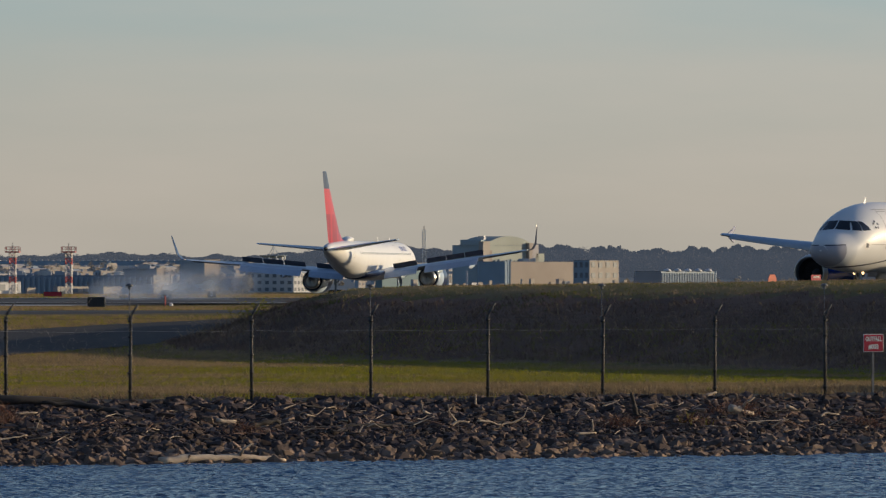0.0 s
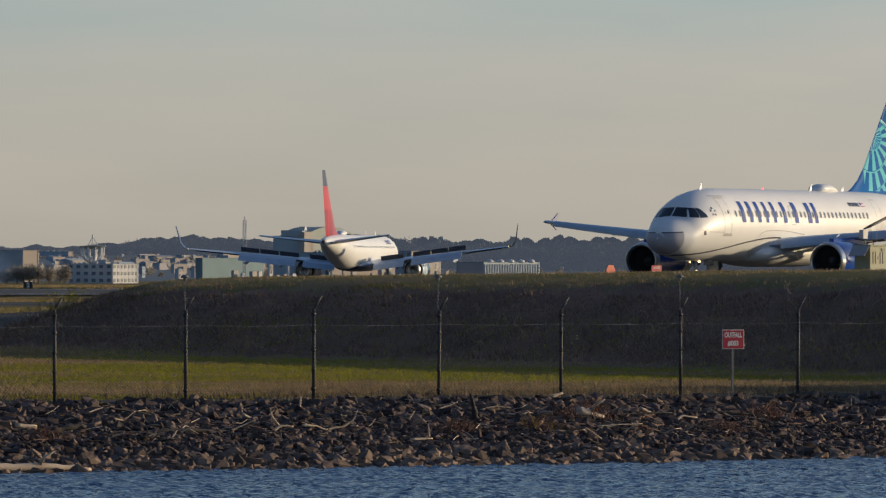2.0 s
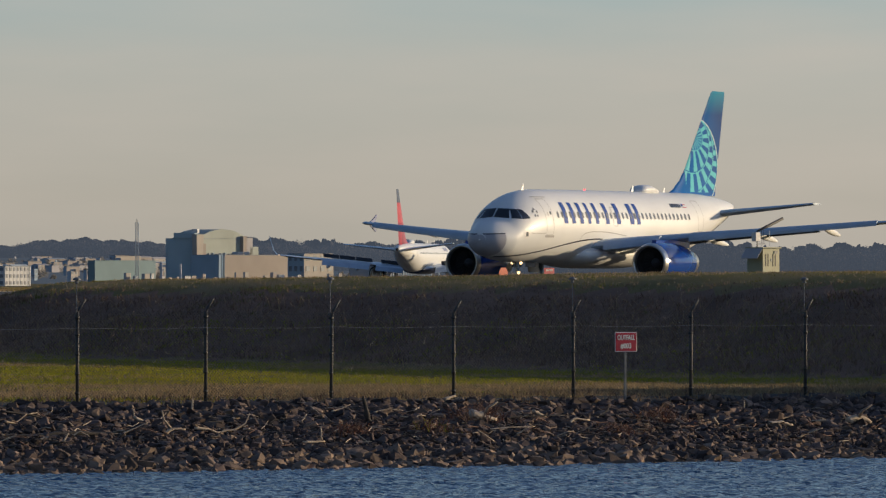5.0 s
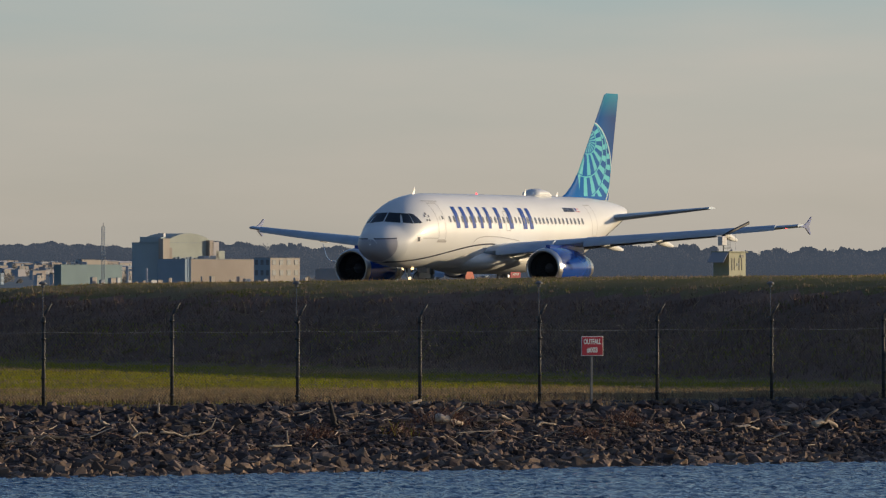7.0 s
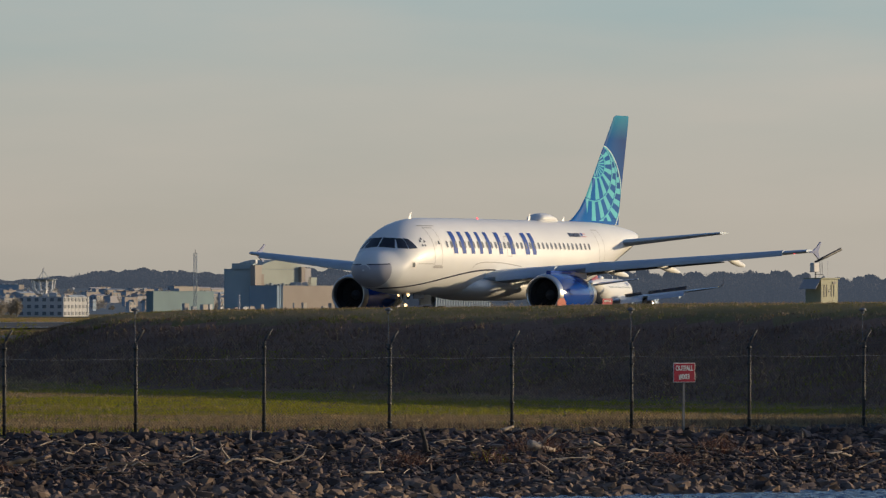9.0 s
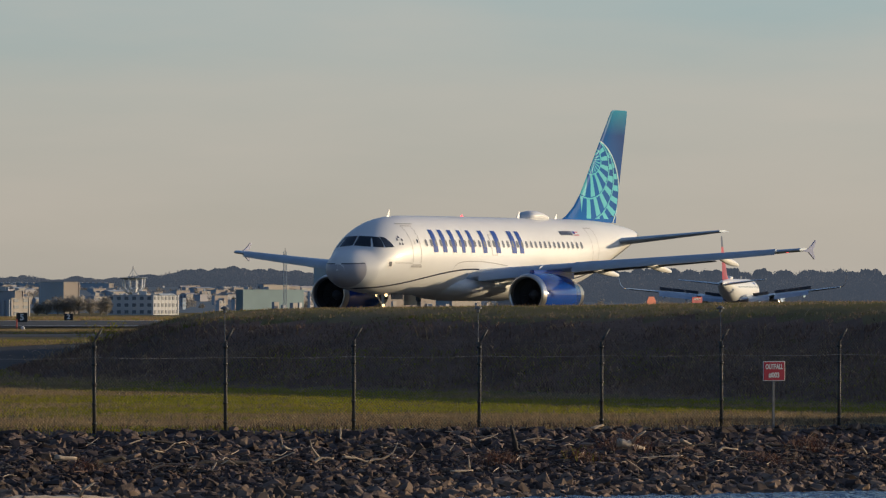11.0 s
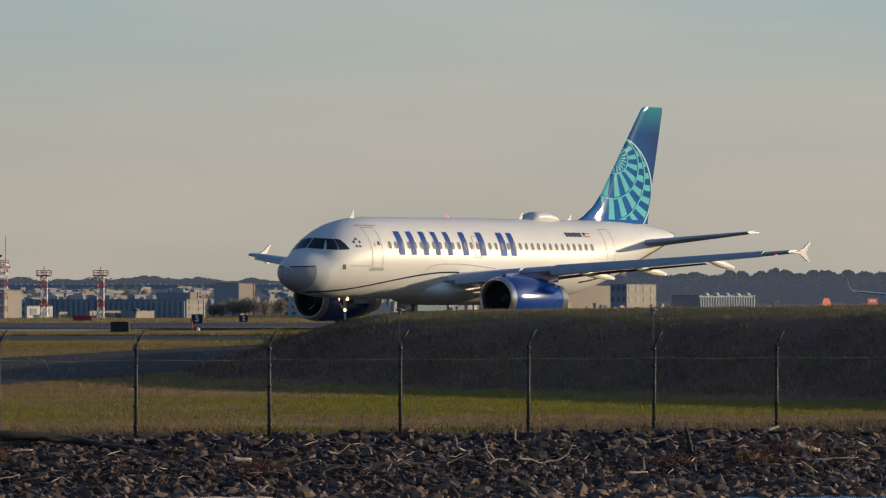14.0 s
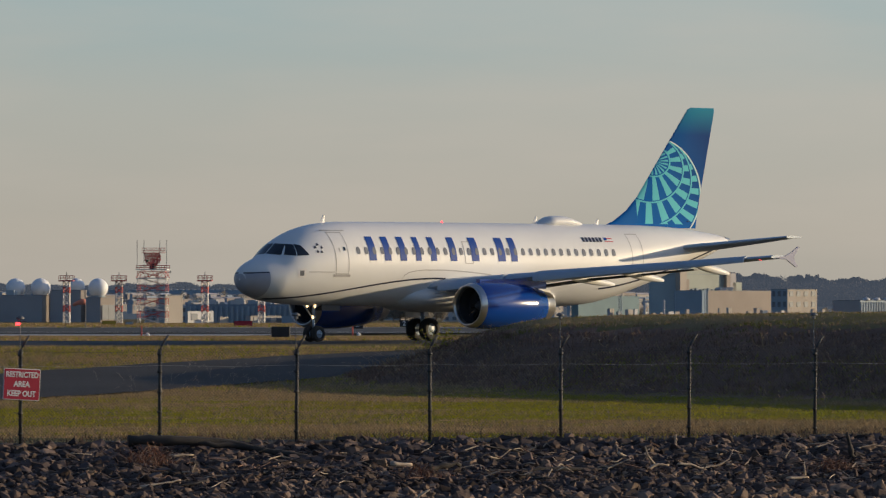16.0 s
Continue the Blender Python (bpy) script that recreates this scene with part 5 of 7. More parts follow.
def green_share(x, y):
    g = 0.40 + 2.6 * bumpy(x * 0.55, y, 0.10, 11.0) + 1.0 * bumpy(x * 0.6, y, 0.33, 12.0) - 0.4 * (1 - smooth01(-16, -10, x)) * smooth01(150, 160, y)
    d = -shore_drop(x, y)
    g += 0.5 * smooth01(14, 22, d) * (1 - smooth01(34, 48, d)) - 0.55 * (1 - smooth01(4, 17, d)) - 0.5 * smooth01(190, 215, y) * (1 - smooth01(-16, -8, x))
    return g


def on_pavement(x, y):
    if y > 312 and y < 352 and x < -20:
        return True
    c = lerp_table([(130, -48), (172, -35), (221, -27.5), (275, -20), (310, -14)], y)
    return abs(x - c) < 6.6 and y < 312


def face_of(x, y):
    f, k = mound(x, y)
    return f * k


blades("grass", M["blade_green"], 110000, 21, (-40, 20, 138, 215), 0.065, 0.014, lambda x, y, r: not on_pavement(x, y) and face_of(x, y) < 0.5 and r.random() < green_share(x, y), "short green grass behind the fence")
blades("grass", M["blade_dry"], 120000, 22, (-40, 20, 138, 215), 0.075, 0.013, lambda x, y, r: not on_pavement(x, y) and face_of(x, y) < 0.5 and r.random() > green_share(x, y), "dry tan grass behind the fence")
blades("grass", M["blade_green"], 30000, 23, (-60, -10, 205, 312), 0.10, 0.022, lambda x, y, r: not on_pavement(x, y) and face_of(x, y) < 0.04 and r.random() < 0.45 + 0.8 * bumpy(x, y, 0.05, 14.0), "green grass of the airfield")
blades("grass", M["blade_dry"], 40000, 24, (-60, -10, 205, 312), 0.12, 0.022, lambda x, y, r: not on_pavement(x, y) and face_of(x, y) < 0.04 and r.random() > 0.45 + 0.8 * bumpy(x, y, 0.05, 14.0), "dry grass of the airfield")
blades("grass", M["blade_crest"], 60000, 25, (-26, 30, 150, 300), 0.040, 0.016, lambda x, y, r: face_of(x, y) > 0.87 and r.random() < 0.55 + 0.9 * bumpy(x, y, 0.12, 15.0), "green grass on the embankment's crest")
blades("grass", M["blade_straw"], 34000, 26, (-26, 30, 150, 300), 0.060, 0.012, lambda x, y, r: 0.72 < face_of(x, y) < 0.93 and r.random() > 0.45 + 0.9 * bumpy(x, y, 0.12, 15.0), "dry grass on the embankment's crest")
blades("grass", M["blade_dry"], 16000, 33, (-64, -18, 346, 402), 0.17, 0.05, lambda x, y, r: abs(y - 372) > 5 or abs(x + 35) > 1.5, "dry tan grass between the taxiways")
blades("grass", M["blade_green"], 5000, 34, (-64, -18, 346, 402), 0.15, 0.05, lambda x, y, r: abs(y - 372) > 5 or abs(x + 35) > 1.5, "green grass between the taxiways")
blades("grass", M["blade_dry"], 14000, 35, (-150, -40, 772, 1080), 0.26, 0.12, lambda x, y, r: True, "dry grass beyond the far taxiway")
blades("grass", M["blade_green"], 4000, 36, (-150, -40, 772, 1080), 0.24, 0.12, lambda x, y, r: True, "green grass beyond the far taxiway")
blades("grass", M["blade_straw"], 30000, 37, (-26, 30, 150, 300), 0.085, 0.010, lambda x, y, r: face_of(x, y) > 0.88 and r.random() < 0.5 + 1.1 * bumpy(x, y, 0.09, 44.0), "dry straw-coloured grass fringing the crest")
blades("grass", M["blade_crest"], 70000, 38, (-24, 24, 150, 240), 0.09, 0.014, lambda x, y, r: 0.40 < face_of(x, y) < 0.90 and r.random() < 2.2 * (bumpy(x, y, 0.16, 47.0) - 0.02) + 0.5 * bumpy(x, y, 0.6, 48.0), "patches of low green growth on the upper slope", 0.5)
blades("weeds", M["weed"], 85000, 27, (-22, 24, 140, 240), 0.17, 0.014, lambda x, y, r: 0.03 < face_of(x, y) < 0.76 and r.random() < 0.85 + 0.6 * bumpy(x, y, 0.25, 16.0), "dead weeds on the embankment's slope", 0.5)
blades("weeds", M["weed"], 9000, 28, (-26, 14, 132, 160), 0.17, 0.010, lambda x, y, r: -2.2 < shore_drop(x, y) < 0.45, "dead weeds along the foot of the fence", 0.4)


blades("grass", M["weed"], 70000, 29, (-22, 24, 150, 240), 0.065, 0.012, lambda x, y, r: 0.45 < face_of(x, y) < 0.90 and r.random() < 0.7 * smooth01(0.45, 0.80, face_of(x, y)) + 0.4 * bumpy(x, y, 0.3, 18.0), "thin dry grass high on the embankment's slope", 0.5)


def bare_stems(name, count, seed, keep, h0, h1, label):
    rng = random.Random(seed)
    pieces = []
    while len(pieces) < count:
        y = rng.uniform(140, 250)
        x = rng.uniform(-26, 20)
        if not wanted(x, y) or not keep(x, y):
            continue
        z = ground_z(x, y)
        h = rng.uniform(h0, h1)
        p = [Vector((x, y, z - 0.05))]
        for i in range(3):
            p.append(p[-1] + Vector((rng.gauss(0, 0.24) * h, rng.gauss(0, 0.24) * h, h / 3)))
        pieces.append(tube(p, [0.008, 0.008, 0.007, 0.004], 3, False))
    tagged(part(name, join(*pieces), M["blade_dry"]), label, "weeds", kind="stuff")


bare_stems("weed_stems", 1500, 31, lambda x, y: 0.08 < face_of(x, y) < 0.68, 0.15, 0.5, "pale dry stems on the shaded slope")


# ---------------------------------------------------------------- driftwood on the stones
def driftwood(k, d, pts, r, dark, label, lift=0.12):
    """A log or branch. k: along the fence in metres; d: metres from it; pts: along, out, up."""
    p0 = FENCE_P + FENCE_D * k + FENCE_N * d
    z = ground_z(p0.x, p0.y) + lift
    rng = random.Random(int(k * 100 + d * 10))
    line, n = [], len(pts)
    for i in range((n - 1) * 5 + 1):
        a, u = min(i // 5, n - 2), (i - 5 * min(i // 5, n - 2)) / 5
        q = [pts[a][c] + (pts[a + 1][c] - pts[a][c]) * u for c in range(3)]
        line.append((q[0] * FENCE_D.x + q[1] * FENCE_N.x, q[0] * FENCE_D.y + q[1] * FENCE_N.y, q[2] + rng.gauss(0, r * 0.15)))
    m = len(line)
    rad = [r * (1 - 0.55 * i / m) * (rng.uniform(0.72, 1.25) if dark else rng.uniform(0.85, 1.12)) for i in range(m)]
    top = thing("driftwood", label, "driftwood", pose(p0.x, p0.y, z), group="driftwood on the bank")
    part("log", tube(line, rad, 9), M["darkwood"] if dark else M["driftwood"], top, smooth=True)
    if not dark and r > 0.06 and m > 6:
        a = Vector(line[m // 2])
        part("twig", tube([a, a + Vector((0.1, -0.1, 0.18)), a + Vector((0.3, -0.12, 0.30))], [r * 0.45, r * 0.3, r * 0.15], 6), M["driftwood"], top, smooth=True)
    return top


# large pieces first
driftwood(-11.6, 1.6, [(-1.95, -0.25, 0.24), (-1.0, 0, 0.23), (0, 0.1, 0.19), (1.2, 0.7, -0.08), (2.1, 1.1, -0.34)], 0.115, True, "long dark weathered log lying on the stones", 0.05)
driftwood(-11.6, 1.6, [(2.25, 1.2, -0.38), (1.3, 0.8, -0.12), (0.3, 0.22, 0.10), (-0.6, 0.1, 0.18)], 0.10, True, "dark splintered length split from the long log", 0.06)
driftwood(-11.8, 9.2, [(-1.45, 0, 0.0), (-0.5, 0, 0.05), (0.4, 0, 0.05), (1.0, 0, 0.03), (1.5, 0, -0.02)], 0.095, False, "pale bleached log at the waterline", 0.09)
driftwood(-3.96, 3.87, [(-0.20, 0, 0.01), (0.00, 0, 0.00), (0.13, 0, 0.07)], 0.016, False, "curved bleached branch on the stones", 0.10)
driftwood(-3.31, 4.25, [(0.00, 0, 0.00), (-0.16, 0, 0.19), (-0.21, 0, 0.37)], 0.026, False, "grey bent branch standing among the stones", 0.10)
driftwood(-3.80, 4.86, [(0.00, 0, 0.00), (0.22, 0, 0.10), (0.47, 0, 0.07)], 0.034, False, "splayed bleached driftwood root", 0.10)
driftwood(-2.57, 4.84, [(-0.54, 0, 0.09), (-0.22, 0, 0.07), (0.00, 0, 0.00), (0.38, 0, 0.05), (0.63, 0, 0.17), (0.74, 0, 0.37)], 0.026, False, "long bleached branch bent upwards at its end", 0.10)
driftwood(-1.48, 1.96, [(0.00, 0, 0.00), (0.02, 0, 0.26)], 0.026, False, "upright pale broken stake in stones", 0.10)
driftwood(-6.55, 5.66, [(0.00, 0, 0.00), (0.11, 0, 0.15)], 0.02, False, "short bleached stick among the stones", 0.10)
driftwood(-5.35, 3.95, [(0.00, 0, 0.00), (-0.11, 0, 0.11)], 0.02, False, "short bleached stick among the stones", 0.10)
driftwood(-5.29, 3.02, [(-1.21, 0, 0.21), (-0.58, 0, 0.13), (0.00, 0, 0.00)], 0.026, True, "long dark grey pole on the stones", 0.10)
driftwood(-7.42, 4.67, [(0.00, 0, 0.00), (0.88, 0, 0.02), (1.76, 0, 0.08), (2.72, 0, 0.02)], 0.065, True, "long dark log half sunk in the stones", 0.03)
driftwood(-3.36, 3.36, [(-0.27, 0, 0.10), (0.00, 0, 0.00)], 0.035, False, "brown broken plank on the stones", 0.10)
driftwood(-3.16, 2.52, [(0.00, 0, 0.00), (-0.02, 0, 0.14)], 0.02, False, "short bleached stick among the stones", 0.10)
driftwood(1.66, 3.72, [(0.00, 0, 0.00), (-0.06, 0, 0.28), (-0.13, 0, 0.53)], 0.065, True, "upright grey plank wedged in the stones", 0.10)
driftwood(1.70, 2.21, [(0.00, 0, 0.00), (0.25, 0, 0.06), (0.46, 0, 0.14)], 0.015, False, "thin bleached branch over dark stones", 0.10)
driftwood(2.58, 2.41, [(0.00, 0, 0.00), (0.37, 0, 0.07), (0.74, 0, 0.03)], 0.015, False, "thin bleached branch over dark stones", 0.10)
driftwood(-0.84, 5.97, [(0.00, 0, 0.00), (-0.02, 0, 0.26)], 0.022, False, "upright white stick in the rubble", 0.10)
driftwood(-1.44, 6.25, [(0.00, 0, 0.00), (0.51, 0, 0.01)], 0.028, False, "pale log stub in the rubble", 0.10)
driftwood(0.13, 3.59, [(0.00, 0, 0.00), (0.14, 0, 0.16)], 0.02, False, "short bleached stick among the stones", 0.10)
driftwood(4.87, 3.56, [(-0.63, 0, 0.14), (-0.32, 0, 0.08), (0.00, 0, 0.00)], 0.1, False, "thick splintered pale log end", 0.10)
driftwood(5.48, 0.60, [(0.00, 0, 0.00), (0.28, 0, 0.07)], 0.042, False, "pale block of sawn wood", 0.10)
driftwood(6.44, 3.05, [(-0.33, 0, 0.13), (0.00, 0, 0.00)], 0.045, False, "grey split slab of wood", 0.10)
driftwood(4.81, 3.42, [(0.00, 0, 0.00), (0.88, 0, 0.05), (1.85, 0, 0.06)], 0.02, True, "long dark branch on the stones", 0.10)
driftwood(2.91, 6.51, [(0.00, 0, 0.00), (-0.41, 0, 0.25)], 0.014, False, "thin leaning stick in the rubble", 0.10)
driftwood(3.90, 4.84, [(0.00, 0, 0.00), (0.41, 0, 0.03), (1.10, 0, 0.04)], 0.016, False, "thin straight bleached branch on rubble", 0.10)
driftwood(2.78, 5.56, [(-0.32, 0, 0.04), (0.00, 0, 0.00), (0.36, 0, 0.04)], 0.014, False, "thin bent branch on rubble", 0.10)
driftwood(6.41, 3.97, [(0.00, 0, 0.00), (0.12, 0, 0.10), (0.51, 0, 0.06)], 0.03, False, "tangled bleached driftwood roots on stones", 0.10)
driftwood(12.05, 4.02, [(-0.62, 0, 0.04), (-0.31, 0, 0.07), (0.00, 0, 0.00)], 0.055, False, "short pale split log", 0.10)
driftwood(12.99, 3.41, [(0.00, 0, 0.00), (0.55, 0, 0.01)], 0.026, False, "pale straight stick on the stones", 0.10)
driftwood(14.41, 3.58, [(-0.60, 0, 0.02), (-0.34, 0, 0.07), (0.00, 0, 0.00)], 0.095, False, "thick splintered pale stump", 0.10)
driftwood(9.16, 2.94, [(-1.47, 0, 0.06), (-0.76, 0, 0.05), (0.00, 0, 0.00)], 0.04, True, "long grey log along the shelf", 0.10)
driftwood(9.43, 3.19, [(-0.33, 0, 0.03), (0.00, 0, 0.00), (0.38, 0, 0.01)], 0.024, False, "bleached branch on the rubble shelf", 0.10)
driftwood(12.58, 1.48, [(0.00, 0, 0.00), (0.00, 0, 0.17)], 0.016, False, "thin upright stick below the fence", 0.10)
driftwood(10.21, 3.92, [(-0.14, 0, 0.15), (0.00, 0, 0.00)], 0.035, False, "grey slab on edge", 0.10)
driftwood(-8.85, 3.95, [(-0.24, 0, 0.0), (0.22, 0, -0.02)], 0.06, False, "squared pale plank end", 0.12)
driftwood(-8.48, 4.74, [(-0.4, 0, 0.0), (0.0, 0, 0.10), (0.5, 0, 0.14)], 0.09, True, "dark log half sunk in the stones", 0.08)
driftwood(-15.04, 5.97, [(-0.5, 0, -0.04), (0.0, 0, 0.02), (0.36, 0, 0.08)], 0.03, False, "bleached branch low on the bank", 0.10)
driftwood(-12.88, 2.44, [(-0.3, 0, 0.0), (0.22, 0, 0.02)], 0.028, False, "short pale stick among the stones", 0.10)
rng = random.Random(14)
for i in range(70):
    k = rng.uniform(-15, 15)
    d = rng.choice((rng.uniform(1.0, 3.4), rng.uniform(4.2, 6.2), rng.uniform(4.2, 6.2)))
    n = rng.uniform(0.15, 0.75) * (1.25 if k < -7 else 0.8)
    bend = rng.uniform(0.0, 0.16)
    driftwood(k, d, [(-n * 0.5, rng.uniform(-0.2, 0.2), rng.uniform(-0.06, 0.06)), (0, rng.uniform(-0.1, 0.1), bend * 0.5), (n * 0.5, rng.uniform(-0.2, 0.2), rng.uniform(-0.08, 0.2))], rng.uniform(0.008, 0.022), rng.random() < 0.3, rng.choice(("thin bleached branch on the stones", "bent pale driftwood branch")), 0.10)


def brush(k, d, width, height, label, seed, green=0):
    """A tangle of dead stems caught in the stones."""
    rng = random.Random(seed)
    p0 = FENCE_P + FENCE_D * k + FENCE_N * d
    z = ground_z(p0.x, p0.y)
    top = thing("brush", label, "brush", pose(p0.x, p0.y, z), group="brush on the bank")
    for m, n in ((M["weed"], 150), (M["rust"], 60), (M["blade_green"], green)):
        pcs = []
        for i in range(n):
            a = Vector((rng.gauss(0, width * 0.4), rng.gauss(0, 0.4), 0.0))
            h = height * rng.uniform(0.3, 1.0) * max(0.3, 1 - abs(a.x) / width)
            b = a + Vector((rng.gauss(0, 0.25) * h, rng.gauss(0, 0.2) * h, h * 0.6))
            pcs.append(tube([a, b, b + Vector((rng.gauss(0, 0.4) * h, rng.gauss(0, 0.2) * h, h * 0.4))], [0.008, 0.007, 0.004], 3, False))
        if pcs:
            tagged(part("stem_tangle", join(*pcs), m, top), kind="stuff")




def wrack():
    """Fine sticks and straw washed up along the shelf."""
    r = random.Random(66)
    for mt, n, nm in (("driftwood", 150, "pale washed-up sticks strewn along the shelf"), ("darkwood", 700, "dark washed-up sticks strewn along the shelf"), ("weed", 700, "brown straw strewn along the shelf")):
        pcs = []
        for i in range(n):
            run, d = r.uniform(-16, 16), r.gauss(4.6, 0.9) if r.random() < 0.75 else r.uniform(0.8, 4.0)
            q = FENCE_P + FENCE_D * run + FENCE_N * max(0.5, d)
            c = Vector((q.x, q.y, ground_z(q.x, q.y) + r.uniform(0.04, 0.15)))
            w, ln = r.uniform(0, 6.28), r.uniform(0.05, 0.22)
            e = Vector((math.cos(w) * ln, math.sin(w) * ln, r.gauss(0, 0.25) * ln))
            pcs.append(tube([c - e, c + Vector((0, 0, r.uniform(-0.02, 0.03))), c + e], [r.uniform(0.004, 0.013)] * 3, 4, False))
        tagged(part("wrack", join(*pcs), M[mt]), nm, "driftwood", kind="stuff")


wrack()


def shrub(x, y, label, seed):
    """A sparse bush: bent stems with small leaves."""
    rng = random.Random(seed)
    top = thing("shrub", label, "shrub", pose(x, y, ground_z(x, y)))
    leaves = ([], [])
    for i in range(16):
        a = Vector((rng.gauss(0, 0.28), rng.gauss(0, 0.2), -0.05))
        h = rng.uniform(0.3, 0.75)
        b = a + Vector((rng.gauss(0, 0.12), rng.gauss(0, 0.1), h * 0.6))
        c = b + Vector((rng.gauss(0, 0.16), rng.gauss(0, 0.1), h * 0.4))
        part("stem", tube([a, b, c], [0.009, 0.007, 0.004], 4), M["weed"], top)
        for k in range(9):
            p = b + (c - b) * rng.random() + Vector((rng.gauss(0, 0.05), rng.gauss(0, 0.04), rng.gauss(0, 0.03)))
            o = len(leaves[0])
            d = Vector((rng.gauss(0, 0.05), rng.gauss(0, 0.03), rng.gauss(0.01, 0.03)))
            e = Vector((rng.gauss(0, 0.015), 0.01, 0.02))
            leaves[0].extend([tuple(p), tuple(p + d * 0.5 + e), tuple(p + d), tuple(p + d * 0.5 - e)])
            leaves[1].append((o, o + 1, o + 2, o + 3))
    tagged(part("foliage", leaves, M["blade_green"], top), kind="stuff")


shrub(-16.7, 229, "sparse leafy bush at the end of the embankment", 3)
shrub(-16.0, 228, "sparse leafy bush at the end of the embankment", 4)
brush(4.6, 3.2, 1.1, 0.55, "brown dead brush tangled in the stones", 1)
brush(9.3, 3.0, 1.0, 0.45, "reddish dead brush tangled in the stones", 2)
brush(2.6, 4.6, 0.8, 0.35, "low brush with a few green shoots", 3, 40)
brush(-13.9, 3.0, 0.9, 0.5, "reddish dead brush tangled in the stones", 4)
brush(0.6, 4.8, 0.8, 0.35, "brown dead brush tangled in the stones", 5)
brush(7.0, 4.8, 1.0, 0.3, "brown dead brush tangled in the stones", 6)
brush(-9.0, 5.0, 0.9, 0.3, "brown dead brush tangled in the stones", 7)


# ---------------------------------------------------------------- airfield furniture
def bar_sign(name, label, x, y, w, h, face, z=None, legs=True, symbol=None):
    z = ground_z(x, y) if z is None else z
    top = thing(name, label, "sign", pose(x, y, z))
    part("cabinet", box_bm(w, 0.35, h, at=(0, 0, 0.15 + h / 2), bevel=0.02), M["boxdark"], top)
    part("panel", box_bm(w * 0.94, 0.02, h * 0.86, at=(0, -0.185, 0.15 + h / 2)), face, top)
    if symbol:
        text_mesh(symbol, h * 0.95, M["signwhite"], top, pose(0, -0.2, 0.15 + h / 2, 90, 0, 0))
    for q in (-1, 1):
        part("leg", tube([(q * w * 0.35, 0, -0.1), (q * w * 0.35, 0, 0.2)], 0.03, 8), M["steel"], top)


bar_sign("taxiway_sign", "black taxiway sign with a white number five", -58.2, 700, 1.15, 0.95, M["boxdark"], symbol="5")
bar_sign("taxiway_sign", "small black taxiway sign with a white two", -58.0, 760, 1.0, 0.75, M["boxdark"], symbol="2")
bar_sign("runway_sign", "low red runway holding sign", -80.0, 800, 2.2, 0.6, M["signred"])
bar_sign("taxiway_sign", "low yellow taxiway sign at the far grass", -107.8, 900, 1.9, 0.55, M["signyellow"])
bar_sign("equipment_box", "small grey equipment box in the far grass", -105.7, 905, 1.1, 0.4, M["b_grey"])
bar_sign("equipment_box", "plain dark equipment cabinet beside the taxiway", -35.15, 372, 1.0, 0.56, M["boxdark"])

# red board and notice board on the embankment
for nm, lb, x, y, zz, w, h, cut in (("stop_board", "small red board with clipped corners in the grass", 2.2, 250, 3.88, 0.42, 0.28, 0.30), ("notice_board", "small red and white notice in the grass", 3.9, 252, 3.90, 0.50, 0.22, 0.0)):
    t_ = thing(nm, lb, "sign", pose(x, y, zz, 0, 0, 42))
    a, b = w / 2, h / 2
    pv = [(-a, -b), (a, -b), (a, b - h * 0.55), (a - w * cut * 0.75, b), (-a + w * cut * 0.75, b), (-a, b - h * 0.55)] if cut else [(-a, -b), (a, -b), (a, b), (-a, b)]
    n_ = len(pv)
    vs = [(u, e, v) for e in (-0.015, 0.015) for u, v in pv]
    part("board", (vs, [tuple(range(n_))[::-1], tuple(range(n_, 2 * n_))] + [(i, (i + 1) % n_, n_ + (i + 1) % n_, n_ + i) for i in range(n_)]), M["orange"] if cut else M["signred"], t_)
    part("post", tube([(0, 0.03, -b - 0.6), (0, 0.03, 0)], 0.02, 6), M["steel"], t_)
    if not cut:
        text_mesh("NOTICE", 0.10, M["signwhite"], t_, pose(0, -0.02, 0.02, 90, 0, 0) @ Matrix.Diagonal((0.85, 1, 1, 1)))


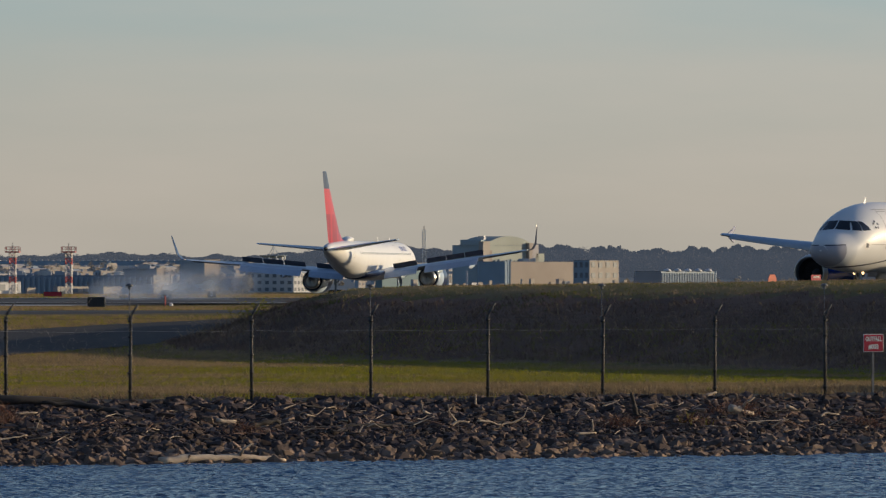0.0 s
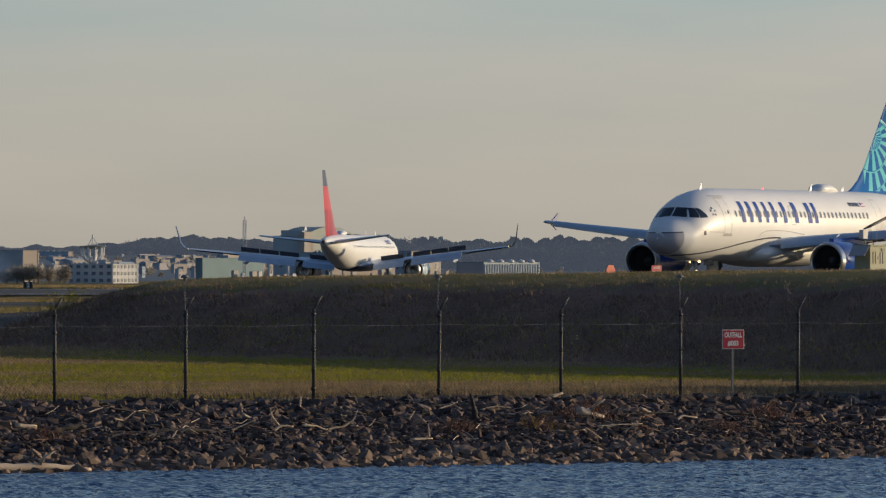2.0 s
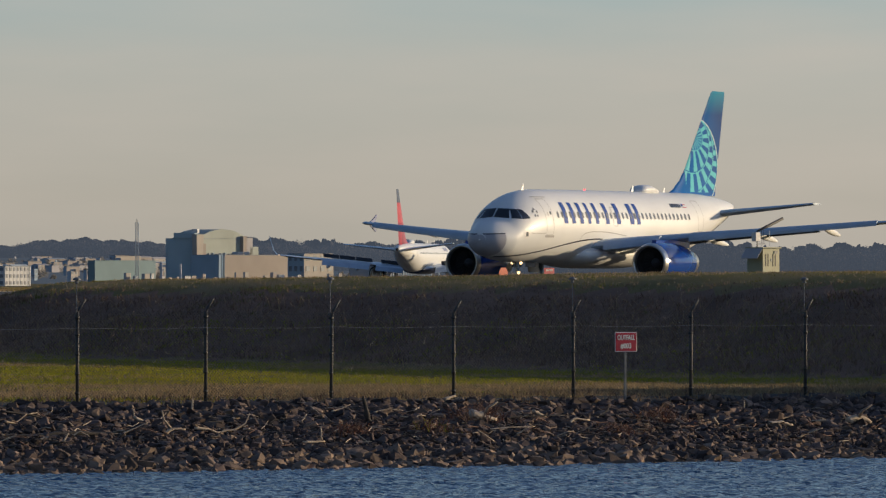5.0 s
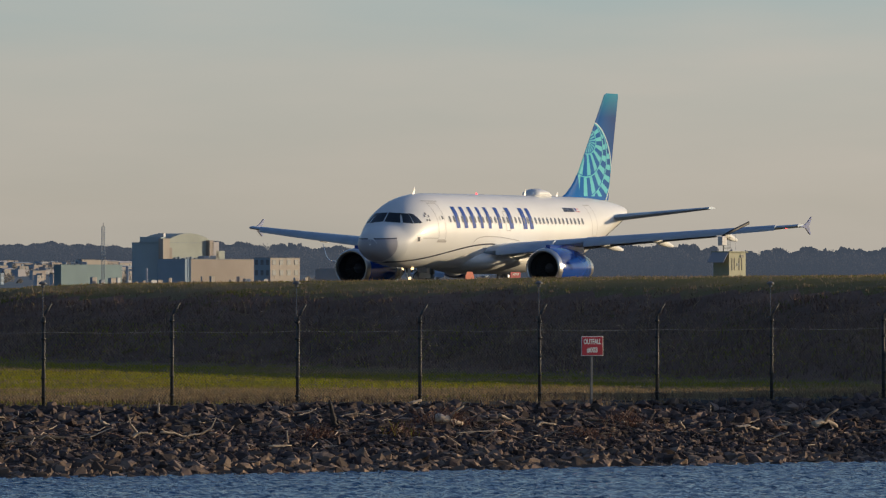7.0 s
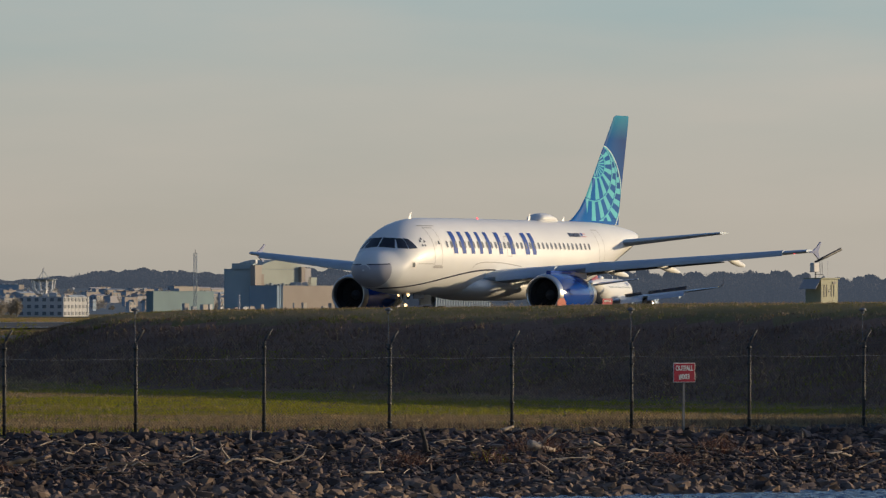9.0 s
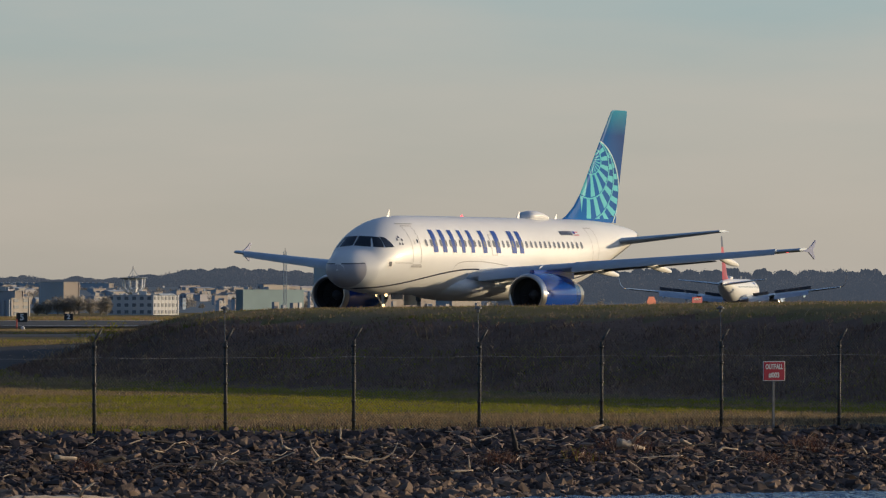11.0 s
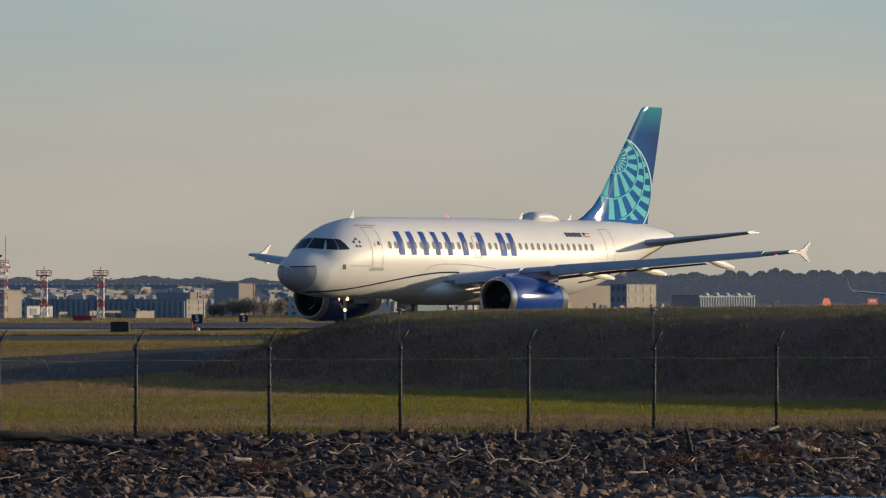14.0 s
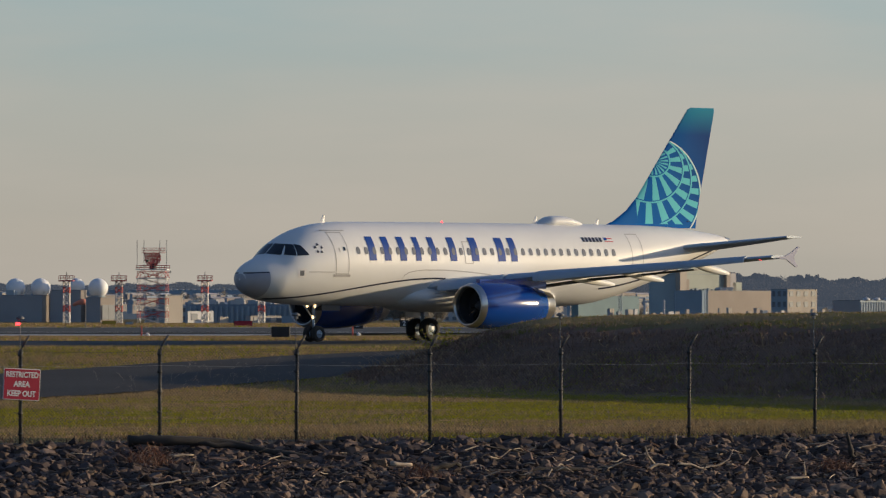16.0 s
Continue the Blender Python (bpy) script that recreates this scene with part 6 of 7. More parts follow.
def visibility_shelter():
    """A small cabin with a swing-up sensor on its roof."""
    x, y = 12.25, 262
    top = thing("equipment_shelter", "small olive equipment shelter with a tilted roof sensor", "shelter", pose(x, y, ground_z(x, y) - 0.02, 0, 0, 46) @ Matrix.Diagonal((0.84, 0.84, 0.84, 1)))
    body = part("cabin_body", box_bm(1.15, 0.95, 1.15, at=(0, 0, 0.575), bevel=0.01), M["shed"], top)
    part("roof", box_bm(1.28, 1.08, 0.06, at=(0, 0, 1.18), bevel=0.01), M["shed"], top)
    av = [(-0.64, -0.5, 1.16), (-0.64, 0.5, 1.16), (-0.98, 0.5, 0.72), (-0.98, -0.5, 0.72)]
    part("awning", (av + [(a, b, c - 0.03) for a, b, c in av], [(0, 1, 2, 3), (7, 6, 5, 4), (0, 3, 7, 4), (1, 5, 6, 2), (3, 2, 6, 7), (0, 4, 5, 1)]), M["b_brown"], top, "dark hinged shutter")
    for i in range(4):
        part("louvre", box_bm(0.05, 0.012, 0.55, at=(-0.38 + (i // 2) * 0.5 + (i % 2) * 0.17, -0.482, 0.62)), M["boxdark"], top)
    part("handle", box_bm(0.05, 0.03, 0.12, at=(0.0, -0.49, 0.62)), M["signwhite"], top)
    part("cable_box", box_bm(0.2, 0.04, 0.12, at=(0.3, -0.49, 0.98)), M["steel"], top)
    part("mount", tube([(-0.42, 0, 1.2), (-0.42, 0, 1.52)], 0.03, 8), M["steel"], top)
    head = part("sensor_head", box_bm(0.34, 0.26, 0.42, at=(-0.50, 0, 1.68), bevel=0.03), M["towerwhite"], top, "pale boxed sensor head")
    part("sensor_arm", tube([(-0.44, 0, 1.93), (0.2, 0, 2.14), (1.32, 0, 2.52)], [0.045, 0.07, 0.075], 10), M["boxdark"], top, "dark tilted sensor barrel", smooth=True)
    part("frame", join(tube([(-0.42, 0, 1.36), (0.12, 0, 1.36)], 0.015, 6), tube([(-0.1, 0, 1.36), (-0.12, 0, 2.06)], 0.012, 6), tube([(0.04, 0, 1.36), (0.02, 0, 2.10)], 0.012, 6)), M["steel"], top)
    part("whip", tube([(0.42, 0, 1.2), (0.42, 0, 2.0)], 0.01, 5), M["signwhite"], top)


visibility_shelter()


def edge_light(x, y):
    top = thing("taxiway_light", "small frangible edge light on a red stake", "light", pose(x, y, ground_z(x, y)), group="edge lights")
    part("stake", tube([(0, 0, -0.05), (0, 0, 0.75)], 0.05, 6), M["red"], top)
    part("lens", revolve([(0.0, 0.11), (0.12, 0.12), (0.2, 0.03)], 8, m=pose(0.35, 0, 0.15, 0, -90, 0)), M["signwhite"], top)


for x, y in ((-46.0, 400), (-33.4, 398), (-59.5, 402), (-22.0, 396), (-74, 404)):
    edge_light(x, y)


def wind_sock():
    top = thing("windsock", "orange windsock on a slim pole", "windsock", pose(-86.3, 700, ground_z(-86.3, 700)))
    part("pole", tube([(0, 0, 0), (0, 0, 3.5)], 0.04, 8), M["steel"], top)
    part("sock", tube([(0, 0, 2.85), (-0.4, 0, 2.88), (-0.9, 0, 2.74), (-1.3, 0, 2.52)], [0.32, 0.28, 0.2, 0.15], 12), M["orange"], top, smooth=True)


wind_sock()


# ---------------------------------------------------------------- towers
def lattice(x, y, z0, z1, half, bands, name, label, platform=True, mast=0.0, bar=1.0, paint=None, n=0, inner=False):
    top = thing(name, label, "tower", pose(x, y, z0))
    h = z1 - z0
    n = n or max(4, int(h / (half * 1.8)))
    for i in range(n):
        a, b = h * i / n, h * (i + 1) / n
        pcs = []
        for px, py in ((-1, -1), (1, -1), (1, 1), (-1, 1)):
            pcs.append(tube([(px * half, py * half, a), (px * half, py * half, b)], 0.11 * bar, 5))
        for (ax, ay), (bx, by) in (((-1, -1), (1, -1)), ((1, -1), (1, 1)), ((1, 1), (-1, 1)), ((-1, 1), (-1, -1))):
            pcs.append(tube([(ax * half, ay * half, a), (bx * half, by * half, b)], 0.07 * bar, 4))
            pcs.append(tube([(bx * half, by * half, a), (ax * half, ay * half, b)], 0.07 * bar, 4))
            pcs.append(tube([(ax * half, ay * half, b), (bx * half, by * half, b)], 0.08 * bar, 4))
        if inner:
            # stair flights and ladders inside the legs
            e = half * (0.7 if i % 2 else -0.7)
            pcs += [tube([(-e, -0.3, a), (e, -0.3, b)], 0.06, 4), tube([(-e, 0.3, a), (e, 0.3, b)], 0.06, 4), tube([(half * 0.3, 0, a), (half * 0.3, 0, b)], 0.08, 4), tube([(-half * 0.45, -half, a), (-half * 0.45, -half, b)], 0.05, 4), tube([(half * 0.5, -half, a), (half * 0.5, -half, b)], 0.05, 4)]
        part("lattice", join(*pcs), paint or (M["red"] if (i * bands // n) % 2 else M["towerwhite"]), top)
    if platform:
        part("platform", box_bm(half * 4.6, half * 4.6, 0.22, at=(0, 0, h)), M["red"], top)
        pcs = [tube([(sx * half * 2.2, sy * half * 2.2, h), (sx * half * 2.2, sy * half * 2.2, h + 0.9)], 0.06, 4) for sx in (-1, -0.3, 0.3, 1) for sy in (-1, 1)]
        pcs += [tube([(-half * 2.2, q * half * 2.2, h + v), (half * 2.2, q * half * 2.2, h + v)], 0.05, 4) for q in (-1, 1) for v in (0.5, 0.9)]
        part("railing", join(*pcs), M["red"], top)
    if mast:
        part("rod", tube([(0, 0, h), (0, 0, h + mast)], 0.06, 4), M["steel"], top)
    return top, h


for tx in (-151.3, -142.0, -126.8, -116.8):
    lattice(tx, 1200, 1.3, 9.0, 0.55, 5, "antenna_tower", "red and white lattice antenna tower", True, 1.6, 0.75)


def radar_tower():
    """Lattice tower with two decks; the antenna on top turns as one part."""
    top, h = lattice(-136.0, 1200, 1.3, 10.6, 2.5, 9, "radar_tower", "tall red and white lattice radar tower with a turning red antenna", False, bar=0.44, n=8, inner=True)
    part("deck", box_bm(5.5, 5.2, 0.14, at=(0, 0, h + 0.35)), M["towerwhite"], top)
    part("deck", box_bm(5.4, 5.2, 0.14, at=(0, 0, h - 1.15)), M["towerwhite"], top)
    for q in (-1, 1):
        y = 2.55 * q
        part("deck_rail", join(*[tube([(a, y, h + 0.35), (a, y, h + 1.1)], 0.05, 4) for a in (-2.7, -1.8, -0.9, 0, 0.9, 1.8, 2.7)], *[tube([(-2.7, y, h + v), (2.7, y, h + v)], 0.05, 4) for v in (0.72, 1.1)]), M["red"], top)
        part("brace", join(*[tube([(-2.7 + 1.8 * i, y, h - 1.1), (-1.8 + 1.8 * i, y, h + 0.3), (-0.9 + 1.8 * i, y, h - 1.1)], 0.06, 4) for i in range(3)]), M["red"], top)
    part("outrigger", join(tube([(2.7, -2.6, h - 0.1), (3.4, -2.6, h - 0.1)], 0.06, 4), tube([(3.4, -2.6, h - 0.3), (3.4, -2.6, h + 0.1)], 0.08, 4)), M["steel"], top)
    part("drive_housing", revolve([(0.0, 0.55), (0.55, 0.55), (0.7, 0.38), (0.95, 0.36)], 12, m=pose(0, 0, h + 0.44, 0, -90, 0)), M["boxdark"], top, "dark turntable housing")
    for a in (-2.6, -1.4, 1.4, 2.6):
        part("rod", tube([(a, -1.6, h + 0.35), (a, -1.6, h + 5.5)], 0.045, 4), M["steel"], top)
    head = part("radar_antenna", tube([(0, 0, -0.1), (0, 0.1, 0.45), (0, 0.45, 0.9)], [0.34, 0.26, 0.2], 8), M["red"], top, "red turning radar antenna")

    def bowl(u, v):
        # half width narrows towards the foot
        return (u * (1.62 if v > -0.2 else 1.62 - 0.75 * (-0.2 - v)), 0.55 - 0.55 * u * u - 0.30 * v * v, 1.02 + 1.02 * v)
    us, vv = [-1 + 0.1 * i for i in range(21)], (-1, -0.6, -0.2, 0.2, 0.6, 1)
    slats = []
    for i in range(20):
        q0, q1 = us[i] + 0.012, us[i] + 0.080
        vs = [bowl(q, v) for v in vv for q in (q0, q1)] + [(a, b + 0.03, c) for a, b, c in (bowl(q, v) for v in vv for q in (q0, q1))]
        n = 2 * len(vv)
        fs = [f for k in range(len(vv) - 1) for f in ((2 * k, 2 * k + 1, 2 * k + 3, 2 * k + 2), (n + 2 * k + 2, n + 2 * k + 3, n + 2 * k + 1, n + 2 * k))]
        slats.append((vs, fs))
    part("reflector", join(*slats), M["red"], head, "curved red slatted reflector")
    rim = [tube([bowl(u, v) for u in us], 0.06, 4) for v in (-1, 1)] + [tube([bowl(u, v) for v in vv], 0.06, 4) for u in (-1, 1)]
    rim += [tube([(a, b + 0.12, c) for a, b, c in (bowl(u, v) for v in vv)], 0.09, 4) for u in (-0.36, 0.36)] + [tube([(a, b + 0.12, c) for a, b, c in (bowl(u, v) for u in us)], 0.08, 4) for v in (-0.2, 0.5)]
    part("reflector_frame", join(*rim), M["red"], head)
    part("feed_arm", join(tube([(0, 0.3, 0.1), (0, -0.8, 0.15), (0, -1.75, 0.55)], 0.10, 6), tube([(-0.5, 0.2, 0.2), (0, -1.7, 0.5), (0.5, 0.2, 0.2)], 0.05, 4)), M["red"], head)
    part("feed_horn", box_bm(0.42, 0.34, 0.42, at=(0, -1.78, 0.70), bevel=0.05), M["boxdark"], head, "dark feed horn")
    grid = [tube([(-2.28, y, z), (2.28, y, z)], 0.032, 4) for y in (0.05, 0.4) for z in (2.12, 2.55, 2.98)] + [tube([(-2.28 + 0.24 * i, y, 2.12), (-2.28 + 0.24 * i, y, 2.98)], 0.022, 4) for i in range(20) for y in (0.05, 0.4)]
    part("bar_antenna", join(*grid), M["red"], head, "long flat beacon antenna")
    return head, h


RADAR, RADAR_Z = radar_tower()
mast, mh = lattice(-67.0, 1500, 1.3, 15.2, 0.35, 3, "lattice_mast", "slim dark lattice mast above the works", False, 0.8, 0.45, M["b_dark"])


# ---------------------------------------------------------------- far buildings
PANE = mesh_of("pane", *box_vf(-0.5, 0.5, -0.06, 0.06, -0.5, 0.5), M["b_win"])


def block(name, label, xl, xm, xr, d, z1, left, right, roof=None, floors=0, bays=0, lbays=0, z0=1.2, parapet=0.3, plant=0, piers=0):
    """A building seen on its corner: the left face in shade, the right face to the sun; most callers also colour the
    left bluish and the right warm to suit.
    """
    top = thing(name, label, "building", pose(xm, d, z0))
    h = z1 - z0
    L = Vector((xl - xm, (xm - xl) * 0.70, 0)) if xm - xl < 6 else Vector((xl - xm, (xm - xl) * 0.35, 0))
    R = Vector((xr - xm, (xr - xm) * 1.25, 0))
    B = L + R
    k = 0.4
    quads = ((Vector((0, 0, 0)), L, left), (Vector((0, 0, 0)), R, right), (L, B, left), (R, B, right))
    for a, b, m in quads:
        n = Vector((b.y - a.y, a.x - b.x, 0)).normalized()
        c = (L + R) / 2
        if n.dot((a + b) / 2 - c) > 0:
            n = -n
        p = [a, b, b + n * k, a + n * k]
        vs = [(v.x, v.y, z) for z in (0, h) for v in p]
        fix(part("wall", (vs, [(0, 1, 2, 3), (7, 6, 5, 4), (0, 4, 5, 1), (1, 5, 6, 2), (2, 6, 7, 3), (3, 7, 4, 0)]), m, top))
    rv = [(v.x * 1.0, v.y, z) for z in (h - 0.15, h - 0.03) for v in (Vector((0, 0, 0)), R, B, L)]
    fix(part("roof", (rv, [(3, 2, 1, 0), (4, 5, 6, 7), (0, 1, 5, 4), (1, 2, 6, 5), (2, 3, 7, 6), (3, 0, 4, 7)]), roof or M["b_roof"], top))
    for face, nb in ((R, bays), (L, lbays)):
        if not nb or not floors:
            continue
        ang = math.atan2(face.y, face.x)
        out = Vector((face.y, -face.x, 0)).normalized()
        if out.y > 0:
            out = -out
        for i in range(nb):
            for j in range(floors):
                q = face * ((i + 0.5) / nb)
                ob = new("window", PANE)
                ob.parent = top
                ob.matrix_basis = Matrix.Translation((q.x + out.x * 0.03, q.y + out.y * 0.03, h * (j + 0.55) / floors)) @ Matrix.Rotation(ang, 4, "Z") @ Matrix.Diagonal((face.length / nb * 0.5, 1, h / floors * 0.5, 1))
    if piers:
        ang = math.atan2(L.y, L.x)
        for i in range(piers):
            q = L * ((i + 0.5) / piers)
            part("pier", box_bm(L.length / piers * 0.36, 0.5, h * 0.86, at=(q.x, q.y - 0.2, h * 0.46), m=Matrix.Rotation(ang, 4, "Z")), M["b_grey"], top)
    rng = random.Random(int(abs(xm) * 10))
    for i in range(plant):
        u, v = rng.uniform(0.1, 0.9), rng.uniform(0.1, 0.6)
        q = L * u + R * v
        s = rng.uniform(0.5, 1.3)
        part("roof_plant", box_bm(s * 1.4, s, s * 0.8, at=(q.x, q.y, h + s * 0.35)), M["b_white"] if rng.random() < 0.6 else M["b_grey"], top)
    return top, h, L, R


block("terminal_hall", "long fluted hall, shaded side coloured blue-grey, sunlit end coloured cream", -146.3, -113.5, -110.2, 1340, 5.0, M["b_dark"], M["b_cream"], floors=3, bays=2, lbays=0, plant=22, piers=30)
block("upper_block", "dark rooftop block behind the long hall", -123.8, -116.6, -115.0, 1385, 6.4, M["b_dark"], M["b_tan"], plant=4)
block("office_block", "office block, shaded face coloured grey, sunlit end coloured tan", -137.4, -131.0, -127.4, 1700, 9.3, M["b_grey"], M["b_tan"])
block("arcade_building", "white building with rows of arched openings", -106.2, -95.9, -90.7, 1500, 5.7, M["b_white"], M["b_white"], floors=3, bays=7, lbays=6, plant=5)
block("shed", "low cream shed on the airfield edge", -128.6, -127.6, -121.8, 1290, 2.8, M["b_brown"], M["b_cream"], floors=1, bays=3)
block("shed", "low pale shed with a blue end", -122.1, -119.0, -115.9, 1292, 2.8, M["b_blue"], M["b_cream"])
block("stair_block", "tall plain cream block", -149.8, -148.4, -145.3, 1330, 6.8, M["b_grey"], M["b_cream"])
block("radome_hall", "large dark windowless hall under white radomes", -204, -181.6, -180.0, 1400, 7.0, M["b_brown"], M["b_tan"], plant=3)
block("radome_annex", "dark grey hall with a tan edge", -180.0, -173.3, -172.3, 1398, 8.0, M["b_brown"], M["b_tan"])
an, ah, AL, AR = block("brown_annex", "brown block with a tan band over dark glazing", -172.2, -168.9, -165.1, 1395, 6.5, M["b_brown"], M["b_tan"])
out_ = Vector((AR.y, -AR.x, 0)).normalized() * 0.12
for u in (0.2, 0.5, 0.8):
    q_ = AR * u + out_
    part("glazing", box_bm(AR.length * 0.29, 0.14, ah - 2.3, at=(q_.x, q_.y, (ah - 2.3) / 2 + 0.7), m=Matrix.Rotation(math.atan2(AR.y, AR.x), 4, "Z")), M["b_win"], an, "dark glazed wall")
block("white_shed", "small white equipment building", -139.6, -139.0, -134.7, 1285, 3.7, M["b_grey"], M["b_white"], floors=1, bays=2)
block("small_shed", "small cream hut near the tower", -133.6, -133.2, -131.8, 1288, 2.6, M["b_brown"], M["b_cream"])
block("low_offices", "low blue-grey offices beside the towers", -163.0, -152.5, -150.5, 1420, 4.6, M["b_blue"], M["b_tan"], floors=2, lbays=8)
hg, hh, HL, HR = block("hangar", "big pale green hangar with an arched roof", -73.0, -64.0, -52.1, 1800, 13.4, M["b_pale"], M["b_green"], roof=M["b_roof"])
# arched roof over the sunlit front
av, n_ = [], 14
for e in (0.0, 1.0):
    for i in range(n_ + 1):
        u = i / n_
        p = HR * u + HL * e * 0.8
        av.append((p.x, p.y, hh + 2.4 * math.sin(math.pi * u) ** 0.7))
m_ = n_ + 1
fix(part("arched_roof", (av, [(i, i + 1, m_ + i + 1, m_ + i) for i in range(n_)] + [tuple(range(m_)), tuple(range(m_, 2 * m_))[::-1]]), M["b_green"], hg))
turn_ = Matrix.Rotation(math.atan2(HR.y, HR.x), 4, "Z")
for u, wd, hx, mt in ((-0.03, 1.7, 1.0, "b_cream"), (0.06, 0.7, -1.4, "b_tan"), (0.93, 1.0, 0.6, "b_tan"), (1.02, 1.6, 0.2, "b_brown"), (1.12, 2.2, -2.2, "b_green"), (1.22, 1.8, -4.4, "b_tan")):
    q_ = HR * u
    part("stair_tower", box_bm(wd * 1.6, 1.6, hh + hx, at=(q_.x, q_.y - 0.5, (hh + hx) / 2), m=turn_), M[mt], hg, "narrow tower against the hangar front")
# stepped storeys on the shaded flank
turn_l = Matrix.Rotation(math.atan2(HL.y, HL.x), 4, "Z")
q_ = HL * 0.36
part("upper_storey", box_bm(HL.length * 0.62, 5.0, 1.5, at=(q_.x, q_.y + 2.2, hh + 0.7), m=turn_l), M["b_pale"], hg, "set-back upper storey")
q_ = HL * 0.12
part("roof_plant", box_bm(1.6, 1.4, 1.0, at=(q_.x, q_.y + 0.6, hh + 1.9), m=turn_l), M["b_white"], hg)
for i in range(9):
    q_ = HR * (0.12 + 0.085 * i)
    part("roof_vent", box_bm(0.5, 0.5, 0.5 + 0.3 * (i % 3), at=(q_.x, q_.y - 0.6, 7.9), m=turn_), M["b_dark"], hg)
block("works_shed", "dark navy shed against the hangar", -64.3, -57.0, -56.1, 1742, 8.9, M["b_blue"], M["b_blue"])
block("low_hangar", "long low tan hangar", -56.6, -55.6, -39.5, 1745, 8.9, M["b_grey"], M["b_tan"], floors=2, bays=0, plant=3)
block("white_offices", "white offices, shaded side coloured blue-grey", -39.4, -35.2, -27.9, 1735, 9.2, M["b_blue"], M["b_cream"], floors=3, bays=4, lbays=3)
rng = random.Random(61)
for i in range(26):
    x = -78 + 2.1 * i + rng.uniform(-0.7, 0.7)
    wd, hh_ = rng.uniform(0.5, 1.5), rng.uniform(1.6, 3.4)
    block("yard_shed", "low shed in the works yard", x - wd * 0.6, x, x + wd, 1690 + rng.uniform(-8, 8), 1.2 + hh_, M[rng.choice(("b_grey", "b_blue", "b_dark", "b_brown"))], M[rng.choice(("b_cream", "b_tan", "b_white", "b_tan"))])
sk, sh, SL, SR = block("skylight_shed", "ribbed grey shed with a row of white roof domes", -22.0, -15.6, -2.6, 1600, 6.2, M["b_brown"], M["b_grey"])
for i in range(5):
    p = SR * ((i + 0.6) / 5.4)
    part("roof_dome", revolve([(0.0, 0.95), (0.35, 0.85), (0.6, 0.5), (0.7, 0.02)], 12, m=pose(p.x, p.y + 0.5, sh - 0.05, 0, -90, 0)), M["b_white"], sk, smooth=True)
for i in range(22):
    p = SR * ((i + 0.5) / 22)
    part("rib", box_bm(0.16, 0.3, sh * 0.9, at=(p.x, p.y - 0.1, sh * 0.45)), M["b_grey"], sk)
block("teal_works", "long dull teal works building", -96.0, -94.0, -78.4, 1850, 7.7, M["b_teal"], M["b_teal"], plant=3)
block("white_works", "white upper storey behind the works", -90.4, -89.6, -83.1, 1875, 9.0, M["b_grey"], M["b_cream"])
for i, (x, r) in enumerate(((-188.4, 2.05), (-183.2, 2.05), (-175.7, 1.75), (-171.2, 2.05))):
    t_ = thing("radome", "white ball radome on a roof", "radome", pose(x, 1410, 8.4 if r > 2 else 8.7), group="radomes")
    bm = bmesh.new()
    bmesh.ops.create_icosphere(bm, subdivisions=3, radius=r)
    part("shell", bm, M["radomewhite"], t_, smooth=True)
    part("base", tube([(0, 0, -r - 5.0), (0, 0, -r * 0.75)], r * 0.72, 14), M["b_grey"], t_)
t_ = thing("dish_antenna", "large upturned dish antenna on white curved arms", "antenna", pose(-107, 1600, 2.9))
part("stem", tube([(0, 0, -1.6), (0, 0, 4.4)], [1.3, 0.8], 10), M["b_white"], t_)
part("dish", revolve([(6.35, 1.0), (6.75, 2.7), (6.95, 3.25), (7.05, 3.25), (6.95, 2.6), (6.6, 0.02)], 20, m=pose(0, 0, 0, 0, -90, 0)), M["b_dark"], t_, "dark shallow dish")
for i in range(10):
    w = 2 * math.pi * i / 10
    c_, s_ = math.cos(w), math.sin(w)
    part("arm", tube([(0.6 * c_, 0.6 * s_, 3.2), (1.7 * c_, 1.7 * s_, 3.7), (2.5 * c_, 2.5 * s_, 4.8), (2.75 * c_, 2.75 * s_, 6.8)], [0.26, 0.24, 0.2, 0.14], 6), M["radomewhite"], t_, "white curved arm")
for i in range(3):
    w = 2 * math.pi * i / 3 + 0.5
    part("tripod_leg", tube([(1.5 * math.cos(w), 1.5 * math.sin(w), 6.9), (0, 0, 9.2)], 0.07, 5), M["b_grey"], t_)
part("feed", tube([(0, 0, 8.8), (0, 0, 9.7)], [0.2, 0.12], 8), M["b_white"], t_)
for x in (-37.0, -34.5):
    t_ = thing("marker_post", "white marker post at the runway edge", "post", pose(x, 900, 1.4))
    part("board", box_bm(0.3, 0.3, 3.8, at=(0, 0, 1.9), bevel=0.05), M["b_white"], t_)
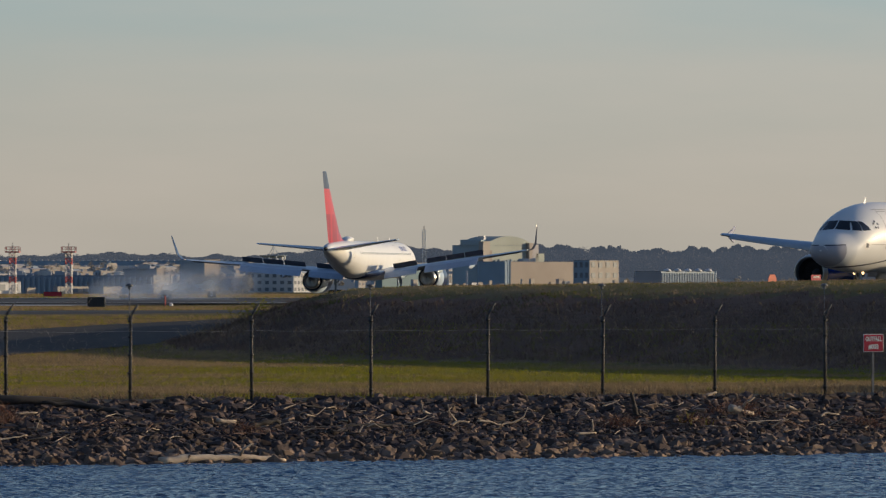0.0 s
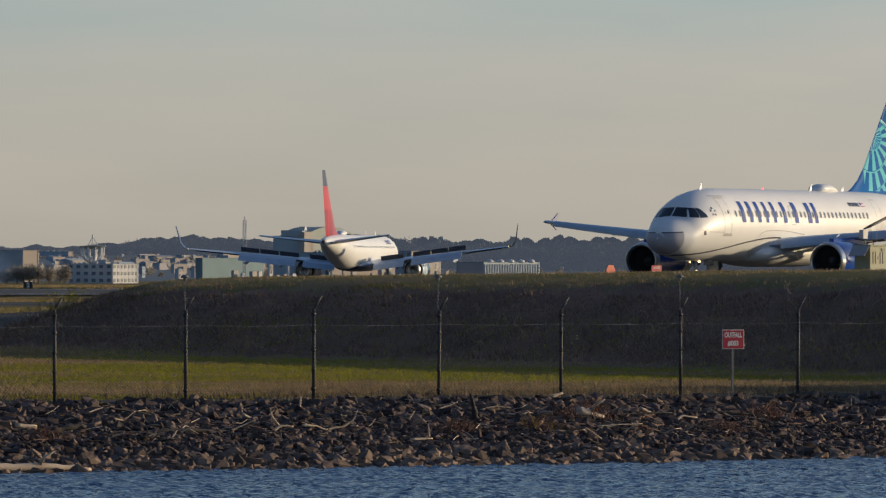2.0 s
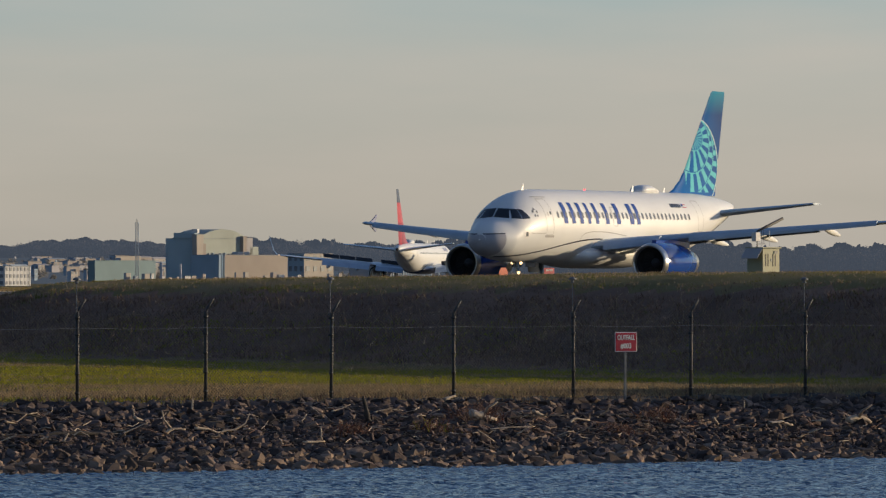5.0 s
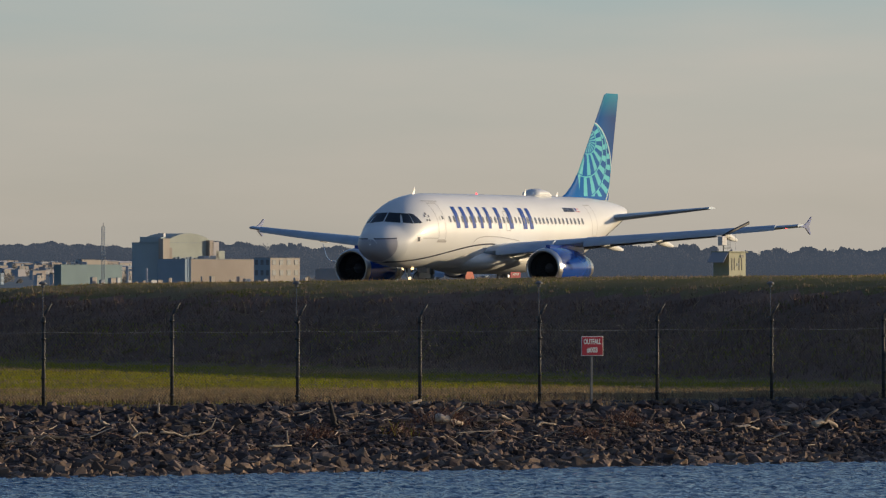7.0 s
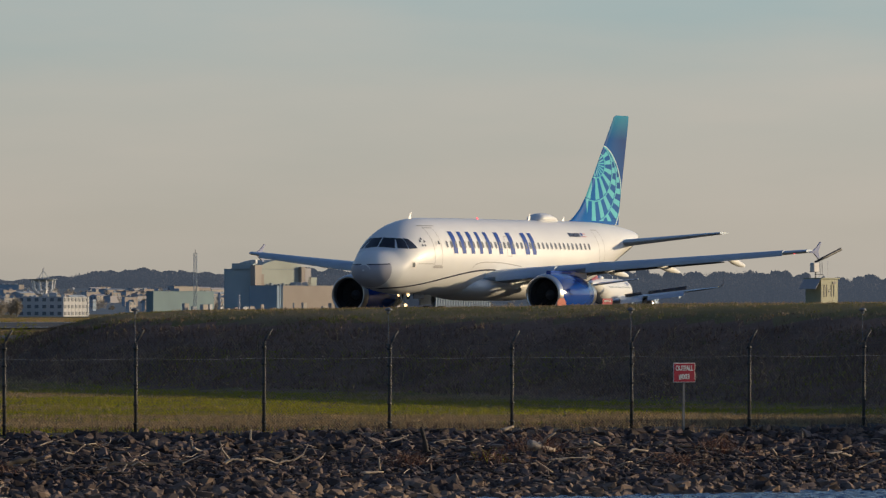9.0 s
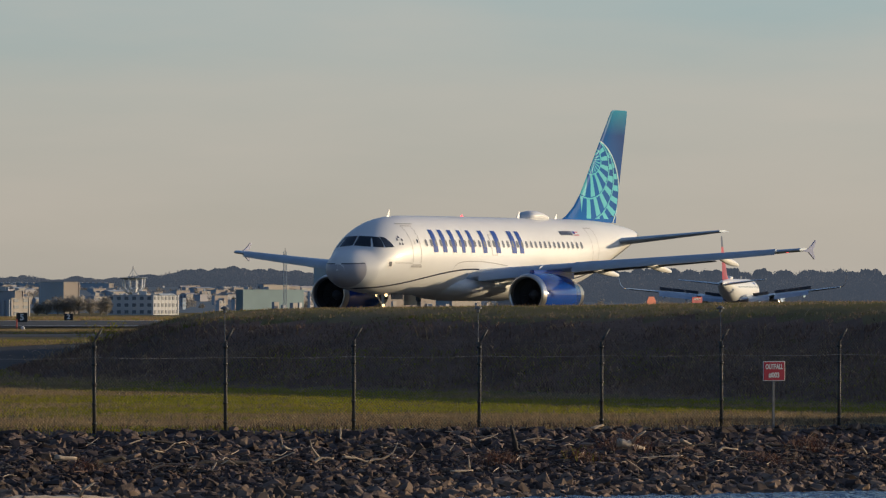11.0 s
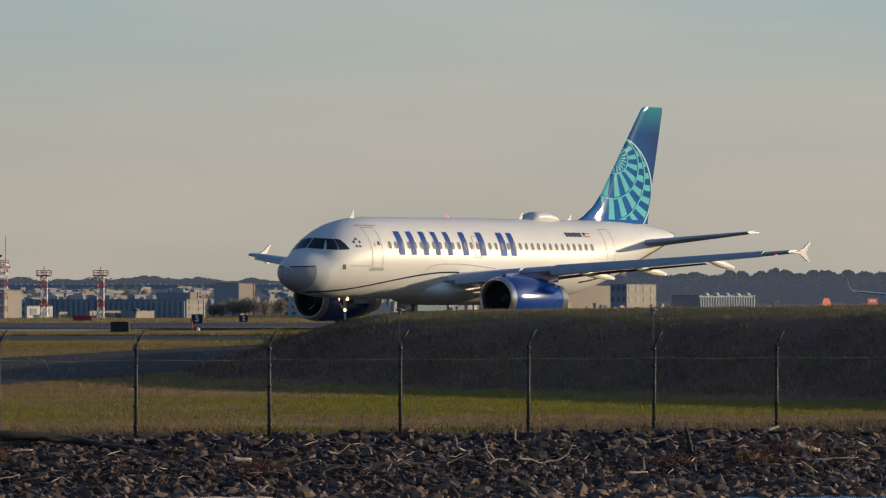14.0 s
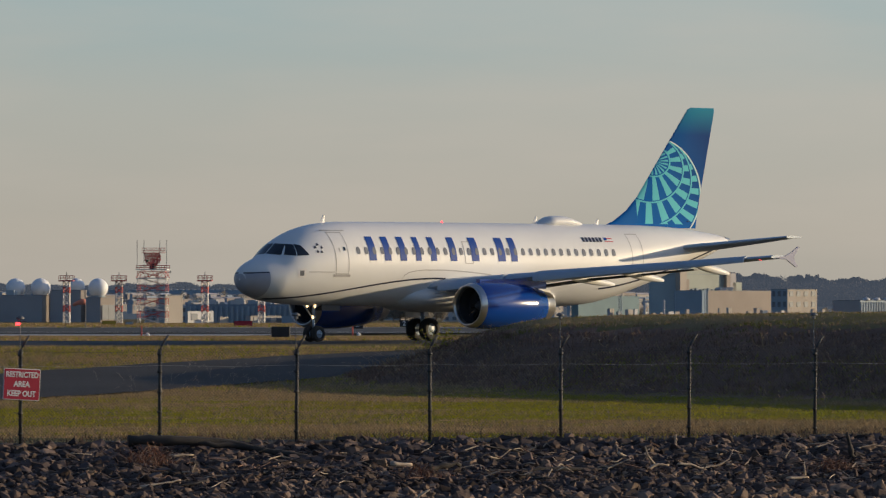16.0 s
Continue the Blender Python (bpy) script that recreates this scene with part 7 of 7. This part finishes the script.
# the low town on the slope
rng = random.Random(77)
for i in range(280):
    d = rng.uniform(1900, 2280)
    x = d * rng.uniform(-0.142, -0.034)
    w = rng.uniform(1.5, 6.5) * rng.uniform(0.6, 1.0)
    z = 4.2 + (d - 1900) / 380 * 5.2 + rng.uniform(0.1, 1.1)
    # pairs: shade tone for the left face, warmer sunlit tone for the right
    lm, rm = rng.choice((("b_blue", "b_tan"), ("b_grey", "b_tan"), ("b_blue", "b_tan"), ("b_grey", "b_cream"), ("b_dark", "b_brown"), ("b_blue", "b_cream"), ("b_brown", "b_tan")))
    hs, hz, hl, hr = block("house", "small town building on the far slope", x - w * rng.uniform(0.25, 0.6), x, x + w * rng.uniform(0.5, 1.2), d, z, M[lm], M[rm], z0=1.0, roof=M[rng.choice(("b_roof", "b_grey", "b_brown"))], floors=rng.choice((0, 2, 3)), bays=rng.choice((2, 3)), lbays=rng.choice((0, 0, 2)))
    style = rng.random()
    if style < 0.25:
        # a low gabled roof along the lit side
        e1, e2 = hr, hl + hr
        rise = rng.uniform(0.25, 0.55)
        mid = [hl * 0.5, hr + hl * 0.5]
        vs = [(0, 0, hz), tuple(hr + Vector((0, 0, hz))), tuple(hl + hr + Vector((0, 0, hz))), tuple(hl + Vector((0, 0, hz))), (mid[0].x, mid[0].y, hz + rise), (mid[1].x, mid[1].y, hz + rise)]
        fix(part("gable_roof", (vs, [(0, 1, 5, 4), (2, 3, 4, 5), (0, 4, 3), (1, 2, 5), (3, 2, 1, 0)]), M[rng.choice(("b_brown", "b_roof", "b_grey"))], hs))
    elif style < 0.75:
        for j in range(rng.randint(1, 3)):
            q = hl * rng.uniform(0.1, 0.8) + hr * rng.uniform(0.1, 0.6)
            part("roof_plant", box_bm(rng.uniform(0.4, 1.2), 0.6, rng.uniform(0.4, 0.9), at=(q.x, q.y, hz + 0.2)), M[rng.choice(("b_white", "b_grey", "b_cream"))], hs)
# long sheds on the slope, each with a row of pale roof caps
for xl, xr, d, z in ((-300, -162, 2300, 10.8),):
    lg, lh, ll, lr = block("long_shed", "long shed, shaded face coloured hazy blue, with a row of pale roof caps", xl, xr, xr + 1.5, d, z, M["b_blue"], M["b_tan"])
    n_caps = int((xr - xl) / 2.1)
    cap_ = mesh_of("roof_cap", *box_vf(-0.5, 0.5, -0.5, 0.5, 0.0, 0.38), M["b_white"])
    for i in range(n_caps):
        q = ll * ((i + 0.5) / n_caps)
        part("roof_cap", cap_, None, lg, at=pose(q.x, q.y + 0.3, lh - 0.05))


def town_trees():
    """Bare brown trees between the houses, too many to count."""
    r = random.Random(52)
    vs, fs = [], []
    for i in range(330):
        d = r.uniform(1885, 2300)
        q = r.uniform(-0.145, 0.02)
        x, z0 = d * q, 1.0 + (d - 1885) / 400 * 6.2 * (1 - smooth01(-0.05, -0.02, q))
        hgt, wd = r.uniform(2.2, 4.6), r.uniform(1.0, 2.6)
        for k in range(170):
            v = Vector((r.gauss(0, 1), r.gauss(0, 1), r.gauss(0, 1))).normalized() * r.random() ** 0.38
            v = v * (0.8 + 0.4 * noise.noise(v * 2.0 + Vector((i * 1.7, 0, 0))))
            p = Vector((x + v.x * wd, d + v.y * wd, z0 + hgt * 0.5 + v.z * hgt * 0.5))
            o = len(vs)
            vs += [(p.x + r.gauss(0, 0.2), p.y + r.gauss(0, 0.2), p.z + r.gauss(0, 0.2)) for _ in range(3)]
            fs.append((o, o + 1, o + 2))
    tagged(part("town_trees", (vs, fs), M["treebrown"]), "bare brown trees between the town buildings", "trees", kind="stuff")


town_trees()


def far_tree(x, d, height, spread, seed):
    """A leafless rounded tree: trunk, limbs and a crown of fine twigs."""
    r = random.Random(seed)
    top = thing("tree", "leafless brown tree in front of the town", "tree", pose(x, d, 1.3), group="trees by the offices")
    pcs = [tube([(0, 0, 0), (0.05, 0, height * 0.3), (0, 0, height * 0.7)], [0.22, 0.16, 0.05], 6)]
    for k in range(7):
        w = r.uniform(0, 6.28)
        a = Vector((0, 0, height * r.uniform(0.25, 0.5)))
        pcs.append(tube([a, a + Vector((spread * 0.7 * math.cos(w), spread * 0.7 * math.sin(w), height * 0.3))], [0.09, 0.03], 4))
    part("trunk", join(*pcs), M["treebrown"], top)
    vs, fs = [], []
    for k in range(1700):
        v = Vector((r.gauss(0, 1), r.gauss(0, 1), r.gauss(0, 1))).normalized() * r.random() ** 0.4
        v = v * (0.85 + 0.35 * noise.noise(v * 2.2 + Vector((seed, 0, 0))))
        p = Vector((v.x * spread, v.y * spread, height * 0.52 + v.z * height * 0.48))
        o = len(vs)
        vs += [tuple(p + Vector((r.gauss(0, 0.11), r.gauss(0, 0.11), r.gauss(0, 0.11)))) for _ in range(3)]
        fs.append((o, o + 1, o + 2))
    part("crown", (vs, fs), M["treebrown"], top)


for i, (x, hh_, sp) in enumerate(((-117.5, 3.6, 2.0), (-115.4, 4.4, 2.3), (-113.0, 4.8, 2.5), (-110.6, 4.5, 2.3), (-108.4, 4.2, 2.1), (-106.2, 3.6, 1.9), (-119.4, 2.8, 1.5), (-111.8, 4.2, 2.2), (-114.2, 4.0, 2.2), (-104.6, 4.4, 1.5))):
    far_tree(x, 1478 + 3 * (i % 3), hh_, sp, i + 3)


# ---------------------------------------------------------------- far slope and woods
def hill():
    vs, fs = [], []
    xs = [-420 + 12 * i for i in range(72)]
    ys = [1860, 1950, 2100, 2300, 2420, 2700]
    hs = [0.0, 0.22, 0.6, 0.95, 1.0, 1.0]
    for y, k in zip(ys, hs):
        for x in xs:
            top = 8.5 + 2.0 * noise.noise(Vector((x * 0.012, 0, 2.0))) - 5.0 * smooth01(-110, -40, x)
            vs.append((x, y, 1.0 + k * max(0.3, top)))
    w = len(xs)
    fs = [(j * w + i, j * w + i + 1, (j + 1) * w + i + 1, (j + 1) * w + i) for j in range(len(ys) - 1) for i in range(w - 1)]
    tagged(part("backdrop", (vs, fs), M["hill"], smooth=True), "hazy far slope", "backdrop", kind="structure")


hill()


def woods():
    """Leafless far woods: trunks with limbs and crowns of small twig clumps."""
    r = random.Random(91)
    vs, fs = [], []

    def crown_top(q):
        return 14.3 + 0.9 * smooth01(0.0, 0.03, q) + 0.7 * smooth01(-0.075, -0.06, q) + 1.5 * noise.noise(Vector((q * 60, 3.0, 0))) + 2.6 * smooth01(-0.066, -0.05, q) * (1 - smooth01(0.03, 0.055, q)) + 1.6 * noise.noise(Vector((q * 260, 5.0, 0)))

    def limb(a, b, w):
        o = len(vs)
        vs.extend([(a.x - w, a.y, a.z), (a.x + w, a.y, a.z), (b.x + w * 0.4, b.y, b.z), (b.x - w * 0.4, b.y, b.z)])
        fs.append((o, o + 1, o + 2, o + 3))
    # the close-grown mass of rounded crowns
    for row, (yy, cut) in enumerate(((2545, 0.97), (2538, 0.86), (2531, 0.72))):
        crowns = [[] for _ in range(160)]
        for i in range(330):
            cx, w = r.uniform(-0.165, 0.105) * yy, r.uniform(2.2, 5.0)
            for b in {int((cx + e * w) / 5) + 90 for e in (-1, 0, 1)}:
                if 0 <= b < 160:
                    crowns[b].append((cx, w, r.uniform(0.80, 1.0)))
        o, cols = len(vs), 2200
        for i in range(cols):
            q = -0.16 + 0.26 * i / (cols - 1)
            x = yy * q
            base = 1.0 + max(0.3, 8.5 - 5.0 * smooth01(-110, -40, x)) * (0.95 if x < -40 else 0.5)
            top = 0.74
            for cx, w, k in crowns[int(x / 5) + 90]:
                if abs(x - cx) < w:
                    top = max(top, k * (0.72 + 0.28 * math.sqrt(1 - ((x - cx) / w) ** 2)))
            vs.extend([(x, yy, 0.0), (x, yy + r.uniform(-2, 2), base + (crown_top(q) - base) * cut * (top + r.uniform(-0.02, 0.02)))])
        for i in range(cols - 1):
            fs.append((o + 2 * i, o + 2 * i + 2, o + 2 * i + 3, o + 2 * i + 1))
    for i in range(1300):
        y = r.uniform(2330, 2520)
        x = y * r.uniform(-0.15, 0.085)
        q = x / y
        base = 1.0 + max(0.3, 8.5 - 5.0 * smooth01(-110, -40, x)) * (0.95 if x < -40 else 0.5)
        top = crown_top(q)
        h = (top - base) * r.uniform(0.60, 0.90)
        c = Vector((x, y, base))
        limb(c, c + Vector((r.gauss(0, 0.3), 0, h * 0.7)), 0.25)
        wd = r.uniform(1.8, 3.2)
        for k in range(5):
            a = c + Vector((0, 0, h * r.uniform(0.25, 0.6)))
            limb(a, a + Vector((r.uniform(-wd, wd), r.uniform(-wd, wd), h * r.uniform(0.2, 0.4))), 0.10)
        for k in range(430):
            v = Vector((r.gauss(0, 1), r.gauss(0, 1), r.gauss(0, 1))).normalized() * r.random() ** 0.45
            v = v * (0.88 + 0.20 * noise.noise(v * 1.9 + Vector((i * 2.3, 0, 0))))
            p = c + Vector((v.x * wd * 1.25, v.y * wd, h * 0.56 + v.z * h * 0.44))
            o = len(vs)
            for _ in range(3):
                vs.append((p.x + r.gauss(0, 0.20), p.y + r.gauss(0, 0.2), p.z + r.gauss(0, 0.19)))
            fs.append((o, o + 1, o + 2))
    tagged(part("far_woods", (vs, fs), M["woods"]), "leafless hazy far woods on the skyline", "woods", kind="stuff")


woods()


# ---------------------------------------------------------------- tyre smoke left at the touchdown point
def smoke():
    """A few thin bowed sheets of smoke, one behind the other."""
    r = random.Random(8)
    made = []
    for i in range(9):
        u = (i + 0.5) / 9
        vs, fs, n = [], [], 16
        for a in range(n + 1):
            for b in range(n + 1):
                p, q = 2 * a / n - 1, 2 * b / n - 1
                vs.append((p, 0.35 * (p * p + q * q) - 0.3 + 0.25 * noise.noise(Vector((p * 1.5 + i * 3, q * 1.5, 0))), q))
        for a in range(n):
            for b in range(n):
                fs.append((a * (n + 1) + b, (a + 1) * (n + 1) + b, (a + 1) * (n + 1) + b + 1, a * (n + 1) + b + 1))
        s = r.uniform(3.2, 5.4)
        t = thing("smoke_puff", "thin bluish tyre smoke drifting over the runway", "smoke", group="tyre smoke")
        ob = part("wisp", (vs, fs), M["smoke"], t, smooth=True, at=Matrix.Diagonal((s * 1.1, s * 0.6, s * (0.45 + 0.25 * u), 1)))
        ob.visible_shadow = False
        made.append((t, -65 + 15 * u + r.gauss(0, 0.8), 700 + r.uniform(-8, 8), 2.6 + 1.2 * u))
    return made


PUFFS = smoke()


# ---------------------------------------------------------------- what moves
LAND_AZ = 7.7  # the runway's heading, clockwise from ahead
# seconds, x, y of the fin's tip
LAND_ROWS = [(0.0, -42.27, 714.9), (0.5, -37.48, 728.3), (1.0, -33.21, 742.8), (1.5, -29.4, 762.8), (2.0, -25.94, 784.1), (2.5, -22.27, 807.0), (3.0, -18.94, 832.3), (3.5, -15.73, 857.6), (4.0, -12.46, 884.0), (4.5, -9.13, 910.4), (5.0, -6.2, 935.6), (7.5, 7.35, 1051.6), (9.0, 14.58, 1112.4), (11.5, 24.6, 1204.3), (12.5, 28.49, 1236.4), (14.0, 33.18, 1274.3), (16.0, 37.88, 1311.0)]


def taxi_pose(x, y, z, h):
    a = math.degrees(math.atan2(-math.cos(radians(h)), -math.sin(radians(h))))
    return pose(x, y, z, 0, 0, a)


def motions():
    walk(RADAR, [(float(t), pose(0, 0, RADAR_Z + 1.2, 0, 0, 6.5 - 76.0 * (t - 15.58))) for t in range(17)])
    walk(taxi_plane, [(t, taxi_pose(x, y, z, h)) for t, x, y, z, h in TAXI_ROWS])
    fx, fy = math.sin(radians(LAND_AZ)), math.cos(radians(LAND_AZ))
    walk(land_plane, [(t, pose(x + fx * 46.9, y + fy * 46.9, 1.95, -0.4 - 1.2 * max(0.0, 1 - t / 2), 0, 90 - LAND_AZ)) for t, x, y in LAND_ROWS])

    for i, (t, x, y, z) in enumerate(PUFFS):
        k = 1 + 0.12 * (i % 5)
        walk(t, [(0.0, pose(x, y, z)), (1.5, pose(x - 3 * k, y, z + 0.3, 0, 0, 10)), (4.0, pose(x - 22 * k, y - 2, z + 1.2, 0, 0, 25)), (8.0, pose(x - 75 * k, y - 4, z + 3.0, 0, 0, 50)), (16.0, pose(x - 190 * k, y - 6, z + 7.0, 0, 0, 85))])


motions()
